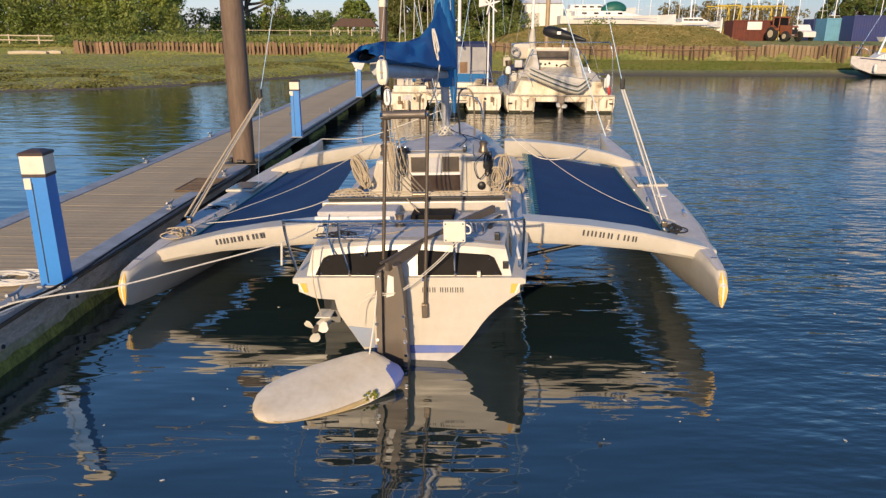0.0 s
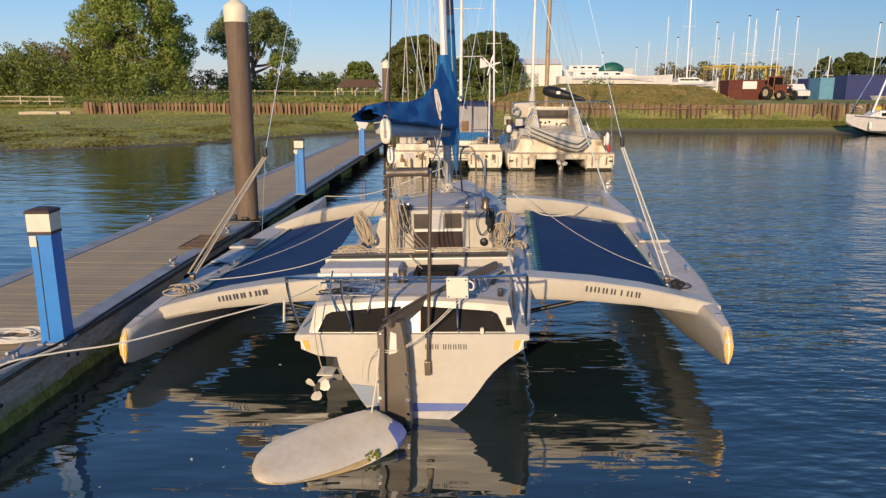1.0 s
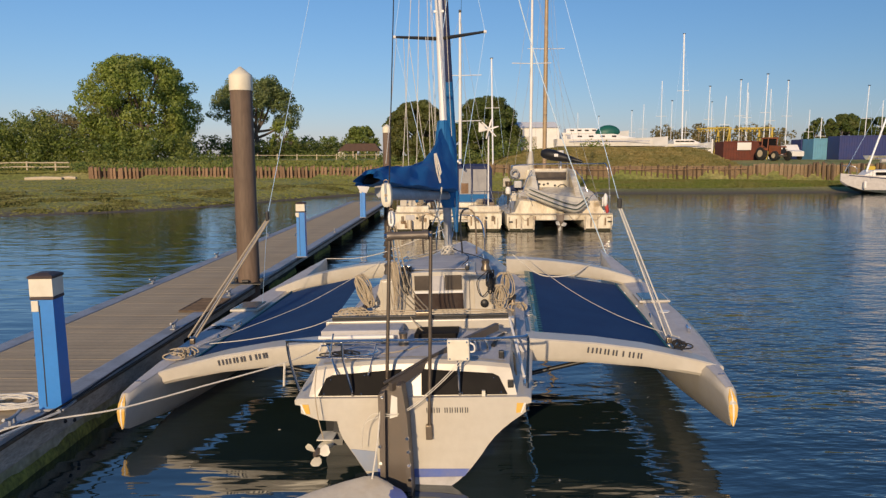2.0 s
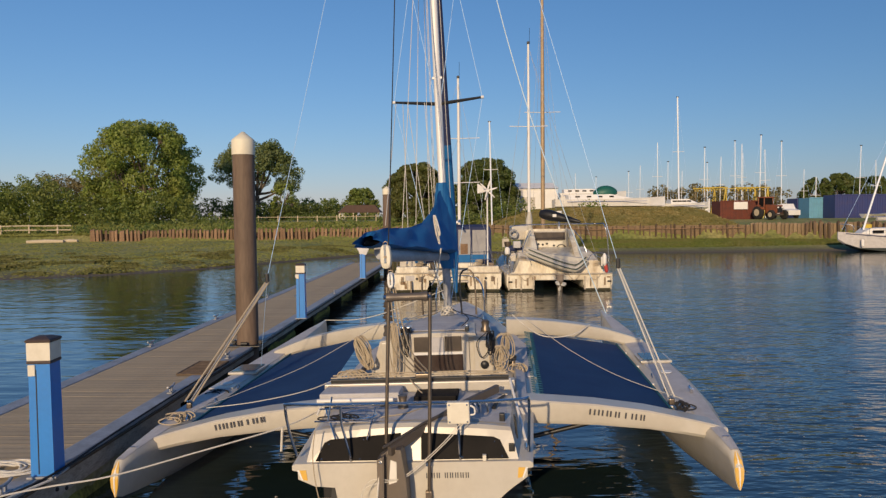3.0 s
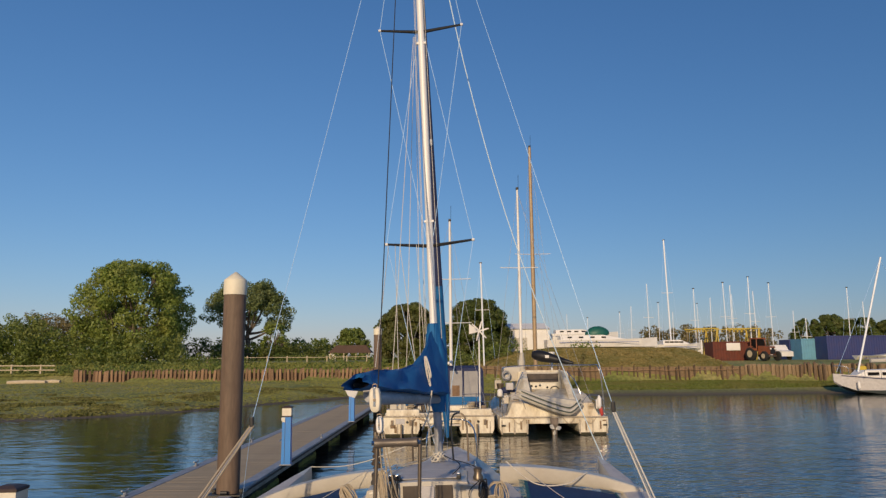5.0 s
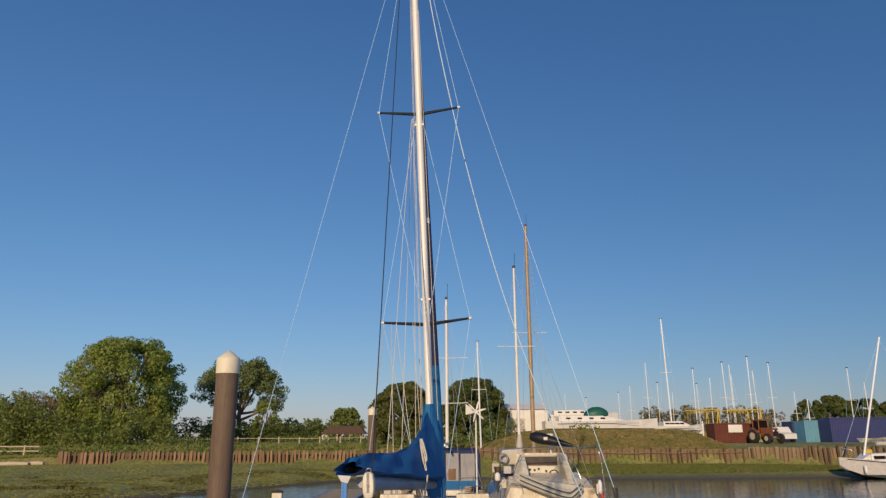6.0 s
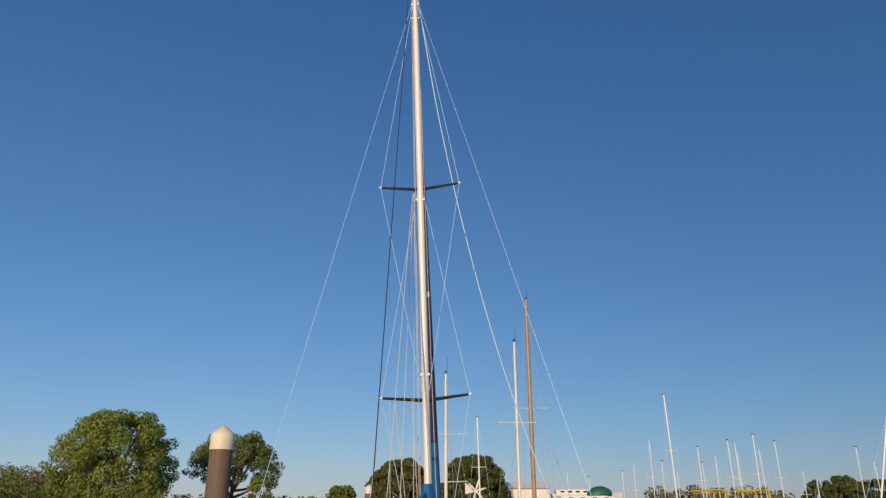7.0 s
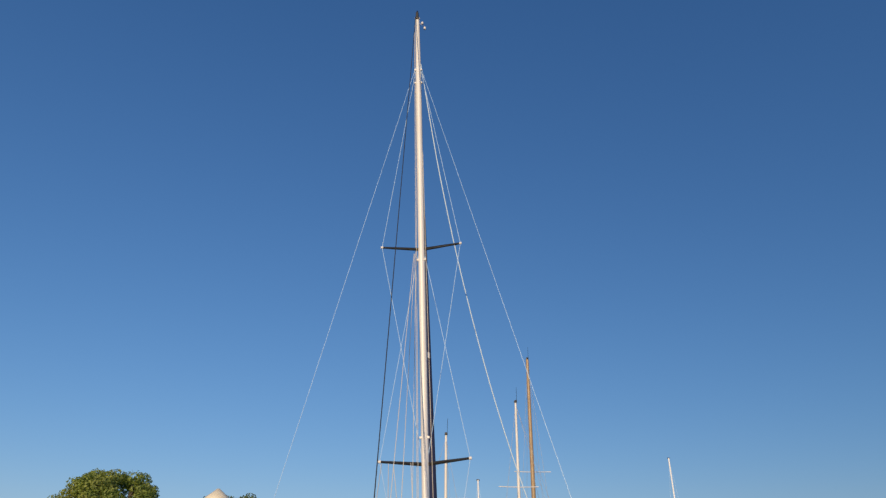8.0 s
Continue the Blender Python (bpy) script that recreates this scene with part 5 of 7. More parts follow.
line("net_line", [(-1.15, 5.0, 1.28), (-1.9, 3.6, 0.95), (-2.5, 2.5, 0.83), (-2.8, 1.85, 0.80)], 0.005, "ropewhite", "white line stretched across the blue net")
line("net_line", [(-1.0, 2.3, 1.12), (-1.4, 1.9, 1.0), (-2.0, 1.7, 0.92), (-2.6, 1.75, 0.85)], 0.005, "ropewhite", "slack white sheet led to the float")
line("bow_line", [(-2.80, 7.82, 0.96), (-2.2, 7.9, 0.94), (-1.7, 7.95, 1.02), (-1.15, 7.9, 1.20), (-0.30, 7.85, 1.50)], 0.008, "ropewhite", "white line from float bow to main hull")
rope_coil((-2.93, 1.80, 0.80), 0.30, 0.10, 8, "rope", "cream rope tail heaped at the shroud foot", 21, r=0.008, lay=0.22)
rope_coil((2.66, 1.72, 0.82), 0.20, 0.10, 7, "ropeblack", "dark rope tail heaped at the shroud foot", 22, r=0.008, lay=0.15)
rope_coil((-2.95, 3.0, 0.77), 0.26, 0.05, 4, "ropeblack", "dark line lying on the float deck", 23, r=0.007, lay=0.2)


for pts, tint, words in (
    ([(-0.86, 1.28, 1.27), (-0.7, 1.6, 1.02), (-0.62, 2.1, 1.0), (-0.80, 2.5, 1.05), (-0.90, 2.72, 1.12)], "ropewhite", "white sheet led forward along the cockpit seat"),
    ([(0.80, 1.28, 1.27), (0.72, 1.7, 1.01), (0.62, 2.2, 1.0), (0.80, 2.55, 1.06), (0.92, 2.70, 1.12)], "rope", "cream sheet led forward along the cockpit seat"),
    ([(-0.60, 2.76, 1.60), (-0.45, 3.4, 1.56), (-0.22, 4.0, 1.54), (-0.05, 4.32, 1.56)], "ropewhite", "white halyard led aft over the cabin roof"),
    ([(0.58, 2.76, 1.61), (0.42, 3.4, 1.57), (0.20, 4.0, 1.54), (0.06, 4.32, 1.56)], "ropeblack", "dark halyard led aft over the cabin roof"),
    ([(0.30, 2.72, 1.54), (0.36, 3.3, 1.55), (0.22, 4.1, 1.53)], "ropeblack", "dark reefing line over the cabin roof"),
    ([(0.62, 2.44, 1.50), (0.50, 2.43, 1.38), (0.55, 2.43, 1.20), (0.66, 2.43, 1.32), (0.70, 2.44, 1.48)], "ropeblack", "black line looped on the cabin front"),
    ([(-0.30, 0.30, 1.115), (-0.05, 0.45, 1.115), (0.10, 0.75, 1.12), (-0.05, 1.05, 1.18), (-0.15, 1.22, 1.24)], "rope", "cream line lying across the aft deck"),
    ([(0.60, 0.26, 1.09), (0.35, 0.40, 1.11), (0.28, 0.62, 1.115), (0.42, 0.78, 1.11)], "ropewhite", "white line lying across the aft deck"),
):
    line("running_line", pts, 0.006, tint, words)
for x, y, z in ((-0.42, 2.62, 1.50), (-0.34, 2.62, 1.50), (0.38, 2.62, 1.50)):
    jm = part("jammer", box((x, y, z + 0.03), (0.05, 0.14, 0.05)), "black", tri, "black rope jammer", bevel=0.01)
    part("lever", box((x, y - 0.03, z + 0.068), (0.03, 0.10, 0.018)), "steel", jm, bevel=0.004)
for x, y in ((-0.30, 0.95), (0.52, 0.75)):
    part("deck_eye", tube(smooth_path([(x - 0.03, y, 1.10), (x - 0.02, y, 1.15), (x + 0.02, y, 1.15), (x + 0.03, y, 1.10)], 4), 0.008, 6), "steel", tri, smooth=True)

# ---- neighbouring catamarans ----
def lifted(outline, y0, y1, bm=None):
    return loft([[(x, y0, z) for x, z in outline], [(x, y1, z) for x, z in outline]], bm)


def tapered_hull(x0, x1, y, ln, top, parent, label):
    """One hull of a catamaran: boxy stern, rounded chine, fine bow."""
    c, w = (x0 + x1) / 2, (x1 - x0) / 2
    secs = []
    for u, k, rise in ((0, 1.0, 0), (0.02, 1.02, 0), (0.3, 1.05, 0.02), (0.6, 0.95, 0.08), (0.82, 0.6, 0.18), (1.0, 0.05, 0.30)):
        ww, t = w * k, top + rise
        secs.append([(c - ww * 0.45, y + ln * u, -0.25), (c + ww * 0.45, y + ln * u, -0.25), (c + ww * 0.86, y + ln * u, 0.02), (c + ww, y + ln * u, 0.25), (c + ww, y + ln * u, t - 0.04), (c + ww * 0.94, y + ln * u, t), (c - ww * 0.94, y + ln * u, t), (c - ww, y + ln * u, t - 0.04), (c - ww, y + ln * u, 0.25), (c - ww * 0.86, y + ln * u, 0.02)])
    h = part("hull", loft(secs), "dirtywhite", parent, label, smooth=True)
    band = []
    for sec in secs:
        m = [((p[0] - c) * 1.015 + c, p[1] - 0.008, p[2]) for p in (sec[0], sec[1], sec[2])]
        n = [((p[0] - c) * 1.015 + c, p[1] - 0.008, 0.09) for p in (sec[3], sec[8])]
        q = ((sec[9][0] - c) * 1.015 + c, sec[9][1] - 0.008, sec[9][2])
        band.append([*m, *n, q])
    part("waterline_growth", loft(band), "weedline", h, "dark weed along the waterline", smooth=True)
    return h


def rail_tube(parent, pts, r=0.018, name="rail", material="steel"):
    return part(name, tube(smooth_path(pts, 4), r, 6), material, parent, smooth=True)


def rig(parent, x, y, z0, z1, r, material, spreaders, lines):
    m = part("mast", tube([(x, y, z0), (x, y, (z0 + z1) / 2), (x, y, z1)], [r, r, r * 0.7], 14), material, parent, "tall mast", smooth=True)
    for z, w in spreaders:
        part("spreader", tube([(x - w, y, z), (x, y, z - 0.02), (x + w, y, z)], 0.018, 6), "alu", m)
    part("masthead", box((x, y, z1 + 0.05), (0.12, 0.2, 0.10)), "black", m, bevel=0.02)
    part("aerial", tube([(x + 0.05, y, z1), (x + 0.06, y, z1 + 0.7)], 0.008, 5), "black", m)
    for a, b in lines:
        part("stay", tube([a, b], 0.006, 5), "kerb", parent)
    return m


def clutter(parent, rows):
    """Loose gear lashed on deck: kind, x, y, z and size of each piece."""
    for kind, x, y, z, k in rows:
        if kind == "jerrycan":
            bm = box((x, y, z + 0.16 * k), (0.26 * k, 0.16 * k, 0.32 * k))
            tube([(x - 0.06 * k, y, z + 0.31 * k), (x - 0.06 * k, y, z + 0.37 * k), (x + 0.06 * k, y, z + 0.37 * k), (x + 0.06 * k, y, z + 0.31 * k)], 0.016 * k, 6, bm)
            part(kind, bm, "gel", parent, "pale plastic jerrycan", bevel=0.015)
        elif kind == "fender":
            part(kind, tube([(x, y, z), (x, y, z + 0.05 * k), (x, y, z + 0.14 * k), (x, y, z + 0.46 * k), (x, y, z + 0.55 * k), (x, y, z + 0.62 * k)], [0.02 * k, 0.07 * k, 0.10 * k, 0.10 * k, 0.07 * k, 0.02 * k], 12), "white", parent, "scuffed white fender", smooth=True)
        elif kind == "bucket":
            part(kind, tube([(x, y, z), (x, y, z + 0.26 * k), (x, y, z + 0.265 * k), (x, y, z + 0.03)], [0.10 * k, 0.14 * k, 0.12 * k, 0.09 * k], 14), "darksteel", parent, "dark bucket", smooth=True)
        elif kind == "outboard":
            ob = part("outboard", tube([(x, y, z + 0.30 * k), (x, y, z + 0.36 * k), (x, y, z + 0.58 * k), (x, y, z + 0.66 * k)], [0.10 * k, 0.14 * k, 0.13 * k, 0.07 * k], 12), "white", parent, "white outboard cowl", smooth=True)
            part("shaft", box((x, y, z + 0.05 * k), (0.10 * k, 0.14 * k, 0.55 * k)), "black", ob, bevel=0.02)
        elif kind == "rope_pile":
            rnd = random.Random(int(100 * (x + z)))
            pts = [(x + k * 0.16 * math.cos(q * 1.3) * rnd.uniform(0.5, 1.1), y + k * 0.12 * math.sin(q * 1.3) * rnd.uniform(0.5, 1.1), z + 0.012 * q * k) for q in range(22)]
            part(kind, tube(smooth_path(pts, 3), 0.018, 6), "rope", parent, "heaped cream rope", smooth=True)
        elif kind == "canvas_bag":
            part(kind, tube(smooth_path([(x - 0.3 * k, y, z + 0.08 * k), (x - 0.1 * k, y - 0.03, z + 0.13 * k), (x + 0.15 * k, y + 0.02, z + 0.12 * k), (x + 0.32 * k, y, z + 0.07 * k)], 2), [k * q for q in (0.05, 0.11, 0.14, 0.13, 0.14, 0.10, 0.04)], 10), "navy", parent, "dark stuffed canvas bag", smooth=True)


def catamaran_canopy():
    c = thing("catamaran", "old white catamaran with blue cockpit canopy and clear panels", "catamaran", pose(0.05, 26.85, 0))
    tapered_hull(-2.08, -0.72, 0, 8.6, 0.72, c, "weathered white hull")
    tapered_hull(0.80, 2.10, 0, 8.6, 0.72, c, "weathered white hull")
    part("bridge_deck", box((0.03, 4.1, 0.62), (3.9, 7.6, 0.30)), "dirtywhite", c, bevel=0.05)
    part("stern_locker", box((-1.35, 0.32, 0.85), (1.25, 0.60, 0.26)), "dirtywhite", c, bevel=0.04)
    part("stern_locker", box((1.42, 0.32, 0.85), (1.2, 0.60, 0.26)), "dirtywhite", c, bevel=0.04)
    part("stern_beam", box((0.03, 0.14, 0.80), (4.1, 0.20, 0.10)), "gel", c, bevel=0.03)
    part("stern_step", box((0.1, 0.06, 0.40), (1.5, 0.24, 0.07)), "gel", c, bevel=0.02)
    part("stern_panel", box((0.04, 0.10, 0.60), (1.56, 0.12, 0.30)), "dirtywhite", c, "stained panel between the hulls", bevel=0.02)
    for x in (-1.75, -1.05, 1.15, 1.75):
        part("stern_fitting", box((x, -0.03, 0.50), (0.10, 0.05, 0.20)), "darksteel", c, bevel=0.01)
        part("stain", box((x + 0.2, -0.004, 0.28), (0.04, 0.006, 0.5)), "fascia", c)
    part("name_panel", box((-1.45, -0.012, 0.55), (0.34, 0.01, 0.20)), "gelgrey", c)
    part("drive_leg", box((0.05, 0.0, 0.12), (0.16, 0.2, 0.9)), "black", c, bevel=0.03)
    # cabin and canopy
    part("cabin", loft([[(-w, y, 0.75), (w, y, 0.75), (w * 0.86, y, z), (-w * 0.86, y, z)] for y, w, z in ((2.6, 1.7, 1.75), (4.6, 1.6, 1.85), (6.2, 1.2, 1.2))]), "dirtywhite", c, bevel=0.06)
    cn = part("canopy", loft([[(-1.15, y, 0.92), (1.85, y, 0.92), (1.85, y, z - 0.15), (1.7, y, z), (-0.9, y, z), (-1.15, y, z - 0.2)] for y, z in ((1.9, 2.48), (2.6, 2.58), (3.6, 2.5))]), "navy", c, "dark blue canvas canopy", bevel=0.03)
    for x0, x1, z0, z1 in ((0.48, 0.98, 1.30, 2.38), (1.06, 1.62, 1.30, 2.36), (-0.6, -0.1, 1.35, 2.3)):
        part("clear_panel", box(((x0 + x1) / 2, 1.885, (z0 + z1) / 2), (x1 - x0, 0.02, z1 - z0)), "clear", cn, "cloudy clear panel", bevel=0.004)
    part("locker_view", box((0.72, 1.872, 1.58), (0.3, 0.012, 0.42)), "post", cn, "reddish patch on the clear panel")
    part("sail_bag", tube([(-1.3, 1.2, 1.15), (-0.9, 1.3, 1.25), (-0.3, 1.3, 1.22), (0.1, 1.2, 1.1)], [0.12, 0.22, 0.2, 0.1], 10), "canvas", c, "blue sail bag", smooth=True)
    for x in (-1.95, -0.85, 0.92, 1.98):
        part("pushpit_post", tube([(x, 0.15, 0.9), (x, 0.12, 1.52)], 0.011, 6), "steel", c)
    for x0, x1 in ((-1.95, -0.85), (0.92, 1.98)):
        part("pushpit_rail", tube(smooth_path([(x0, 0.12, 1.52), ((x0 + x1) / 2, 0.05, 1.54), (x1, 0.12, 1.52)], 4), 0.011, 6), "steel", c, smooth=True)
    part("stern_bench", box((0.35, 0.75, 0.98), (2.3, 0.5, 0.20)), "dirtywhite", c, "cream moulded stern bench", bevel=0.05)
    part("canopy_skirt", box((0.40, 1.86, 1.16), (2.7, 0.05, 0.36)), "canvas", cn, "blue canvas skirt", bevel=0.01)
    part("deck_edge", box((0.03, -0.03, 0.735), (4.2, 0.07, 0.045)), "fascia", c, "dark stained deck edge", bevel=0.012)
    for x, z, w, h in ((-1.72, 0.36, 0.20, 0.13), (-1.62, 0.24, 0.09, 0.22), (1.2, 0.45, 0.07, 0.25), (1.83, 0.42, 0.05, 0.3), (0.92, 0.4, 0.05, 0.36), (-0.86, 0.45, 0.10, 0.16)):
        part("rust_smear", box((x, -0.008, z), (w, 0.012, h)), "rustsmear", c, "brown rust smear", bevel=0.004)
    for x in (-1.18, 1.5):
        part("exhaust_port", tube([(x, -0.03, 0.52), (x, 0.02, 0.52)], 0.05, 12), "black", c, "dark exhaust port")
    clutter(c, [("jerrycan", -1.72, 0.3, 0.98, 1.0), ("jerrycan", -1.38, 0.35, 0.98, 0.9), ("rope_pile", -1.05, 0.3, 0.98, 1.0), ("bucket", -0.55, 0.45, 0.86, 1.0), ("canvas_bag", -0.6, 1.0, 1.1, 1.2), ("rope_pile", 1.25, 0.3, 0.98, 1.0), ("canvas_bag", 1.5, 0.6, 1.0, 0.9)])
    rig(c, 0.56, 3.2, 1.6, 8.85, 0.07, "white", ((6.3, 0.9), (4.4, 0.9)), [((0.56, 3.2, 8.7), (-1.9, 2.6, 0.9)), ((0.56, 3.2, 8.7), (2.0, 2.6, 0.9)), ((0.56, 3.2, 8.7), (1.0, 0.2, 0.95)), ((0.56, 3.2, 6.3), (-1.5, 1.0, 0.95)), ((0.56, 3.2, 6.3), (1.9, 1.0, 0.95))])
    part("boom", tube([(0.56, 3.1, 2.75), (0.4, 0.6, 2.70)], 0.05, 8), "alu", c, smooth=True)
    for x0, x1, z in ((-1.95, -0.8, 1.25), (0.9, 2.0, 1.25)):
        part("lifeline", tube([(x0, 0.13, z), (x1, 0.13, z)], 0.010, 5), "steel", c)
    for x in (-1.4, 1.45):
        part("stanchion", tube([(x, 0.13, 0.95), (x, 0.12, 1.58)], 0.014, 6), "steel", c)
    for x, z, w in ((-1.7, 1.03, 0.30), (-1.1, 1.02, 0.22), (1.2, 1.04, 0.26), (1.75, 1.02, 0.2)):
        part("deck_box", box((x, 0.45, z), (w, 0.3, 0.16)), "gel" if w > 0.24 else "darksteel", c, bevel=0.03)
    for x0, x1 in ((-0.7, -0.2), (0.5, 0.9), (-1.2, -0.9)):
        part("mooring_line", tube(smooth_path([(x0, 0.02, 0.82), ((x0 + x1) / 2, -0.04, 0.55), (x1, 0.02, 0.80)], 5), 0.014, 6), "rope", c, smooth=True)
    part("rudder", box((-1.4, -0.12, 0.1), (0.06, 0.2, 0.7)), "darksteel", c, "dark hung rudder", bevel=0.015)
    part("rudder", box((1.45, -0.12, 0.1), (0.06, 0.2, 0.7)), "darksteel", c, "dark hung rudder", bevel=0.015)
    for x in (-0.95, 0.25, 1.0, 1.78):
        part("canopy_seam", box((x, 1.868, 1.72), (0.05, 0.02, 1.5)), "navy", cn)
    return c


def wind_generator():
    g = thing("wind_generator", "white wind generator on a pole at the catamaran's stern", "wind generator", pose(1.64, 27.05, 0.8))
    part("pole", tube([(0, 0, 0), (0, 0, 3.05)], 0.03, 8), "white", g, smooth=True)
    part("body", tube([(0, -0.14, 3.12), (0, 0.0, 3.12), (0, 0.24, 3.12)], [0.07, 0.09, 0.04], 12), "white", g, smooth=True)
    part("tail", loft([[(-0.015, 0.2, 3.10), (0.015, 0.2, 3.10), (0.015, 0.2, 3.16), (-0.015, 0.2, 3.16)], [(-0.36, 0.45, 3.02), (-0.34, 0.46, 3.02), (-0.34, 0.46, 3.42), (-0.36, 0.45, 3.42)]]), "white", g)
    for k in range(6):
        a = math.radians(15 + 60 * k)
        d = Vector((math.cos(a), 0, math.sin(a)))
        q = Vector((-math.sin(a), 0.35, math.cos(a))).normalized()
        o = Vector((0, -0.17, 3.12))
        part("blade", loft([[o + d * r + q * w, o + d * r + Vector((0, 0.01, 0)), o + d * r - q * w, o + d * r - Vector((0, 0.01, 0))] for r, w in ((0.05, 0.025), (0.18, 0.038), (0.39, 0.018))]), "white", g)
    return g


def catamaran_dinghy():
    c = thing("catamaran", "weathered white cruising catamaran with windscreen and sun-bleached cockpit", "catamaran", pose(4.42, 26.85, 0))
    tapered_hull(-2.06, -0.98, 0, 8.8, 0.66, c, "stained white hull")
    tapered_hull(0.92, 2.04, 0, 8.8, 0.66, c, "stained white hull")
    part("bridge_deck", box((0, 4.2, 0.58), (3.8, 7.8, 0.26)), "dirtywhite", c, bevel=0.05)
    part("stern_beam", box((0, 0.10, 0.54), (3.9, 0.18, 0.26)), "dirtywhite", c, bevel=0.04)
    for x in (-1.98, -1.5, -1.02, 0.97, 1.45, 1.98):
        part("rub_strip", box((x, -0.015, 0.30), (0.05, 0.03, 0.52)), "fascia", c, "dark stained strip")
    for x in (-1.92, 1.92):
        part("stern_fender", box((x, -0.04, 0.36), (0.16, 0.06, 0.06)), "black", c, bevel=0.02)
    # cockpit and deckhouse
    part("cockpit_coaming", loft([[(-w, y, 0.68), (w, y, 0.68), (w * 0.88, y, z), (-w * 0.88, y, z)] for y, w, z in ((0.3, 1.75, 1.15), (1.2, 1.7, 1.42), (2.4, 1.6, 1.6))]), "dirtywhite", c, bevel=0.06)
    hs = part("deckhouse", loft([[(-w, y, 0.7), (w, y, 0.7), (w * 0.82, y, z), (w * 0.6, y, z + 0.06), (-w * 0.6, y, z + 0.06), (-w * 0.82, y, z)] for y, w, z in ((2.5, 1.25, 2.30), (4.8, 1.2, 2.2), (6.2, 0.9, 1.3))]), "dirtywhite", c, "cream deckhouse", bevel=0.05)
    part("after_window", box((-0.05, 2.47, 2.05), (1.35, 0.05, 0.34)), "pane", hs, "grey-brown after window", bevel=0.01)
    part("window_frame", box((-0.05, 2.485, 2.25), (1.5, 0.06, 0.06)), "gel", hs)
    part("cockpit_panel", box((-0.05, 2.43, 1.50), (1.25, 0.05, 0.70)), "pedtop", hs, "beige cockpit bulkhead", bevel=0.02)
    for x, z in ((-0.50, 1.72), (-0.32, 1.70), (-0.15, 1.74), (-0.48, 1.52), (-0.28, 1.50), (0.15, 1.66)):
        part("gauge", tube([(x, 2.41, z), (x, 2.38, z)], 0.045, 12), "black", hs)
    for s in (-1, 1):
        part("screen_post", tube([(s * 0.82 - 0.05, 2.42, 1.2), (s * 0.72 - 0.05, 2.42, 2.4)], 0.035, 8), "gel", hs)
        rail_tube(c, [(s * 1.35, 1.3, 1.3), (s * 1.15, 1.5, 1.9), (s * 0.9, 1.9, 2.3)])
        rail_tube(c, [(s * 1.9, 0.12, 0.7), (s * 1.88, 0.1, 1.35), (s * 1.3, 0.1, 1.42), (s * 1.05, 0.2, 0.95)], 0.011)
        part("coaming_side", loft([[(s * 0.72, y, z + 0.02), (s * 0.92, y, z + 0.04), (s * (w + 0.10), y, 0.72), (s * w, y, 0.70)] for y, z, w in ((0.6, 1.18, 1.45), (1.4, 1.72, 1.5), (2.35, 2.28, 1.45))]), "dirtywhite", c, "sloping cream coaming", bevel=0.04)
    rail_tube(c, [(1.95, 0.15, 0.7), (1.92, 0.15, 1.6), (1.78, 0.15, 2.50), (1.4, 0.5, 2.58), (-1.4, 0.5, 2.56), (-1.9, 0.3, 2.45)], 0.022, "gantry_rail")
    part("cabin_top_side", box((-1.25, 3.3, 2.2), (0.7, 1.2, 0.6)), "gel", c, "pale box on the side deck", bevel=0.06)
    part("lifebuoy", tube(smooth_path([(-1.55 + 0.15 * math.cos(a), 2.40, 2.18 + 0.15 * math.sin(a)) for a in np.linspace(0, 6.28, 13)], 2), 0.04, 8), "kerb", c, smooth=True)
    part("stanchion_flag", box((1.72, 0.4, 1.10), (0.06, 0.10, 0.36)), "white", c, bevel=0.02)
    part("fender", tube([(1.78, 0.1, 1.05), (1.80, 0.1, 0.98), (1.84, 0.1, 0.75), (1.84, 0.1, 0.68)], [0.03, 0.07, 0.07, 0.03], 10), "red", c, "red-white fender", smooth=True)
    part("sail_bundle", tube(smooth_path([(-0.32, 3.2, 3.02), (0.1, 3.0, 2.93), (0.6, 2.7, 2.80), (1.25, 2.3, 2.64)], 3), [0.14, 0.20, 0.23, 0.24, 0.22, 0.20, 0.17, 0.13, 0.09, 0.05], 10), "black", c, "black sail cover bundle", smooth=True)
    part("bundle_patch", box((0.22, 2.66, 2.92), (0.16, 0.02, 0.12)), "white", c)
    part("radar_post", tube([(0.55, 3.5, 2.3), (0.55, 3.5, 3.0), (0.55, 3.5, 3.02), (0.55, 3.5, 3.12)], [0.04, 0.04, 0.14, 0.14], 12), "white", c, smooth=True)
    part("mast_boot", tube([(-0.68, 4.15, 2.25), (-0.68, 4.15, 2.7), (-0.66, 4.15, 3.1)], [0.14, 0.15, 0.08], 10), "dinghy", c, "grey mast boot", smooth=True)
    rig(c, -0.68, 4.15, 2.2, 10.5, 0.065, "white", ((6.9, 0.85),), [((-0.68, 4.15, 10.4), (-2.0, 3.8, 0.8)), ((-0.68, 4.15, 10.4), (1.9, 3.8, 0.8)), ((-0.68, 4.15, 6.9), (-1.8, 2.5, 0.8)), ((-0.68, 4.15, 10.4), (1.6, 0.2, 0.9))])
    for s in (-1, 1):
        part("lifeline", tube([(s * 1.9, 0.12, 1.05), (s * 1.85, 2.0, 1.25), (s * 1.75, 5.0, 1.35)], 0.010, 5), "steel", c)
        for y in (0.9, 2.0, 3.4):
            part("stanchion", tube([(s * 1.86, y, 0.66), (s * 1.86, y, 1.30)], 0.014, 6), "steel", c)
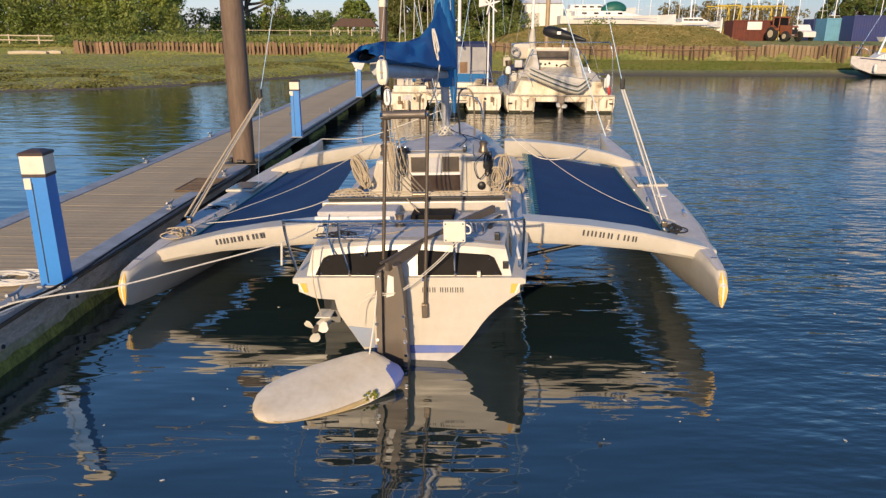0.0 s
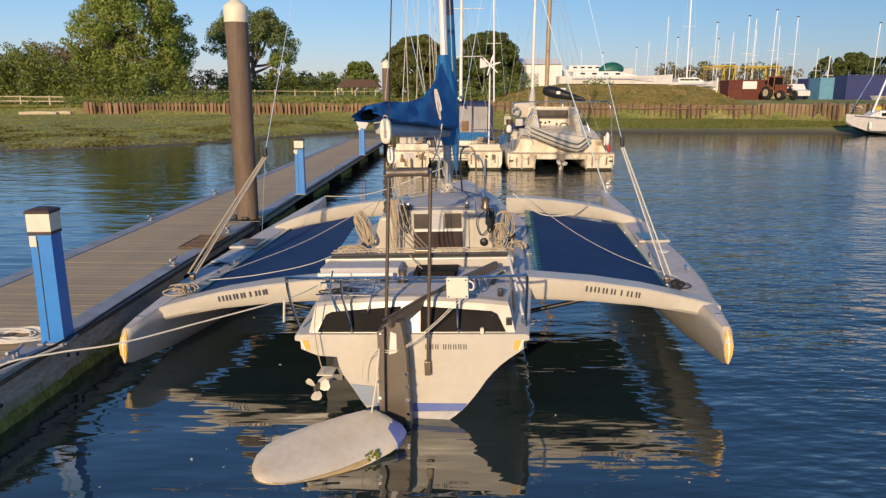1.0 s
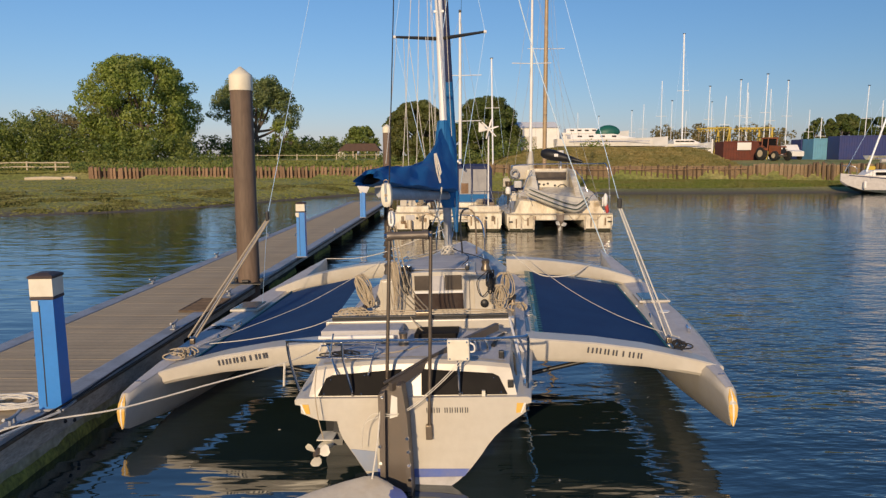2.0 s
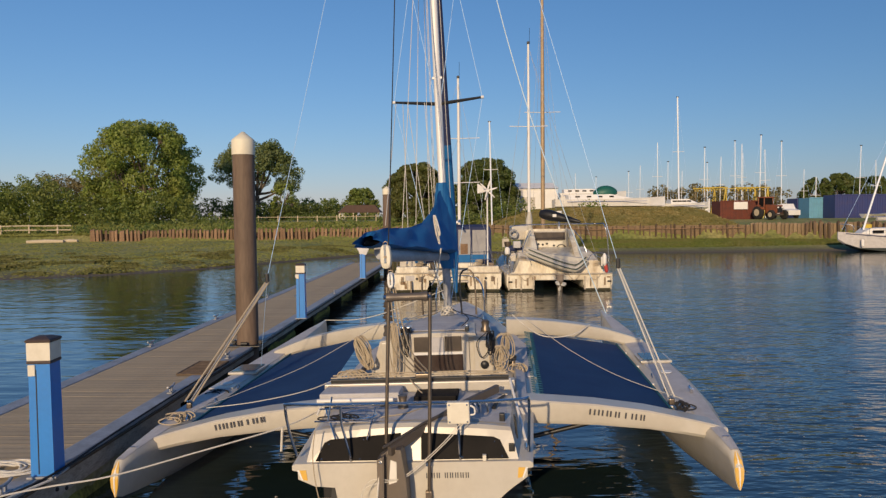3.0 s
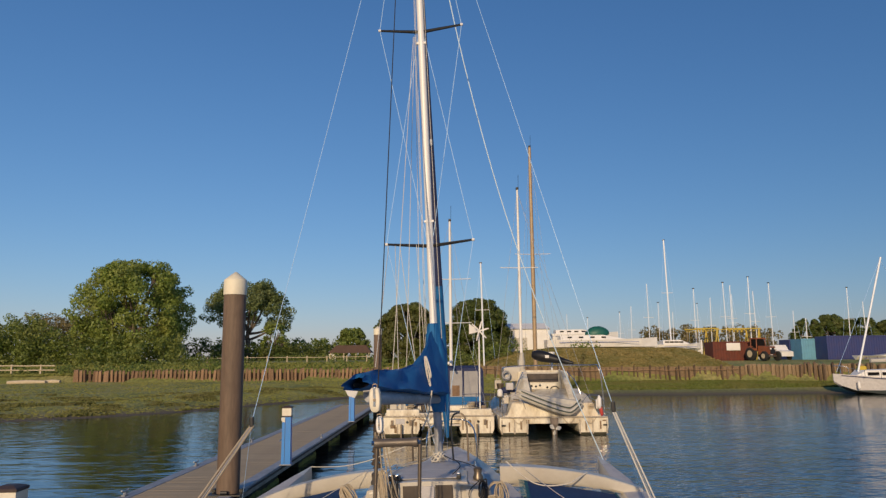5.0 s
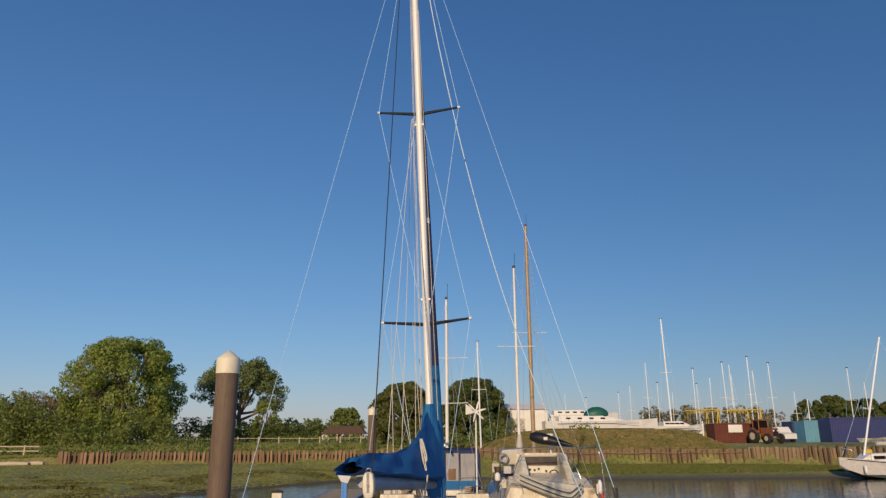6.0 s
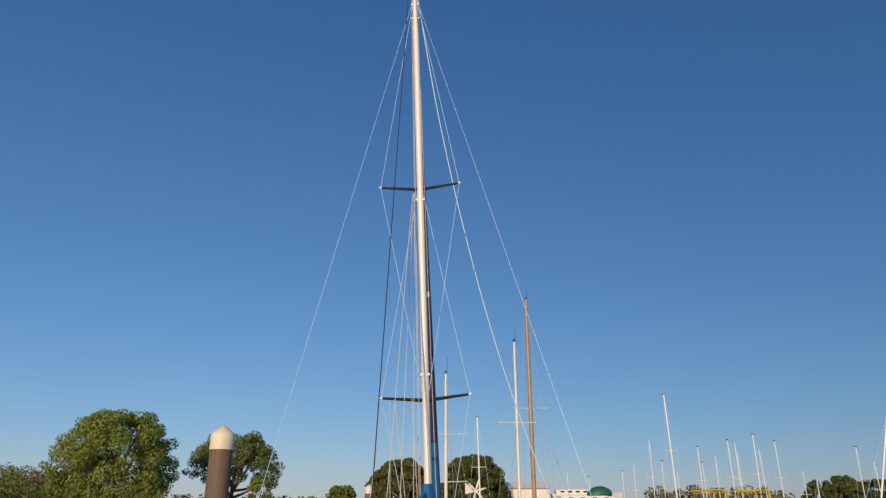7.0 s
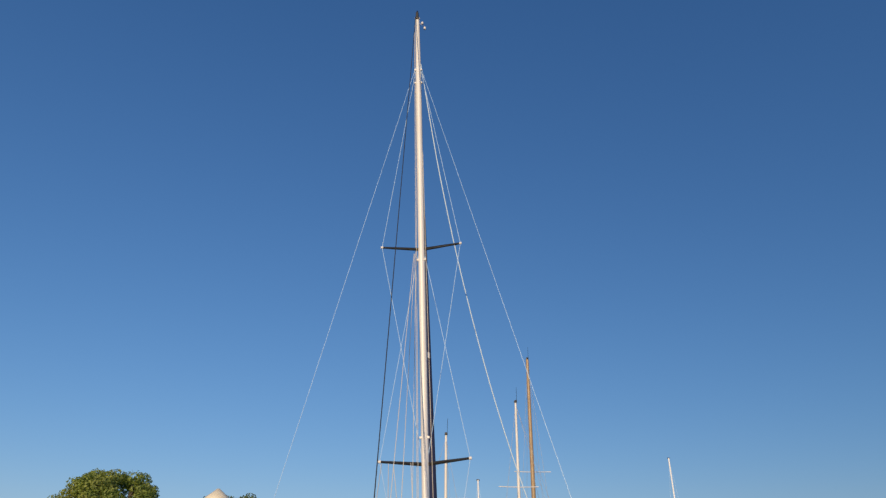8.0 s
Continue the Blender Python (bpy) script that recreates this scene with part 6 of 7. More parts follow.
    part("helm_wheel", tube(smooth_path([(0.45 + 0.2 * math.cos(a), 2.36, 1.5 + 0.2 * math.sin(a)) for a in np.linspace(0, 6.28, 13)], 2), 0.018, 6), "black", c, smooth=True)
    for x, z, w, d in ((-1.25, 1.35, 0.4, 0.3), (-0.75, 1.3, 0.3, 0.25), (0.9, 1.32, 0.35, 0.3), (-1.5, 1.75, 0.3, 0.35)):
        part("deck_box", box((x, 1.6, z), (w, d, 0.28)), "gel" if w > 0.32 else "gelgrey", c, bevel=0.04)
    for x0, x1 in ((-1.6, -1.1), (1.1, 1.6), (0.3, 0.8)):
        part("mooring_line", tube(smooth_path([(x0, -0.02, 0.66), ((x0 + x1) / 2, -0.06, 0.42), (x1, -0.02, 0.64)], 5), 0.014, 6), "rope", c, smooth=True)
    part("deck_edge", box((0, -0.035, 0.655), (4.05, 0.07, 0.045)), "fascia", c, "dark stained deck edge", bevel=0.012)
    for x, z, w, h in ((-1.7, 0.3, 0.05, 0.35), (-1.25, 0.36, 0.07, 0.3), (1.2, 0.33, 0.05, 0.34), (1.75, 0.36, 0.06, 0.3), (-1.0, 0.5, 0.12, 0.14), (1.9, 0.52, 0.14, 0.05)):
        part("rust_smear", box((x, -0.008, z), (w, 0.012, h)), "rustsmear", c, "brown rust smear", bevel=0.004)
    clutter(c, [("outboard", -1.95, 0.9, 1.15, 0.8), ("jerrycan", -1.72, 1.2, 1.1, 1.0), ("rope_pile", -1.4, 0.5, 1.0, 1.2), ("canvas_bag", -1.55, 1.9, 1.45, 1.0), ("fender", 1.75, 0.05, 0.95, 0.8), ("rope_pile", 1.5, 0.35, 0.9, 0.9), ("bucket", -1.8, 2.4, 1.55, 1.1), ("jerrycan", -1.85, 2.9, 1.6, 1.1), ("canvas_bag", 0.2, 2.2, 1.18, 1.0), ("rope_pile", -0.6, 1.9, 1.3, 1.1)])
    # engine leg between the hulls
    part("engine_leg", loft([[(-w + 0.0, y, z), (w, y, z), (w, y + 0.2, z), (-w, y + 0.2, z)] for y, z, w in ((-0.02, 0.62, 0.16), (-0.05, 0.38, 0.13), (-0.02, -0.2, 0.06))]), "darksteel", c, bevel=0.03)
    for a in (20, 140, 260):
        r = math.radians(a)
        part("propeller_blade", tube([(0.03 * math.cos(r), -0.12, 0.22 + 0.03 * math.sin(r)), (0.15 * math.cos(r), -0.13, 0.22 + 0.15 * math.sin(r)), (0.24 * math.cos(r), -0.12, 0.22 + 0.24 * math.sin(r))], [0.03, 0.11, 0.03], 10, flat=0.25), "pedtop", c, smooth=True)
    return c


def inflatable():
    d = thing("inflatable_dinghy", "grey inflatable dinghy with dark strake slung across the catamaran's stern", "dinghy", pose(4.28, 26.95, 1.03, 0, 8, 0))
    rad = [0.07, 0.09, 0.11, 0.12, 0.125, 0.13, 0.13, 0.13, 0.13, 0.13, 0.13, 0.13, 0.13, 0.13, 0.125, 0.12, 0.12, 0.11, 0.10, 0.09, 0.07]
    for k, (y, z) in enumerate(((-0.14, 0.0), (0.05, 0.16))):
        part("tube", tube(smooth_path([(-1.22, y + 0.1, z + 0.27), (-0.9, y, z + 0.20), (0.0, y - 0.05, z - 0.01), (0.60, y - 0.08, z - 0.10), (0.84, y - 0.05, z - 0.04), (1.2, y + 0.1, z + 0.28)], 4), rad, 12), "dinghy", d, "grey inflated tube", smooth=True)
        part("rubbing_strake", tube(smooth_path([(-1.15, y - 0.01, z + 0.28), (-0.9, y - 0.13, z + 0.21), (0.0, y - 0.19, z), (0.60, y - 0.22, z - 0.09), (0.84, y - 0.19, z - 0.03), (1.15, y - 0.01, z + 0.27)], 4), 0.030, 6), "strake", d, "dark grey-green strake", smooth=True)
    part("floor", loft([[(-1.1, -0.02, 0.36), (-1.1, 0.1, 0.38), (1.1, 0.1, 0.38), (1.1, -0.02, 0.36)], [(-0.3, -0.1, 0.05), (-0.3, 0.1, 0.07), (0.8, 0.1, 0.0), (0.8, -0.1, -0.02)]]), "dinghy", d)
    return d


catamaran_canopy()
wind_generator()
catamaran_dinghy()
inflatable()
# taller wooden mast of the boat lying beyond
yawl = thing("gaff_yawl", "moored yawl beyond the catamaran with varnished wooden mast", "sailing boat", pose(5.2, 37.0, 0))
part("hull", loft([[(-w, y, 0.9 + r), (w, y, 0.9 + r), (w * 0.8, y, 0.1), (0, y, -0.3), (-w * 0.8, y, 0.1)] for y, w, r in ((-4, 0.7, 0.05), (-1, 1.2, 0), (2, 1.1, 0.1), (5, 0.05, 0.4))]), "dirtywhite", yawl)
rig(yawl, 0, 0, 0.9, 14.35, 0.11, "woodmast", ((8.4, 0.95),), [((0, 0, 14.2), (-1.2, -1, 1)), ((0, 0, 14.2), (1.2, -1, 1)), ((0, 0, 14.2), (0.2, -4, 1)), ((0, 0, 8.4), (1.2, -2, 1)), ((0, 0, 14.2), (0.0, 5, 1.3))])


# ---- shore: fences, trees, yard ----
def build_fence():
    rv = thing("timber_revetment", "rough timber post revetment holding the grass bank", "fence", pose(0, 0, 0))
    rnd = random.Random(5)
    shape = loft([[(-0.5, -0.5, 0), (0.5, -0.5, 0), (0.5, 0.5, 0), (-0.5, 0.5, 0)], [(-0.48, -0.5, 0.9), (0.5, -0.46, 0.94), (0.46, 0.5, 1), (-0.5, 0.46, 0.96)]])
    base = finish("post", shape.copy(), "post")
    wide = finish("board", shape.copy(), "sheath")
    thin = finish("stake", shape, "stake")

    def stand(name, me, x, w, d, h, out, lean=3.5):
        y = table(FENCE, x)
        o = new(name, me)
        o.parent = rv
        o.matrix_basis = Matrix.Translation((x, y + out, land(x, y - 0.5) - 0.2)) @ pose(0, 0, 0, rnd.uniform(-3, 3), rnd.uniform(-lean, lean), rnd.uniform(-5, 5) * lean) @ Matrix.Diagonal((w, d, h + 0.2, 1))

    x = -35.0
    while x < -2:                      # stout posts standing apart
        stand("post", base, x, rnd.uniform(0.20, 0.28), 0.2, rnd.uniform(1.08, 1.26), -0.15 + rnd.uniform(-0.08, 0.08))
        x += rnd.uniform(0.33, 0.42)
    while x < 27.5:                    # thin dark stakes in front of boards
        if not (0 < x < 9 and rnd.random() < 0.35):
            stand("stake", thin, x, rnd.choice((0.09, 0.11, 0.13, 0.16)), 0.12, rnd.uniform(1.2, 1.5), -0.14)
        x += rnd.uniform(0.36, 0.56)
    while x < 41:                      # closely set sheathing of uneven boards, with taller dark posts
        w = rnd.uniform(0.22, 0.40)
        stand("board", wide, x, w, 0.1, rnd.uniform(1.46, 1.56), 0.02, 1.0)
        if rnd.random() < 0.4:
            stand("stake", thin, x + w / 2, rnd.uniform(0.13, 0.24), 0.2, rnd.uniform(1.42, 1.72), -0.2)
        x += w * 0.98
    for x0, x1, z1, material, label in ((-35, 2.2, 0.75, "post", "dark backing board"), (2.2, 41, 1.30, "board", "brown backing boards")):
        bm = bmesh.new()
        rows = []
        for x in np.arange(x0, x1 + 0.01, (x1 - x0) / 24):
            y, z = table(FENCE, x) + 0.1, land(x, table(FENCE, x) - 0.6)
            rows.append([(x, y, z), (x, y + 0.06, z), (x, y + 0.06, z + z1), (x, y, z + z1)])
        loft(rows, bm)
        part("backing_board", bm, material, rv, label)
    bm = bmesh.new()
    tube([(x, table(FENCE, x) - 0.24, land(x, table(FENCE, x) - 0.6) + 1.02 + 0.05 * math.sin(x * 1.7)) for x in np.arange(3, 27.5, 1.0)], 0.028, 6, bm)
    part("waling", bm, "post", rv, "thin brown horizontal waling")


build_fence()


def post_and_rail():
    f = thing("field_fence", "pale post and rail fence in the meadow", "fence", pose(0, 0, 0))
    y = 70.5
    for x in np.arange(-54, -37.0, 2.9):
        part("post", box((x, y, land(x, y) + 0.45), (0.14, 0.12, 1.1)), "palerail", f, bevel=0.015)
    for z in (0.45, 0.88):
        part("rail", tube([(x, y - 0.08, land(x, y) + z + 0.03 * math.sin(x * 2)) for x in np.arange(-54, -37.4, 1.45)], 0.06, 6), "palerail", f)
    g = thing("far_fence", "low pale fence along the far meadow edge", "fence", pose(0, 0, 0))
    for x in np.arange(-30, -7, 2.6):
        part("post", box((x, 92, land(x, 92) + 0.35), (0.12, 0.12, 0.9)), "palerail", g)
    part("rail", tube([(x, 91.9, land(x, 92) + 0.6) for x in np.arange(-30, -7, 2.6)], 0.035, 6), "palerail", g)
    for x, y, ln, a in ((-38.5, 66.5, 3.4, 5), (-36.4, 67, 1.6, -3)):
        solo("driftwood_log", tube([(-ln / 2, 0, 0.1), (0, 0.05, 0.14), (ln / 2, 0, 0.12)], [0.16, 0.2, 0.15], 10), "palerail", "pale bleached log lying on the bank", "log", pose(x, y, land(x, y), 0, 0, a), "bleached logs", smooth=True)


post_and_rail()

LEAF = {
    "oak": leaf_mat("oak_leaves", (0.115, 0.175, 0.028), (0.37, 0.45, 0.09), 0.35, (0.40, 0.42, 0.11)),
    "olive": leaf_mat("olive_leaves", (0.09, 0.10, 0.028), (0.21, 0.21, 0.06), 0.5, (0.15, 0.19, 0.045)),
    "deep": leaf_mat("deep_green_leaves", (0.05, 0.085, 0.02), (0.15, 0.20, 0.04), 0.5, (0.17, 0.18, 0.05)),
    "dark": leaf_mat("dark_leaves", (0.10, 0.15, 0.03), (0.27, 0.33, 0.07), 0.3, (0.30, 0.31, 0.08)),
    # haze of distance is mixed into this paler, greyer leaf colour
    "grey": leaf_mat("haze_greyed_leaves", (0.11, 0.15, 0.05), (0.28, 0.34, 0.12), 0.3, (0.26, 0.29, 0.11)),
    "brown": leaf_mat("dry_hedge", (0.17, 0.145, 0.06), (0.36, 0.30, 0.13)),
    "grass": leaf_mat("marsh_grass", (0.203, 0.223, 0.041), (0.317, 0.324, 0.076), 0.35, (0.284, 0.270, 0.074)),
    "cord": leaf_mat("cord_grass", (0.081, 0.095, 0.022), (0.230, 0.223, 0.054), 0.5, (0.149, 0.135, 0.041)),
    "straw": leaf_mat("straw_grass", (0.22, 0.18, 0.055), (0.42, 0.33, 0.12), 0.3, (0.16, 0.17, 0.045)),
    "sward": leaf_mat("bright_shore_grass", (0.103, 0.138, 0.021), (0.196, 0.230, 0.040), 0.3, (0.207, 0.184, 0.052)),
}


def leaf_cloud(centres, per, size, seed, squash=0.8):
    """Many small leaf faces scattered through rounded clumps, as plain vertex and face lists."""
    rs = np.random.RandomState(seed)
    verts, faces = [], []
    for (cx, cy, cz, r) in centres:
        n = int(per * r * r)
        d = rs.normal(size=(n, 3))
        d /= np.linalg.norm(d, axis=1)[:, None] + 1e-9
        rad = r * (0.55 + 0.5 * rs.rand(n) ** 0.6)
        p = d * rad[:, None] * (1, 1, squash) + (cx, cy, cz)
        a = rs.normal(size=(n, 3))
        o = d + 0.45 * rs.normal(size=(n, 3))
        o /= np.linalg.norm(o, axis=1)[:, None] + 1e-9
        a -= o * (a * o).sum(1)[:, None]
        a /= np.linalg.norm(a, axis=1)[:, None] + 1e-9
        b = np.cross(a, o)
        b /= np.linalg.norm(b, axis=1)[:, None] + 1e-9
        s = size * (0.6 + 0.8 * rs.rand(n))[:, None]
        quad = np.stack([p - a * s, p + b * s * 0.55, p + a * s, p - b * s * 0.55], 1)
        k = len(verts)
        verts.extend(map(tuple, quad.reshape(-1, 3)))
        faces.extend((k + 4 * i, k + 4 * i + 1, k + 4 * i + 2, k + 4 * i + 3) for i in range(n))
    return verts, faces


def cloud_mesh(name, verts, faces, material):
    me = bpy.data.meshes.new(name)
    me.from_pydata(verts, [], faces)
    me.materials.append(material)
    return me


def tree(x, y, width, height, seed, leaf="oak", trunk=0.25, open_=0.0, label="", clumps=55, per=42, size=0.30, low=0.12):
    """Trunk, main limbs that fork towards the crown's skin, and leaf clumps on the twigs' ends."""
    rnd = random.Random(seed)
    t = thing("tree", label, "tree", pose(x, y, land(x, y) - 0.1))
    r0 = height * 0.032
    part("trunk", tube(smooth_path([(0, 0, 0), (0.1, 0, height * 0.2), (-0.1, 0.1, height * trunk + 1), (0.2, 0, height * 0.75)], 4), [r0 * k for k in (1.25, 1.1, 1.0, 0.95, 0.9, 0.85, 0.8, 0.75, 0.65, 0.5, 0.4, 0.3, 0.12)], 9), "bark", t, smooth=True)
    cen, limbs = [], bmesh.new()
    wide = 0.36

    def half(z):
        """Half the crown's width at a share z of its height: a dome on a slightly drawn-in skirt."""
        if z > wide:
            return width / 2 * max(0.03, 1 - ((z - wide) / (1 - wide)) ** 2.2) ** 0.5
        return width / 2 * lerp(0.84, 1.0, max(0, (z - low) / max(0.01, wide - low)))

    mains = []
    for i in range(9):
        a = i * 2.4 + rnd.uniform(-0.3, 0.3)
        z = lerp(0.42, 0.80, (i % 3) / 2) + rnd.uniform(-0.05, 0.05)
        q = half(z) * rnd.uniform(0.5, 0.68)
        fork = Vector((0, 0, height * lerp(trunk * 0.8, 0.5, rnd.random())))
        end = Vector((q * math.cos(a), 0.85 * q * math.sin(a), height * z))
        mid = fork.lerp(end, 0.5) + Vector((rnd.uniform(-0.4, 0.4), rnd.uniform(-0.4, 0.4), -0.03 * height))
        tube(smooth_path([fork, mid, end], 3), [r0 * k for k in (0.55, 0.5, 0.46, 0.4, 0.32, 0.25, 0.18)], 6, limbs)
        mains.append((mid, end))
    for i in range(clumps):
        z = lerp(low, 0.95, rnd.random() ** 0.9)
        if rnd.random() < open_ * 0.5 and z < 0.6:
            continue
        a = rnd.uniform(0, 6.283)
        lump = 0.80 + 0.32 * noise.noise(Vector((math.cos(a) * 1.7, math.sin(a) * 1.7, z * 5 + seed)))
        q = half(z) * lump * rnd.uniform(0.3, 1.0) ** 0.35
        cr = width * rnd.uniform(0.045, 0.095) * (1 - 0.2 * open_)
        c = Vector((q * math.cos(a), 0.85 * q * math.sin(a), height * z - cr * 0.4))
        cen.append((*c, cr))
        if i % 2 == 0:
            mid, end = min(mains, key=lambda m: (m[1] - c).length)
            s = mid.lerp(end, rnd.uniform(0.4, 1.0))
            tube(smooth_path([s, s.lerp(c, 0.5) + Vector((0, 0, 0.02 * height)), c], 2), [r0 * k for k in (0.16, 0.13, 0.10, 0.07, 0.04)], 4, limbs)
    part("branching", limbs, "bark", t, smooth=True)
    v, f = leaf_cloud(cen, per, size, seed)
    crown = new("crown", cloud_mesh("crown", v, f, LEAF[leaf]))
    crown.parent = t
    return t


def hedge(spans, seed, leaf, label, per=30, size=0.3):
    """A run of scrub; spans are x0, x1, y, height."""
    rnd = random.Random(seed)
    cen = []
    for x0, x1, y, h in spans:
        x = x0
        while x < x1:
            hh = h * rnd.uniform(0.82, 1.05)
            z = land(x, y)
            k = 0.3
            while k < hh:
                cen.append((x + rnd.uniform(-0.8, 0.8), y + rnd.uniform(-1.5, 1.5), z + k, rnd.uniform(0.6, 1.1)))
                k += rnd.uniform(0.7, 1.1)
            x += rnd.uniform(0.42, 0.75)
    v, f = leaf_cloud(cen, per, size, seed)
    return tagged(new("hedge", cloud_mesh("hedge", v, f, LEAF[leaf])), label, "hedge", kind="stuff")


tree(-41.4, 96, 17.6, 14.4, 11, "oak", 0.2, 0.5, "broad green oak with gaps in its crown beyond the bank", 330, 140, 0.17, 0.06)
tree(-31.3, 116, 17.0, 13.9, 12, "grey", 0.26, 0.8, "open-crowned tree with bare lower limbs behind the meadow", 170, 160, 0.17, 0.40)
tree(-26.0, 112, 5.2, 6.4, 13, "oak", 0.1, 0.0, "rounded bushy tree beside the taller open one", 120, 170, 0.16, 0.05)
tree(-3.6, 86, 8.4, 7.6, 14, "olive", 0.1, 0.1, "rounded tree behind the moored boats", 300, 420, 0.15, 0.02)
tree(5.1, 86, 9.0, 7.6, 15, "deep", 0.1, 0.0, "dense dark rounded tree behind the masts", 300, 420, 0.15, 0.02)
tree(-13.4, 112, 6.5, 5.4, 16, "dark", 0.1, 0.0, "small dark tree near the thatched shelter", 150, 240, 0.2, 0.03)
for tx, ty, tw, th, ts, tl in ((80.0, 150, 8.0, 8.2, 17, "dark tree beyond the container yard"), (86.0, 152, 9.5, 9.2, 18, "dark rounded tree beyond the yard"), (94.0, 154, 10.0, 8.6, 19, "dark spreading tree beyond the yard"), (102.0, 156, 10.0, 8.0, 20, "low dark tree past the containers")):
    tree(tx, ty, tw, th, ts, "deep", 0.1, 0.0, tl, 140, 170, 0.26, 0.03)
hedge([(-60, -47, 90, 4.6), (-60, -52, 94, 6.0), (-47, -33, 90, 3.4), (-44, -36, 86, 2.2)], 21, "dark", "dense dark green scrub along the sea bank", 85, 0.17)
hedge([(-60, -46, 104, 7.2), (-58, -45, 99, 6.2)], 22, "brown", "brown leafless hawthorn scrub", 75, 0.15)
hedge([(-38, -16, 122, 3.6), (-30, -18, 118, 2.4), (-75, -58, 96, 5.2)], 23, "dark", "distant dark hedge line", 60, 0.22)
hedge([(-33, -24, 88, 1.1), (-22, 0, 100, 0.8), (-8, 3, 78, 1.0)], 24, "dark", "low rough growth behind the revetment", 80, 0.14)
hedge([(-39, -30, 106, 3.2), (-31, -17, 110, 2.6)], 28, "deep", "dark hedge running behind the oak and the pile", 70, 0.18)
hedge([(38, 62, 128, 5.4)], 25, "brown", "hazy scrub behind the boat yard", 60, 0.24)
hedge([(0.5, 9, 76, 1.6), (16, 18, 78, 0.7)], 26, "dark", "low bushes on the grass mound", 80, 0.14)
hedge([(-56, -20, 72, 0.5), (-34, -8, 76, 0.6)], 27, "dark", "rank green growth along the top of the bank", 60, 0.14)


def grass(name, label, leaf, seed, count, place):
    """Blades in small tufts; place() draws x, y and the height of one tuft."""
    rs = np.random.RandomState(seed)
    verts, faces = [], []
    n = 0
    while n < count:
        n += 1
        x, y, h = place(rs)
        if -4.2 < x < -2.0 and y < 40:
            continue
        z = land(x, y) - 0.03
        for k in range(3):
            a = rs.uniform(0, 3.14)
            w = h * rs.uniform(0.5, 1.1)
            dx, dy = w * math.cos(a), w * 0.6 * math.sin(a)
            i = len(verts)
            verts += [(x - dx, y - dy, z), (x + dx, y + dy, z), (x + dx * 1.3 + rs.uniform(-0.1, 0.1), y + dy, z + h), (x - dx * 0.7 + rs.uniform(-0.1, 0.1), y - dy, z + h * rs.uniform(0.7, 1.2))]
            faces.append((i, i + 1, i + 2, i + 3))
    tagged(new(name, cloud_mesh(name, verts, faces, LEAF[leaf])), label, "grass", kind="stuff")


def marsh_place(rs):
    x = rs.uniform(-62, 12)
    s, f = table(SHORE, x), table(FENCE, x)
    u = rs.rand() ** 1.2
    y = s + 0.5 + (f - s - 0.7) * u
    return x, y, rs.uniform(0.02, 0.065) * (1 + 0.5 * noise.noise(Vector((x * 0.3, y * 0.3, 0))))


def sward_place(rs):
    x = rs.uniform(8, 38)
    s, f = table(SHORE, x), table(FENCE, x)
    return x, s + 2.0 + (f - s - 2.2) * rs.rand() ** 0.9, rs.uniform(0.05, 0.14)


def bank_place(rs):
    x = rs.uniform(-62, 6)
    return x, table(FENCE, x) + 0.3 + rs.rand() ** 1.5 * 22, rs.uniform(0.05, 0.16)


grass("marsh_grass", "tufts of salt marsh grass on the mud bank", "grass", 4, 48000, marsh_place)


def cord_place(rs):
    """Dark clumps gather in patches along the lower bank."""
    while True:
        x = rs.uniform(-62, 0)
        s, f = table(SHORE, x), table(FENCE, x)
        y = s + 0.6 + (f - s) * 0.45 * rs.rand() ** 1.3
        n = noise.noise(Vector((x * 0.35, y * 0.5, 7)))
        if n > 0.05:
            return x, y, rs.uniform(0.05, 0.13) * (0.7 + 1.4 * n)


grass("cord_grass", "dark clumps of cord grass along the muddy edge", "cord", 8, 9000, cord_place)
grass("shore_grass", "bright green grass below the revetment", "sward", 5, 22000, sward_place)
grass("bank_grass", "rough green grass on top of the bank", "grass", 6, 20000, bank_place)


def mound_place(rs):
    x = rs.uniform(4, 27)
    return x, table(FENCE, x) + 0.2 + rs.rand() ** 1.3 * 20, rs.uniform(0.06, 0.2)


grass("mound_grass", "dry straw-coloured grass on the mound", "straw", 7, 16000, mound_place)


def shelter():
    x, y = -12.8, 105
    z = land(x, y)
    h = thing("thatched_shelter", "low open shelter with brown hipped roof in the meadow", "shelter", pose(x, y, z))
    part("roof", loft([[(-3.2, -2, 1.05), (3.2, -2, 1.05), (3.2, 2, 1.05), (-3.2, 2, 1.05)], [(-2.2, -0.2, 2.2), (2.2, -0.2, 2.2), (2.2, 0.2, 2.2), (-2.2, 0.2, 2.2)]]), "thatch", h)
    for px in (-2.8, -0.9, 0.9, 2.8):
        part("post", box((px, -1.8, 0.5), (0.18, 0.18, 1.2)), "palerail", h)
    part("side_wall", box((-2.6, -0.5, 0.45), (1.0, 2.4, 0.9)), "white", h)


shelter()


def hull_on_land(m, ln, beam, free, label, cabin=True):
    b = thing("yacht_ashore", label, "yacht", m, "yachts stored ashore")
    secs = []
    for u, k, r in ((0, 0.75, 0.05), (0.25, 1, 0), (0.6, 0.95, 0.05), (0.85, 0.5, 0.18), (1, 0.03, 0.32)):
        w = beam / 2 * k
        secs.append([(ln * u, -w, free + r), (ln * u, w, free + r), (ln * u, w * 0.85, 0.55), (ln * u, 0, 0.15), (ln * u, -w * 0.85, 0.55)])
    part("hull", loft(secs), "white", b)
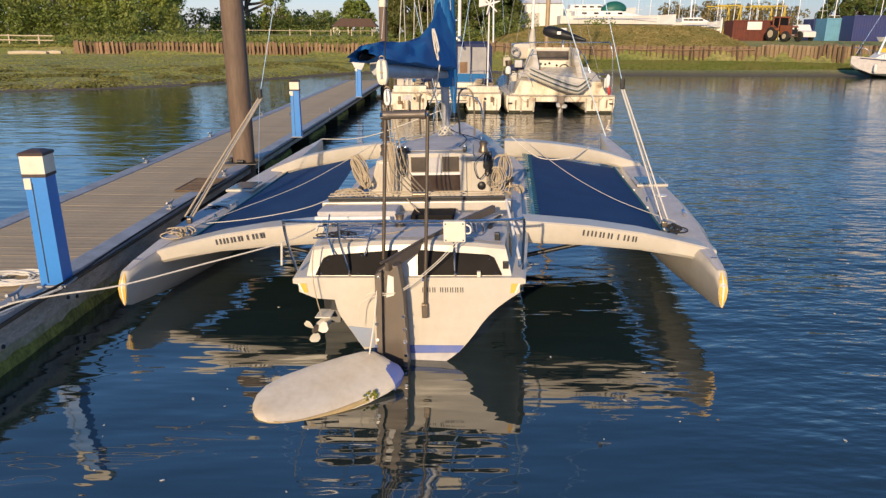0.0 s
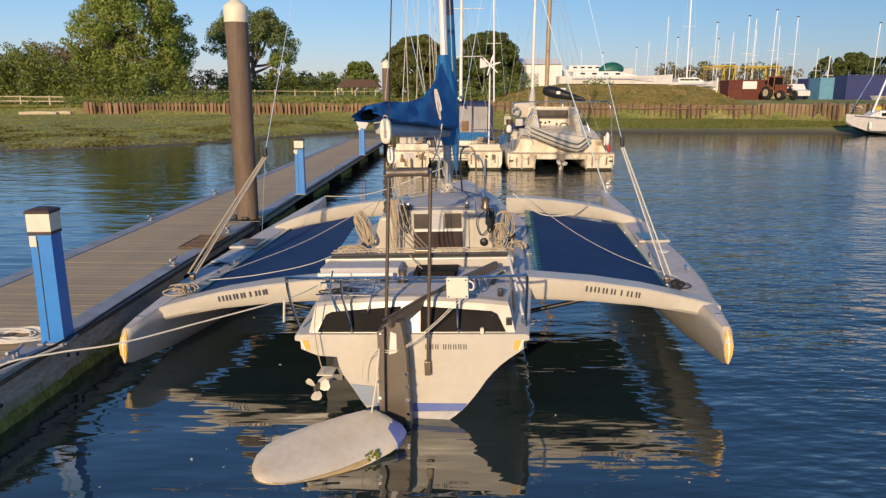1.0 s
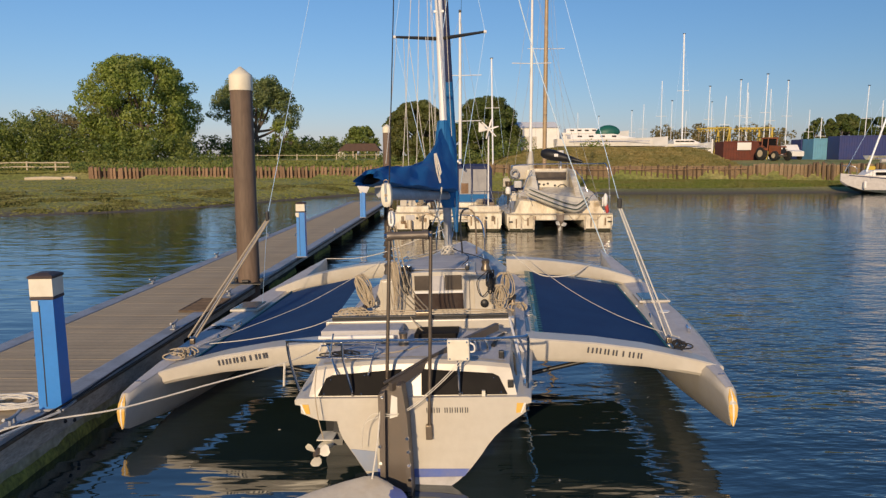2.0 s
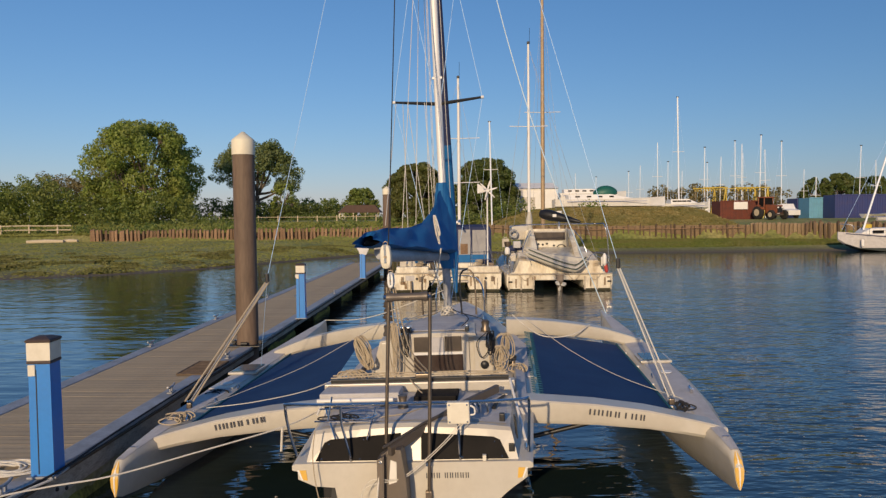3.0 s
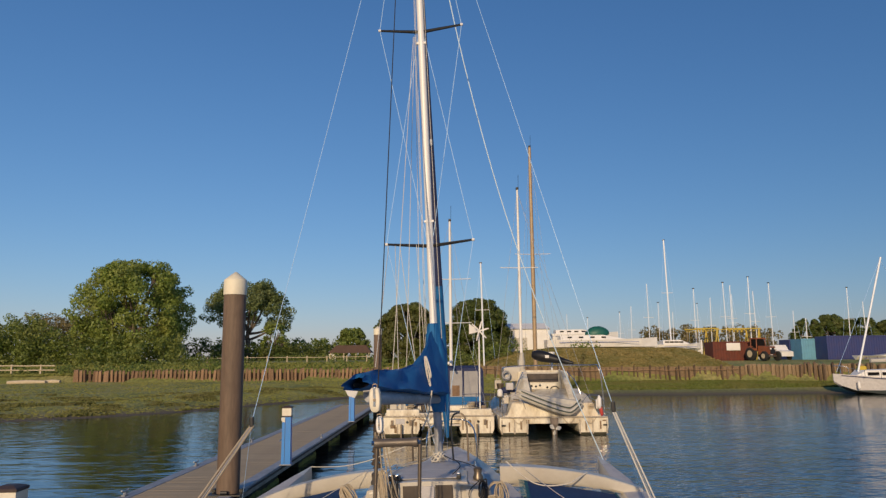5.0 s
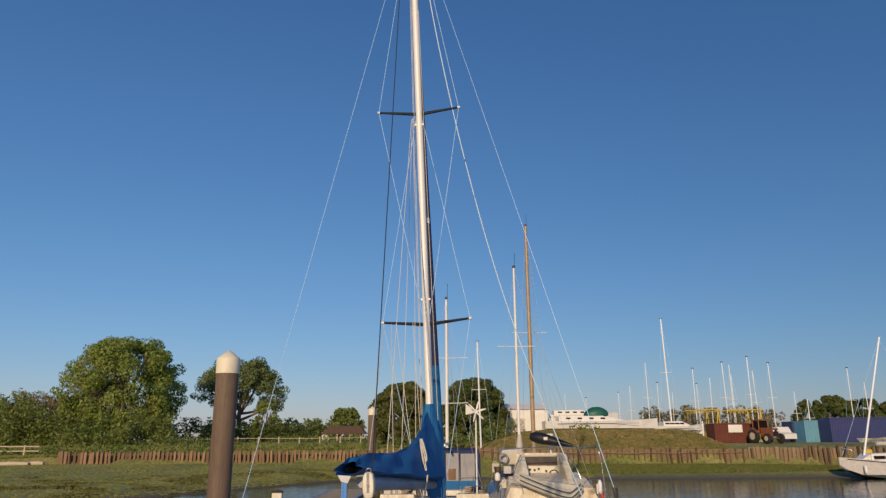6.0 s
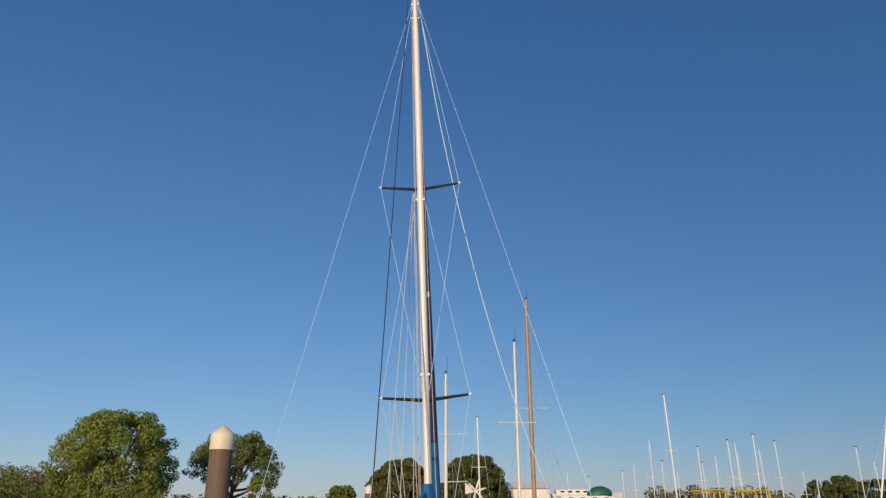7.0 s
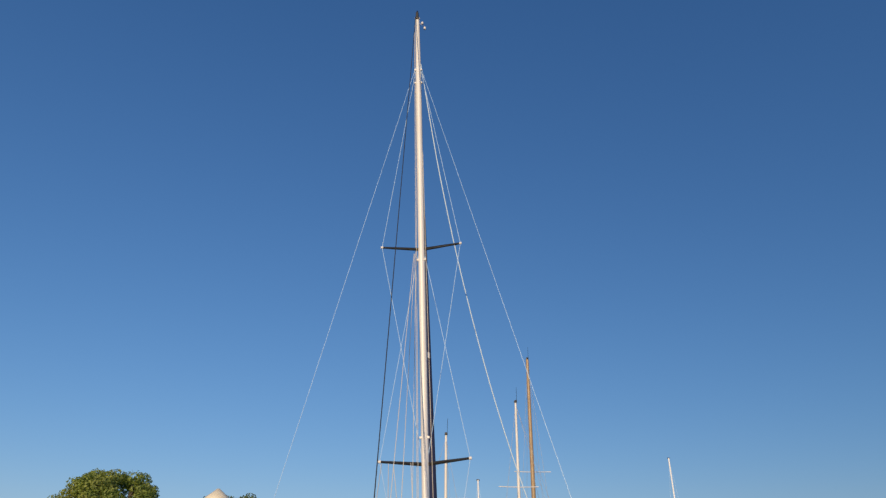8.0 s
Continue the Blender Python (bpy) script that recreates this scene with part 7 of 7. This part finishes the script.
    part("rub_stripe", box((ln * 0.45, -beam / 2 - 0.01, free - 0.25), (ln * 0.7, 0.03, 0.05)), "boot", b)
    if cabin:
        cb = part("cabin", loft([[(x, -w, free), (x, w, free), (x, w * 0.8, z), (x, -w * 0.8, z)] for x, w, z in ((ln * 0.12, beam * 0.36, free + 0.55), (ln * 0.5, beam * 0.34, free + 0.6), (ln * 0.72, beam * 0.2, free + 0.1))]), "white", b, bevel=0.05)
        for k in range(4):
            part("window", box((ln * (0.2 + 0.1 * k), -beam * 0.335, free + 0.33), (0.5, 0.08, 0.16)), "window", cb, "dark cabin window")
    part("keel", box((ln * 0.5, 0, 0.1), (ln * 0.25, 0.2, 0.8)), "antifoul", b)
    for u in (0.2, 0.5, 0.75):
        part("shore_prop", tube([(ln * u, -beam * 0.55, -0.3), (ln * u, -beam * 0.42, 0.5)], 0.05, 6), "darksteel", b)
    return b


hull_on_land(pose(12.9, 83, land(18, 83) - 0.15), 13.3, 3.6, 1.35, "long white yacht hull stored on the grass mound")
hull_on_land(pose(26.9, 86, land(28, 86) + 0.45), 5.8, 2.6, 1.0, "small white yacht stored ashore behind the mound")
hull_on_land(pose(14.4, 92, land(14, 92) + 0.3), 9.5, 3.0, 1.9, "white motor yacht stored behind the long hull")

# green covered bundle on the yacht
bm = bmesh.new()
bmesh.ops.create_icosphere(bm, subdivisions=3, radius=1.0)
for v in bm.verts:
    v.co = Vector((v.co.x * 1.15, v.co.y * 0.6, max(v.co.z, -0.4) * 0.72)) * (1 + 0.10 * noise.noise(v.co * 2.5))
solo("covered_tender", bm, "green", "tender under dark green tarpaulin on the yacht deck", "tender", pose(19.4, 84.5, land(18, 83) + 2.0, 0, -8, 0) @ Matrix.Scale(1.25, 4), smooth=True)


def white_shed():
    h = thing("white_shed", "plain white boat shed with low pitched roof", "shed", pose(11.35, 88, land(11.3, 88) - 0.3))
    part("wall", box((0, 2.5, 1.55), (5.7, 5, 3.1)), "white", h)
    part("roof", loft([[(-3.0, -0.25, 3.1), (2.95, -0.25, 3.1), (2.95, 5.2, 3.1), (-3.0, 5.2, 3.1)], [(-3.0, 2.2, 3.9), (2.6, 2.2, 3.9), (2.6, 2.6, 3.9), (-3.0, 2.6, 3.9)]]), "white", h, "white sheet roof")
    part("door", box((-0.9, -0.03, 1.0), (1.8, 0.05, 2.0)), "gel", h, "pale shed door")
    for k in range(9):
        part("cover_strip", box((-2.6 + 0.65 * k, -0.012, 2.55), (0.05, 0.03, 1.0)), "white", h)


white_shed()


def container(m, ln, material, label, h=2.55):
    c = thing("shipping_container", label, "container", m, "yard containers")
    bm = bmesh.new()
    n = int(ln / 0.28)
    pts = []
    for i in range(n):
        x = ln * i / n
        pts += [(x, 0.0), (x + ln / n * 0.45, 0.0), (x + ln / n * 0.5, 0.03), (x + ln / n * 0.95, 0.03)]
    loft([[(x, y, 0.16) for x, y in pts], [(x, y, h - 0.12) for x, y in pts]], bm, closed=False)
    part("corrugated_side", bm, material, c)
    part("body", box((ln / 2, 1.26, h / 2), (ln - 0.02, 2.36, h - 0.06)), material, c)
    for z in (0.08, h - 0.06):
        part("rail", box((ln / 2, 0.0, z), (ln, 0.12, 0.14)), material, c)
    for x in (0.06, ln - 0.06):
        part("corner_post", box((x, 0.0, h / 2), (0.13, 0.13, h)), material, c)
    return c


container(pose(30.0, 76, land(31, 76) - 0.1), 4.4, "rust", "rust-brown steel skip container with pale notice", 2.15)
lb = container(pose(42.3, 81, land(41, 81) - 0.1), 3.4, "contlight", "light blue shipping container in the yard", 2.5)
container(pose(43.9, 78.5, land(45, 78) - 0.05), 12.2, "contnavy", "navy blue shipping container in the yard", 2.7)
part("door", box((2.4, -0.04, 0.75), (1.5, 0.06, 1.4)), "contmid", lb, "darker blue door")
container(pose(42.2, 83.6, land(41, 84)), 2.2, "contnavy", "small navy container behind the light blue one", 2.4)
solo("notice_board", box((0, 0, 0), (1.5, 0.04, 0.8)), "white", "blank white notice on the rusty container", "sign", pose(32.2, 75.85, land(31, 76) + 1.5), bevel=0.01)


def tractor():
    x, y = 34.4, 73.5
    t = thing("tractor", "faded orange tractor parked at the yard edge", "tractor", pose(x, y, land(x, y), 0, 0, -72) @ Matrix.Scale(1.08, 4))
    part("bonnet", loft([[(px, -w, z0), (px, w, z0), (px, w, z1), (px, -w, z1)] for px, w, z0, z1 in ((-0.3, 0.42, 0.6, 1.45), (1.1, 0.36, 0.6, 1.35))]), "orange", t, bevel=0.06)
    part("grille", box((1.12, 0, 0.95), (0.05, 0.6, 0.6)), "black", t)
    part("cab", loft([[(-1.15, -0.55, 0.9), (-0.3, -0.55, 0.9), (-0.3, 0.55, 0.9), (-1.15, 0.55, 0.9)], [(-1.05, -0.5, 2.1), (-0.4, -0.5, 2.1), (-0.4, 0.5, 2.1), (-1.05, 0.5, 2.1)]]), "window", t, bevel=0.04)
    for px in (-1.12, -0.33):
        for s in (-1, 1):
            part("cab_post", tube([(px, s * 0.57, 0.9), (px * 0.95 - 0.02, s * 0.52, 2.12)], 0.045, 6), "orange", t)
    part("headlight", box((1.16, 0.25, 1.15), (0.03, 0.16, 0.14)), "white", t)
    part("headlight", box((1.16, -0.25, 1.15), (0.03, 0.16, 0.14)), "white", t)
    part("front_axle", box((0.85, 0, 0.46), (0.16, 1.3, 0.16)), "darksteel", t)
    part("cab_roof", box((-0.72, 0, 2.16), (1.0, 1.2, 0.12)), "orange", t, bevel=0.04)
    for s in (-1, 1):
        part("mudguard", loft([[(-1.4, s * 0.6, 0.9), (-1.4, s * 0.95, 0.9), (-1.4, s * 0.95, 1.0), (-1.4, s * 0.6, 1.0)], [(-0.9, s * 0.6, 1.35), (-0.9, s * 0.95, 1.35), (-0.9, s * 0.95, 1.45), (-0.9, s * 0.6, 1.45)], [(-0.2, s * 0.6, 1.0), (-0.2, s * 0.95, 1.0), (-0.2, s * 0.95, 1.1), (-0.2, s * 0.6, 1.1)]]), "orange", t)
        for px, r, w in ((-0.85, 0.68, 0.38), (0.85, 0.46, 0.28)):
            wh = part("wheel", tube([(px, s * 0.78 - w / 2, r), (px, s * 0.78 - w / 2 + 0.06, r), (px, s * 0.78 + w / 2 - 0.06, r), (px, s * 0.78 + w / 2, r)], [r * 0.88, r, r, r * 0.88], 20), "rubber", t, "black tyre", smooth=True)
            part("rim", tube([(px, s * (0.78 + w / 2) - 0.02, r), (px, s * (0.78 + w / 2) + 0.02, r)], r * 0.5, 16), "palerail", wh)
    part("exhaust", tube([(0.5, 0.2, 1.4), (0.5, 0.2, 2.1)], 0.05, 8), "darksteel", t)


tractor()


def van():
    x, y = 39.3, 81
    v = thing("white_pickup", "white pickup truck parked among the containers", "truck", pose(x, y, land(x, y), 0, 0, -75))
    part("body", loft([[(px, -0.8, 0.4), (px, 0.8, 0.4), (px, 0.8, z), (px, -0.8, z)] for px, z in ((-1.0, 1.0), (-0.2, 1.05), (0.0, 1.65), (0.7, 1.7), (1.1, 1.1), (1.8, 0.95))]), "white", v, bevel=0.06)
    part("window", box((0.4, -0.79, 1.38), (0.7, 0.05, 0.35)), "window", v)
    for px in (-0.55, 1.2):
        for s in (-1, 1):
            part("wheel", tube([(px, s * 0.75 - 0.1, 0.34), (px, s * 0.75 + 0.1, 0.34)], 0.34, 16), "rubber", v, smooth=True)


van()


def hoist(x, y, w, label):
    """Portal boat hoist: four legs in splayed pairs, two long beams with hanging sling pads."""
    z = land(x, y)
    h = thing("boat_hoist", label, "boat hoist", pose(x, y, z), "yellow boat hoists")
    top = 6.25 - z
    for dy in (-0.3, 3.3):
        for px, lean in ((w * 0.97, 0.55), (w * 0.97, -0.25)):
            part("leg", tube([(px - lean, dy, 0), (px, dy, top - 0.05)], 0.075, 8), "craneyellow", h)
        part("leg", tube([(w * 0.06, dy, 0), (w * 0.06, dy, top - 0.05)], 0.05, 8), "darksteel", h)
        part("beam", box((w / 2, dy, top - 0.02), (w + 0.3, 0.14, 0.13)), "craneyellow", h, bevel=0.03)
        for k in range(7):
            px = w * (0.06 + 0.125 * k)
            part("pad", box((px, dy - 0.05, top - 0.30), (0.20, 0.12, 0.13)), "craneyellow", h, bevel=0.03)
            part("sling_strop", tube([(px, dy - 0.05, top - 0.24), (px, dy - 0.05, top - 0.08)], 0.03, 6), "black", h)
    part("machinery_box", box((w * 0.9, 1.5, top * 0.35), (0.7, 1.2, 0.6)), "darksteel", h, bevel=0.05)
    part("tie_beam", box((w * 0.97, 1.5, top - 0.02), (0.12, 3.6, 0.12)), "craneyellow", h)


hoist(32.6, 88, 2.8, "yellow steel boat hoist in the yard")
hoist(37.0, 89, 4.2, "wide yellow steel boat hoist with lifting pads")

MASTS = [(28.9, 86, 17.3, 0.11), (29.0, 95, 12.7, 0.06), (35.3, 95, 12.0, 0.06), (39.4, 100, 11.1, 0.06), (37.5, 90, 12.3, 0.06), (40.4, 95, 12.4, 0.06), (40.6, 90, 13.0, 0.07), (43.7, 95, 11.6, 0.06), (44.4, 92, 12.4, 0.06), (50.5, 95, 7.8, 0.07), (56.4, 95, 12.0, 0.06), (58.7, 95, 10.0, 0.06), (31.6, 120, 10.4, 0.06), (33.5, 120, 11.4, 0.06), (4.7, 70, 12.4, 0.10), (47.0, 110, 12.5, 0.05), (33.2, 104, 10.8, 0.05), (36.6, 108, 9.6, 0.05), (42.2, 112, 11.2, 0.05), (53.5, 104, 9.4, 0.05), (25.5, 118, 9.4, 0.05), (21.8, 116, 9.9, 0.05)]
for i, (x, y, z, r) in enumerate(MASTS):
    z0 = land(x, y)
    mt = thing("yard_mast", "bare alloy mast of a yacht stored ashore", "mast", pose(x, y, z0, 0, (i * 37 % 7 - 3) * 0.35), "masts in the yard")
    part("tube", tube([(0, 0, 0), (0, 0, z - z0)], r * 0.8, 8), "mastwhite", mt, smooth=True)
    zz = (z - z0) * 0.55
    part("spreader", tube([(-0.7, 0, zz), (0.7, 0, zz)], 0.03, 5), "alu", mt)
    if i % 2 == 0:
        part("masthead", box((0, 0, z - z0), (0.3, 0.1, 0.12)), "black", mt)
    for s in (-1, 1):
        part("stay", tube([(0, 0, z - z0 - 0.2), (s * 0.7, 0, zz), (s * 1.1, 0, 1.0)], 0.012, 4), "wire", mt)

solo("marker_post", tube([(0, 0, -0.4), (0, 0, 1.55)], 0.075, 8), "white", "white marker post on the bank", "post", pose(26.9, 71, land(26.9, 71)), smooth=True)


def motor_yacht():
    b = thing("sailing_yacht", "white sailing yacht with navy stripe moored near the bank", "yacht", pose(29.45, 52.2, 0))
    rows = ((0, 0.03, 0.36, 0.95), (0.05, 0.2, 0.32, 0.6), (0.14, 0.48, 0.24, 0.24), (0.3, 0.85, 0.10, 0.04), (0.6, 1, 0, 0), (1, 0.85, 0.02, 0.1))

    def skin(lo, hi, out):
        secs = []
        for u, k, r, low in rows:
            w, top = 1.5 * k + out, 1.12 + r
            a, c = max(low, lo), max(low + 0.05, top - hi)
            wa, wc = w * (0.82 + 0.18 * min(1, a / top)), w * (0.82 + 0.18 * min(1, c / top))
            secs.append([(9.2 * u, -wc, c), (9.2 * u, wc, c), (9.2 * u, wa, a), (9.2 * u, 0, a - 0.1), (9.2 * u, -wa, a)])
        return loft(secs)

    part("hull", skin(0.28, 0.0, 0.0), "gelgrey", b, "white topsides", smooth=True)
    part("bottom", skin(-0.4, 0.80, -0.01), "antifoul", b, "dark antifouled bottom", smooth=True)
    part("sheer_stripe", loft([[(9.2 * u, -1.5 * k * 0.985 - 0.012, 0.98 + r), (9.2 * u, -1.5 * k * 0.985 + 0.02, 0.98 + r), (9.2 * u, -1.5 * k + 0.02, 1.05 + r), (9.2 * u, -1.5 * k - 0.012, 1.05 + r)] for u, k, r, low in rows[1:]]), "navy", b, "navy sheer stripe")
    cb = part("cabin", loft([[(x, -w, 1.1), (x, w, 1.1), (x, w * 0.8, z), (x, -w * 0.8, z)] for x, w, z in ((1.5, 0.55, 1.35), (2.1, 0.9, 1.72), (5.6, 1.15, 1.80), (5.8, 1.1, 1.25))]), "white", b, bevel=0.06)
    for x in (2.45, 3.5, 4.6):
        part("window", box((x, -0.93 - 0.02 * x, 1.48), (0.75, 0.12, 0.2)), "window", cb, "dark cabin window")
    part("pulpit", tube(smooth_path([(0.9, -0.5, 1.4), (0.8, -0.5, 1.95), (0.1, 0, 2.05), (0.8, 0.5, 1.95), (0.9, 0.5, 1.4)], 4), 0.02, 6), "steel", b)
    for x in (1.6, 2.8, 4.2, 5.6, 7.0, 8.4):
        part("stanchion", tube([(x, -1.3, 1.15), (x, -1.3, 1.75)], 0.015, 5), "steel", b)
    part("lifeline", tube([(0.8, -0.6, 1.9), (1.6, -1.3, 1.72), (8.4, -1.3, 1.72)], 0.008, 4), "steel", b)
    part("mast", tube([(1.9, 0, 1.6), (4.5, 0, 10.2)], 0.07, 10), "mastwhite", b, "raked white mast", smooth=True)
    part("mizzen", tube([(4.9, 0.3, 1.7), (7.0, 0.3, 9.6)], 0.06, 10), "mastwhite", b, "second raked spar", smooth=True)
    part("boom", tube([(2.9, 0, 2.4), (6.8, 0, 2.5)], 0.14, 8), "dinghy", b, smooth=True)
    part("stay", tube([(4.4, 0, 10.0), (0.3, 0, 1.6)], 0.012, 4), "wire", b)
    part("stay", tube([(4.4, 0, 10.0), (9.0, 0, 1.2)], 0.012, 4), "wire", b)
    part("fender", tube([(1.3, -0.95, 0.95), (1.3, -0.97, 0.85), (1.3, -0.97, 0.45), (1.3, -0.95, 0.36)], [0.04, 0.11, 0.11, 0.04], 10), "white", b, "white hanging fender", smooth=True)
    part("deck_gear", box((2.4, 0.4, 1.85), (0.7, 0.3, 0.35)), "craneyellow", b, "yellow gear on deck", bevel=0.1)


motor_yacht()
hull_on_land(pose(45.5, 76, land(46, 76) - 0.2), 4, 1.6, 0.6, "small dark dinghy hull lying in the yard", False)


# ---- pontoon fittings ----
def cleat(x, y, turn):
    c = thing("mooring_cleat", "galvanised mooring cleat bolted to the pontoon edge", "cleat", PONT @ pose(x, y, DECK + 0.015, 0, 0, turn), "pontoon cleats")
    part("base", box((0, 0, 0.008), (0.07, 0.16, 0.016)), "kerb", c, bevel=0.004)
    for dy in (-0.035, 0.035):
        part("leg", tube([(0, dy, 0.01), (0, dy, 0.07)], 0.014, 8), "kerb", c)
    part("horn", tube(smooth_path([(0, -0.13, 0.10), (0, -0.06, 0.08), (0, 0.06, 0.08), (0, 0.13, 0.10)], 3), 0.015, 8), "kerb", c, smooth=True)
    return c


for x, y in ((-0.10, 5.95), (-0.10, 9.5), (-0.10, 11.85), (-1.96, 13.0), (-1.96, 16.5), (-0.1, 17.2), (-1.96, 21.0), (-0.1, 22.0), (-1.96, 25.5)):
    cleat(x, y, 3 if x > -1 else -2)

solo("red_cover", box((0, 0, 0), (0.29, 0.29, 0.09)), "red", "red cover on top of a pontoon pedestal", "cover", PONT @ pose(0.05, 27.4, DECK + 1.39), bevel=0.02)
GR = thing("deck_grating", "dark slotted grating set in the pontoon deck", "grating", PONT @ pose(-0.22, 11.05, DECK + 0.012))
part("tray", box((0, 0, 0.004), (0.48, 0.93, 0.008)), "black", GR, "dark tray below the slots")
for dx in (-0.24, 0.24):
    part("frame_side", box((dx, 0, 0.012), (0.03, 0.96, 0.024)), "stake", GR)
for dy in (-0.465, 0.465):
    part("frame_end", box((0, dy, 0.012), (0.45, 0.03, 0.024)), "stake", GR)
for k in range(12):
    part("slat", box((0, -0.41 + 0.0745 * k, 0.014), (0.45, 0.042, 0.016)), "stake", GR)
PG = thing("pile_guide", "dark steel guide ring round the mooring pile", "pile guide", pose(-3.82, 13.2, DECK + 0.01))
part("plate", box((0, 0, 0.005), (0.62, 0.62, 0.02)), "black", PG, bevel=0.01)
for a in range(4):
    part("roller", tube([(0.25 * math.cos(a * 1.571) - 0.06 * math.sin(a * 1.571), 0.25 * math.sin(a * 1.571) - 0.06 * math.cos(a * 1.571), 0.05), (0.25 * math.cos(a * 1.571) + 0.06 * math.sin(a * 1.571), 0.25 * math.sin(a * 1.571) + 0.06 * math.cos(a * 1.571), 0.05)], 0.035, 8), "black", PG)

# lines on the pontoon
line("stern_line", [(-3.86, 5.0, 0.56), (-3.55, 5.2, 0.76), (-3.2, 5.4, 0.79), (-2.78, 5.6, 0.80), (-2.23, 6.0, 0.852), (-1.56, 6.5, 0.925), (-1.30, 6.9, 0.96)], 0.0075, "ropewhite", "white stern mooring line to the pontoon", None)
line("stern_line_tail", [(-1.57, 6.49, 0.93), (-1.575, 6.48, 0.82), (-1.58, 6.47, 0.70)], 0.012, "ropewhite", "short hanging tail of the mooring line", None)
pts = []
for i in range(70):
    a = i * 0.45
    r = 0.10 + 0.0028 * i
    pts.append((r * math.cos(a) * 1.4, r * math.sin(a) * 0.8, 0.012 + 0.006 * (i % 3)))
line("coiled_line", pts, 0.011, "ropewhite", "white rope coil lying on the pontoon deck", PONT @ pose(-0.45, 6.5, DECK + 0.03))
line("shore_cable", [(-3.95, 5.0, 0.55), (-3.9, 5.6, 0.54), (-3.72, 6.1, 0.55), (-3.66, 6.6, 0.56), (-3.72, 7.6, 0.54), (-3.70, 9.5, 0.54), (-3.66, 11.0, 0.54)], 0.012, "ropeblack", "black shore cable along the pontoon edge", None, "cable")
line("pontoon_rope", [(-4.3, 4.9, 0.53), (-4.0, 5.15, 0.56), (-3.85, 5.5, 0.55), (-3.75, 5.9, 0.54), (-3.62, 6.2, 0.55)], 0.013, "ropewhite", "loose white rope by the pontoon cleat", None)

# bits of foam and weed drifting on the water
bm = bmesh.new()
rnd = random.Random(31)
for i in range(70):
    x, y = rnd.uniform(-3, 7), rnd.uniform(2.5, 9)
    if -3.4 < x < 3.2 and y > 6.2 and rnd.random() < 0.6:
        continue
    r = rnd.uniform(0.004, 0.012)
    k = pose(x, y, 0.004, 0, 0, rnd.uniform(0, 180)) @ Matrix.Diagonal((rnd.uniform(1, 2.4), 1, 0.3, 1))
    bmesh.ops.create_icosphere(bm, subdivisions=1, radius=r, matrix=k)
tagged(solo("floating_specks", bm, "ropewhite", "small pale specks of foam drifting on the water", "foam"), kind="stuff")

# ---- deck planks, the last and most numerous pieces ----
pm = plank_mesh(PW - 0.49)
y = 4.2
while y < 37.3:
    o = new("plank", pm)
    o.parent = pontoon
    o.matrix_basis = Matrix.Translation((-PW / 2 + random.uniform(-0.004, 0.004), y, DECK - 0.012 + random.uniform(-0.0015, 0.0015)))
    y += 0.145
bm = bmesh.new()
y = -5.9
while y < 4.15:
    box((-PW / 2, y, DECK - 0.012), (PW - 0.49, 0.138, 0.03), bm)
    y += 0.145
tagged(part("planks_behind", bm, "plank", pontoon), kind="stuff")
